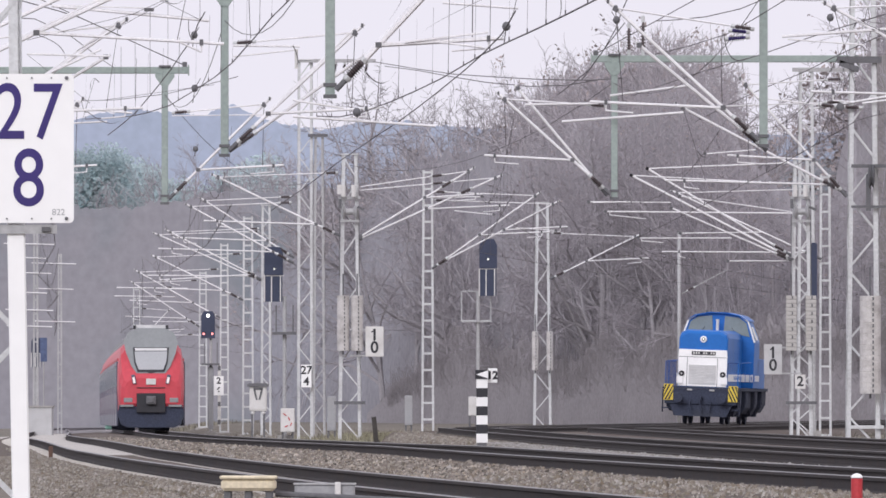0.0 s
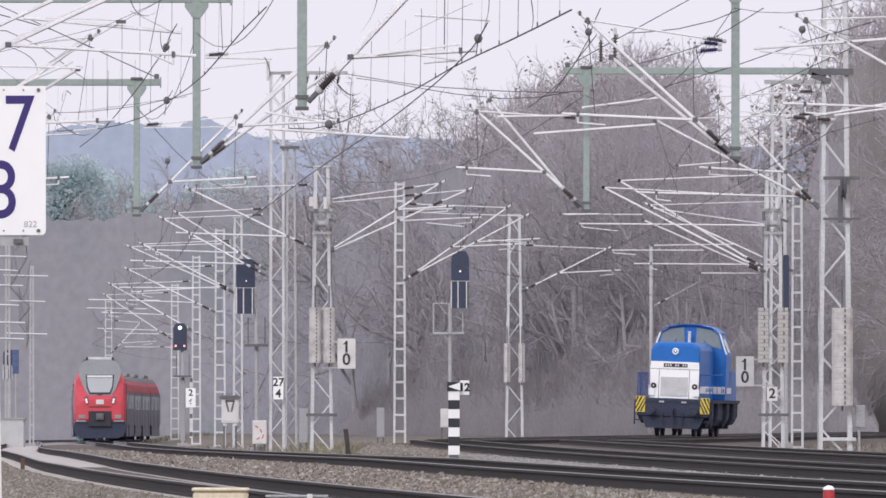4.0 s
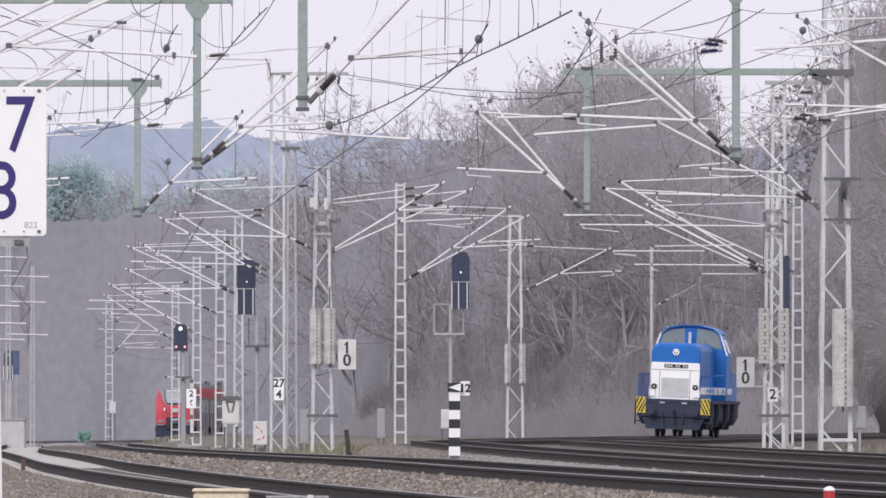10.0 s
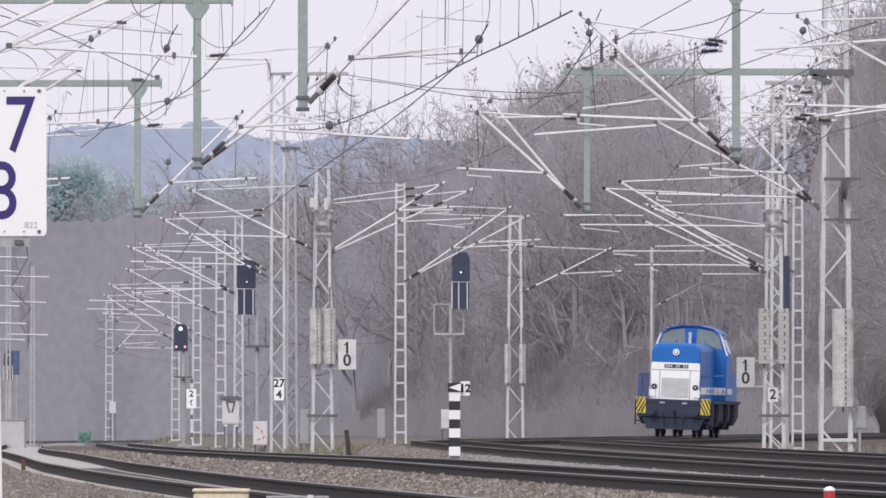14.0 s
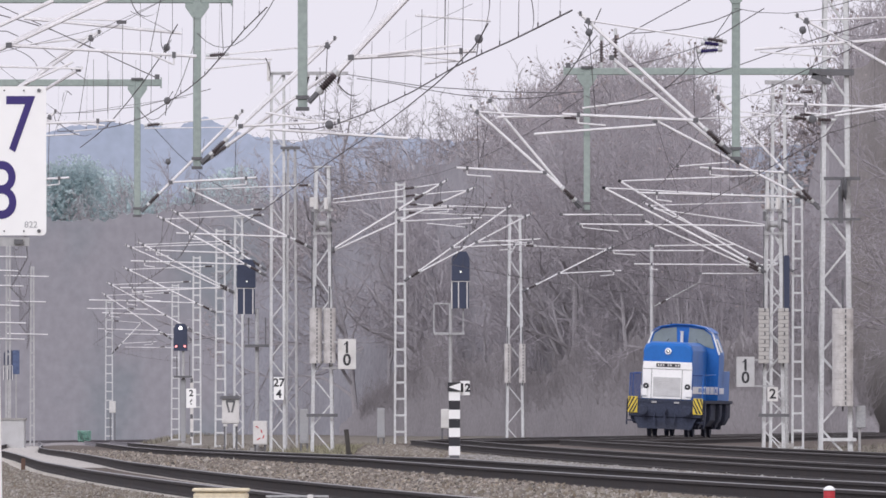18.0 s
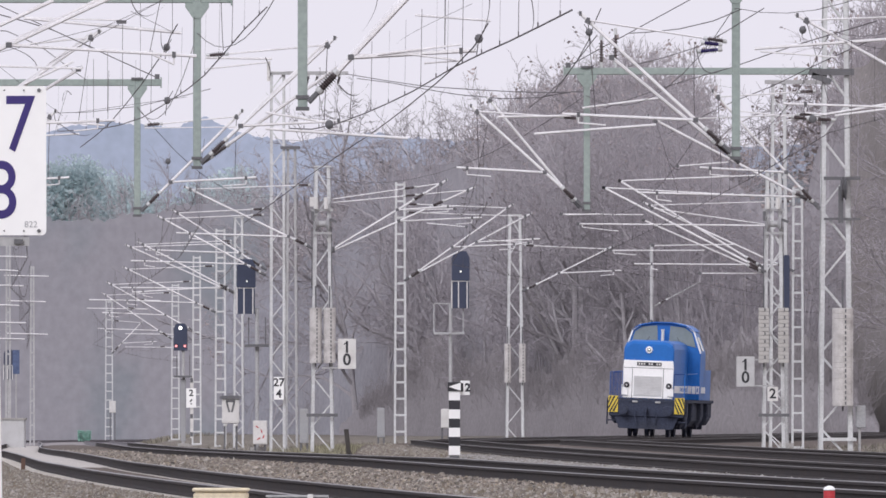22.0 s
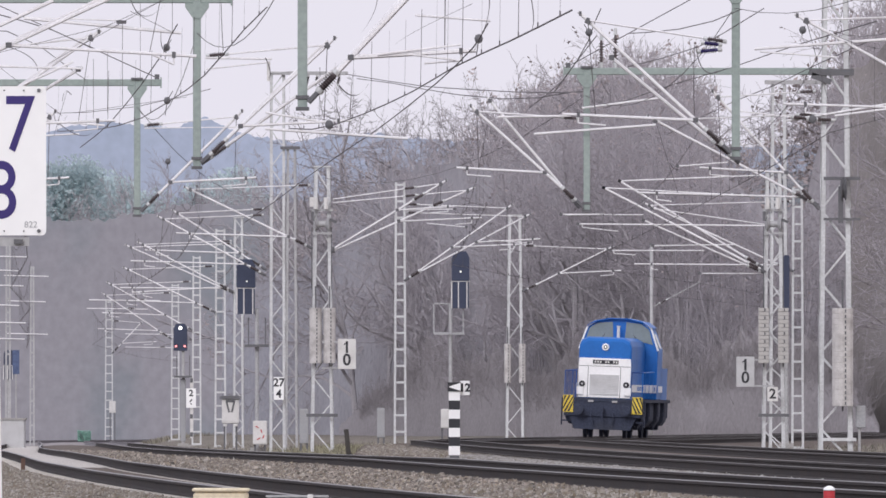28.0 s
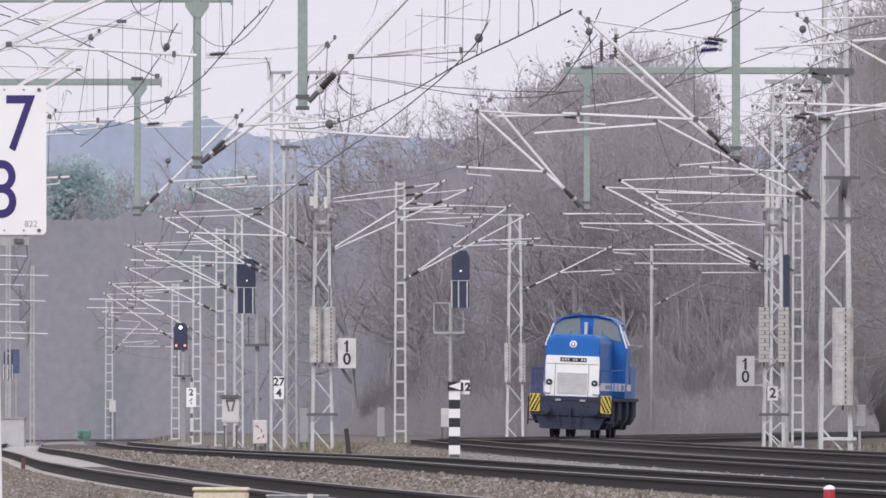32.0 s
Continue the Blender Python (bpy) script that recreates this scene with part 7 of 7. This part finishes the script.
def pine(seed, h, wide):
    """A Scots pine: bare trunk and a crown of several clumps of needles."""
    rnd = random.Random(seed)
    tr, cr = Geo(), Geo()
    tr.tube((0, 0, -0.5), (0, 0, h * 0.95), 0.26, 7, 0.06)
    lobes = []
    for i in range(14):
        z = h * rnd.uniform(0.38, 0.93)
        r = wide * rnd.uniform(0.1, 0.75) * (1.5 - z / h)
        a = rnd.uniform(0, 6.283)
        lobes.append((Vector((r * math.cos(a), r * math.sin(a), z)), rnd.uniform(1.5, 2.4)))
        tr.tube((0, 0, z - 1.2), lobes[-1][0], 0.09, 4, 0.03)
    # each clump is a cloud of small needle tufts
    for i in range(11000):
        c0, rr = lobes[i % 14]
        d = Vector((rnd.gauss(0, 1), rnd.gauss(0, 1), rnd.gauss(0, 0.8))).normalized()
        c = c0 + d * rr * rnd.uniform(0.1, 1.15) ** 0.6
        s = rnd.uniform(0.11, 0.25)
        u = Vector((rnd.gauss(0, 1), rnd.gauss(0, 1), rnd.gauss(0, 1))).normalized()
        w = u.orthogonal().normalized()
        cr.add([c + u * s, c + w * s * 0.7, c - u * s, c - w * s * 0.7], [(0, 1, 2, 3)])
    return tr, cr


def build_pines():
    rnd = random.Random(3)
    kinds = []
    for i in range(3):
        t = thing("pine_tree", 0, 0, 0, "pine above the far wood, its green paled for haze", "tree", "far pines")
        tr, cr = pine(i + 2, 24, 4.4)
        part("trunk", tr, BARK, t)
        part("crown", cr, NEEDLE, t, "clumpy green crown paled for haze", smooth=True)
        kinds.append(t)
    spots = [(130, 272), (158, 268), (105, 298), (190, 300), (225, 305), (252, 318), (80, 330), (145, 300), (172, 290), (118, 320), (205, 330), (60, 350), (240, 352), (275, 362), (310, 358), (340, 366), (20, 340), (-20, 300), (565, 352), (590, 345), (610, 356), (410, 352), (398, 284), (420, 300), (382, 308), (440, 318)]
    for i, (px0, top) in enumerate(spots):
        y = 1640 + rnd.uniform(-40, 60)
        x = (px0 - 784) * y / 23700
        z = -3.0
        hh = 0.7 + (738 - top) * y / 23700 - z
        m = pose(x, y, z, 0, 0, rnd.uniform(0, 360))
        ob = kinds[i] if i < 3 else copy_thing(kinds[i % 3], m)
        ob.matrix_basis = m
        s = hh / 24
        ob.scale = (s * rnd.uniform(0.8, 1.1), s * rnd.uniform(0.8, 1.1), s)


build_pines()


def build_far_trees():
    """Single trees that break the top of the far wood."""
    rnd = random.Random(21)
    src = [o for o in scene.objects if o.name.startswith("bare_tree") and o.parent is None][:6]
    for i in range(50):
        y = rnd.uniform(1560, 1600)
        p = rnd.uniform(370, 720) if i < 26 else rnd.uniform(60, 400)
        ob = leafless(src[i % 6], pose((p - 784) * y / 23700, y, -2.5, 0, 0, rnd.uniform(0, 360)))
        s = (0.7 + (738 - rnd.uniform(335, 385) + (0 if i < 26 else 14)) * y / 23700 + 2.5) / 21
        ob.scale = (s, s, s)


build_far_trees()


# ---- sleepers, stones, grass ----
def build_sleepers():
    def block(name, material, ends):
        return Geo().prism([(-1.3, -0.3), (1.3, -0.3), (1.3, -0.17), (1.24, ends), (0.5, ends), (0.4, ends - 0.02), (-0.4, ends - 0.02), (-0.5, ends), (-1.24, ends), (-1.3, -0.17)], -0.12, 0.12).mesh(name, material)

    for path, t, me in ((track_a, TRACKS[0], block("sleeper", SLEEPER_CONC, -0.162)), (track_b, TRACKS[1], block("sleeper", SLEEPER, -0.158)), (track_d, TRACKS[2], block("sleeper", SLEEPER, -0.158))):
        y = 104.0
        far = Geo()
        n = 0
        while y < 470:
            rz = -math.atan(path(y + 0.5) - path(y - 0.5))
            m = Matrix.Translation((path(y), y, level(path(y), y))) @ Matrix.Rotation(rz, 4, "Z")
            if n < 290:
                ob = new("sleeper", me)
                ob.parent = t
                ob.matrix_basis = m
            else:
                far.add([m @ v.co for v in me.vertices], [tuple(p.vertices) for p in me.polygons])
            n += 1
            y += 0.63
        tagged(part("far_sleepers", far, me.materials[0], t), kind="stuff")


def build_stones():
    """Loose ballast stones lying on the beds and shoulders."""
    rs = np.random.RandomState(4)
    # a wedge-shaped piece of crushed stone
    base = np.array([(1, 0.15, -0.6), (-0.1, 1, -0.6), (-1, -0.1, -0.6), (0.1, -1, -0.6), (0.45, 0.25, 0.8), (-0.4, -0.2, 0.65)], float)
    faces = np.array([(0, 1, 4), (1, 5, 4), (1, 2, 5), (2, 3, 5), (3, 4, 5), (3, 0, 4)])

    def scatter(path, o0, o1, y0, y1, per, surf, name, label, big=1.0, material=STONE):
        n = int((y1 - y0) * (o1 - o0) * per)
        y = rs.uniform(y0, y1, n)
        o = rs.uniform(o0, o1, n)
        keep = np.abs(np.abs(o) - 0.7525) > 0.11
        y, o = y[keep], o[keep]
        n = len(y)
        ys = np.arange(y0 - 1, y1 + 2, 1.0)
        px = np.interp(y, ys, [path(q) for q in ys])
        lv = np.interp(y, ys, [level(path(q), q) for q in ys])
        z = lv + np.interp(o, [p[0] for p in surf], [p[1] for p in surf])
        r = rs.uniform(0.012, 0.028, n) * big * np.where(rs.uniform(0, 1, n) < 0.06, 1.6, 1.0)
        v = base[None] * (r[:, None] * rs.uniform(0.6, 1.25, (n, 3)) * np.array([1, 1, 1.0]))[:, None, :]
        v += rs.normal(0, 0.16, v.shape) * r[:, None, None]
        ang = rs.uniform(0, 6.28, n)
        c, s = np.cos(ang), np.sin(ang)
        vx = v[:, :, 0] * c[:, None] - v[:, :, 1] * s[:, None] + (px + o)[:, None]
        vy = v[:, :, 0] * s[:, None] + v[:, :, 1] * c[:, None] + y[:, None]
        vz = v[:, :, 2] + (z + r * 0.15)[:, None]
        pts = np.stack([vx, vy, vz], -1).reshape(-1, 3)
        f = (faces[None] + (np.arange(n) * 6)[:, None, None]).reshape(-1, 3)
        me = bpy.data.meshes.new(name)
        me.vertices.add(len(pts))
        me.vertices.foreach_set("co", pts.ravel())
        me.loops.add(f.size)
        me.loops.foreach_set("vertex_index", f.ravel())
        me.polygons.add(len(f))
        me.polygons.foreach_set("loop_start", np.arange(0, f.size, 3))
        me.polygons.foreach_set("loop_total", np.full(len(f), 3))
        me.update(calc_edges=True)
        me.materials.append(material)
        ob = new(name, me)
        tagged(ob, label, "ballast", kind="stuff")

    sa, sb, sc = [(o, h) for o, h in BED], [(o, h) for o, h in BED_B], [(o, h) for o, h in BED_C]
    scatter(track_a, -3.6, -1.3, 100, 260, 260, [(-3.6, -0.62)] + sa, "ballast_stones", "loose brown and grey stones beside the rail")
    scatter(track_a, -1.6, -1.18, 100, 300, 260, [(-1.6, -0.17), (-1.18, -0.15)], "ballast_stones", "stones covering the sleeper ends")
    scatter(track_a, 0.85, 2.5, 108, 230, 240, sa, "ballast_stones", "loose brown and grey stones between two tracks", 1.15, STONE_WARM)
    scatter(track_a, 0.85, 2.5, 230, 420, 55, sa, "ballast_stones", "loose brown and grey stones between two tracks", 1.5, STONE_WARM)
    scatter(track_b, -3.0, -0.85, 108, 150, 60, sb, "ballast_stones", "scattered stones on rust-brown soil", 1.15, STONE)
    scatter(track_b, -3.0, -0.85, 150, 240, 190, sb, "ballast_stones", "loose brown and grey stones between two tracks", 1.2, STONE_WARM)
    scatter(track_b, -2.8, -0.85, 240, 420, 45, sb, "ballast_stones", "loose brown and grey stones between two tracks", 1.5, STONE_WARM)
    scatter(track_b, 0.85, 2.8, 110, 330, 95, sb, "ballast_stones", "loose pale stones beside the second track", 1.0, STONE_PALE)
    scatter(track_d, -2.6, -0.85, 140, 290, 85, sc, "ballast_stones", "loose pale stones beside the branch track", 1.0, STONE_PALE)
    scatter(track_d, -2.6, -0.85, 290, 400, 50, sc, "ballast_stones", "loose brown stones beside the branch track", 1.2)
    scatter(track_d, 0.85, 2.6, 140, 400, 14, sc, "ballast_stones", "loose pale stones beside the branch track", 1.2)


def build_grass():
    rnd = random.Random(8)
    g = Geo()
    for i in range(3600):
        y = rnd.uniform(300, 600)
        x = rnd.uniform(-0.034, 0.034) * y
        if abs(x - track_b(y)) < 3 or abs(x - track_a(y)) < 3 or abs(x - track_d(y)) < 2.4 or abs(x - track_e(y)) < 2.4 or y > 440 and abs(x - track_c(y)) < 2.4:
            continue
        if x < track_a(y) or noise.noise((x * 0.25, y * 0.05, 2)) < -0.05:
            continue
        z = gz(x, y)
        for j in range(5):
            h = rnd.uniform(0.05, 0.24)
            a, b = rnd.gauss(0, 0.18), rnd.gauss(0, 0.18)
            dx = rnd.uniform(0.012, 0.03)
            g.add([(x + a - dx, y + b, z - 0.05), (x + a + dx, y + b + 0.02, z - 0.05), (x + a * 1.8 + rnd.gauss(0, 0.08), y + b * 1.5, z + h)], [(0, 1, 2)])
    for i in range(5200):
        # taller weeds along the far bend, added to veil the rails as haze does
        y = rnd.uniform(820, 1160)
        x = track_b(y) + rnd.uniform(2.4, 5.0)
        z = gz(x, y)
        h = rnd.uniform(0.15, 0.42)
        dx = rnd.uniform(0.03, 0.07)
        g.add([(x - dx, y, z - 0.05), (x + dx, y + 0.02, z - 0.05), (x + rnd.gauss(0, 0.12), y, z + h)], [(0, 1, 2)])
    ob = part("dry_grass", g, GRASS, None, "dry pale winter grass between the tracks")
    tagged(ob, category="grass", kind="stuff")


def grass_patch():
    """Greener tufts at the feet of the branch masts."""
    rnd = random.Random(33)
    green = mat("winter_green_grass", (0.25, 0.24, 0.17), 0.9, 0, 0.2, 0.6, (0.3, 0.27, 0.2), 0.5, island=True)
    g = Geo()
    for i in range(2600):
        y = rnd.uniform(400, 500)
        x = rnd.gauss(-0.0062, 0.0024) * y
        if not free_of_tracks(x, y, 2.0) or noise.noise((x * 0.6, y * 0.06, 7)) < -0.15:
            continue
        z = gz(x, y)
        for j in range(4):
            h = rnd.uniform(0.06, 0.3)
            a, b = rnd.gauss(0, 0.14), rnd.gauss(0, 0.14)
            dx = rnd.uniform(0.01, 0.025)
            g.add([(x + a - dx, y + b, z - 0.05), (x + a + dx, y + b + 0.02, z - 0.05), (x + a * 1.7 + rnd.gauss(0, 0.07), y + b * 1.5, z + h)], [(0, 1, 2)])
    tagged(part("green_grass", g, green, None, "yellow-green grass tufts below the masts"), category="grass", kind="stuff")


grass_patch()


def gravel_heap():
    """A small heap of pale stones by the rail."""
    rnd = random.Random(19)
    x0, y0 = 5.0, 201.5
    g = Geo()
    base = level(x0, y0) - 0.24
    for i in range(420):
        a, b = rnd.gauss(0, 0.19), rnd.gauss(0, 0.3)
        h = 0.16 * math.exp(-(a / 0.3) ** 2 - (b / 0.4) ** 2) * rnd.uniform(0.55, 1.0)
        s = rnd.uniform(0.016, 0.034)
        g.box((x0 + a, y0 + b, base + h), (s * 2, s * 2, s * 1.5), (rnd.uniform(0, 60), rnd.uniform(0, 60), rnd.uniform(0, 90)))
    tagged(part("gravel_heap", g, STONE_PALE, None, "small heap of pale stones beside the rail"), category="gravel", kind="stuff")


build_grass()
gravel_heap()
build_stones()
build_sleepers()


# ---- what moves ----
def heading(path, y, length):
    """Turn about z of a vehicle whose nose is at y and whose tail is length farther along the track."""
    return -math.degrees(math.atan2(path(y + length) - path(y), length))


def motions():
    rows = []
    for t, y in ((0.0, 537.3), (14.4, 537.3), (15.4, 536.8), (16.5, 535.5), (17.0, 534.6), (18.0, 533.1), (19.0, 531.0), (20.0, 528.7), (21.0,
                 526.5), (22.0, 523.3), (23.0, 520.1), (24.0, 516.9), (25.0, 513.5), (25.5, 511.9), (27.5, 504.0), (28.0, 502.1), (29.0, 498.4),
                 (30.0, 494.8), (31.0, 491.1), (32.0, 487.4)):
        # it leans into the curve
        rows.append((t, pose(track_d(y) - 0.18, y, level(track_d(y), y), 0, 2.2, heading(track_d, y, 12) - max(-0.2, 1.2 - (537 - y) * 0.03))))
    walk(LOCO, rows)
    for car, back in CARS:
        rows = []
        for i in range(33):
            y = 578 + 38.0 * i + back
            ln = 18.0 if back == 0 else 15.5
            rows.append((i, pose(track_b(y), y, level(track_b(y), y), 0, 0, heading(track_b, y, ln))))
        walk(car, rows)


motions()
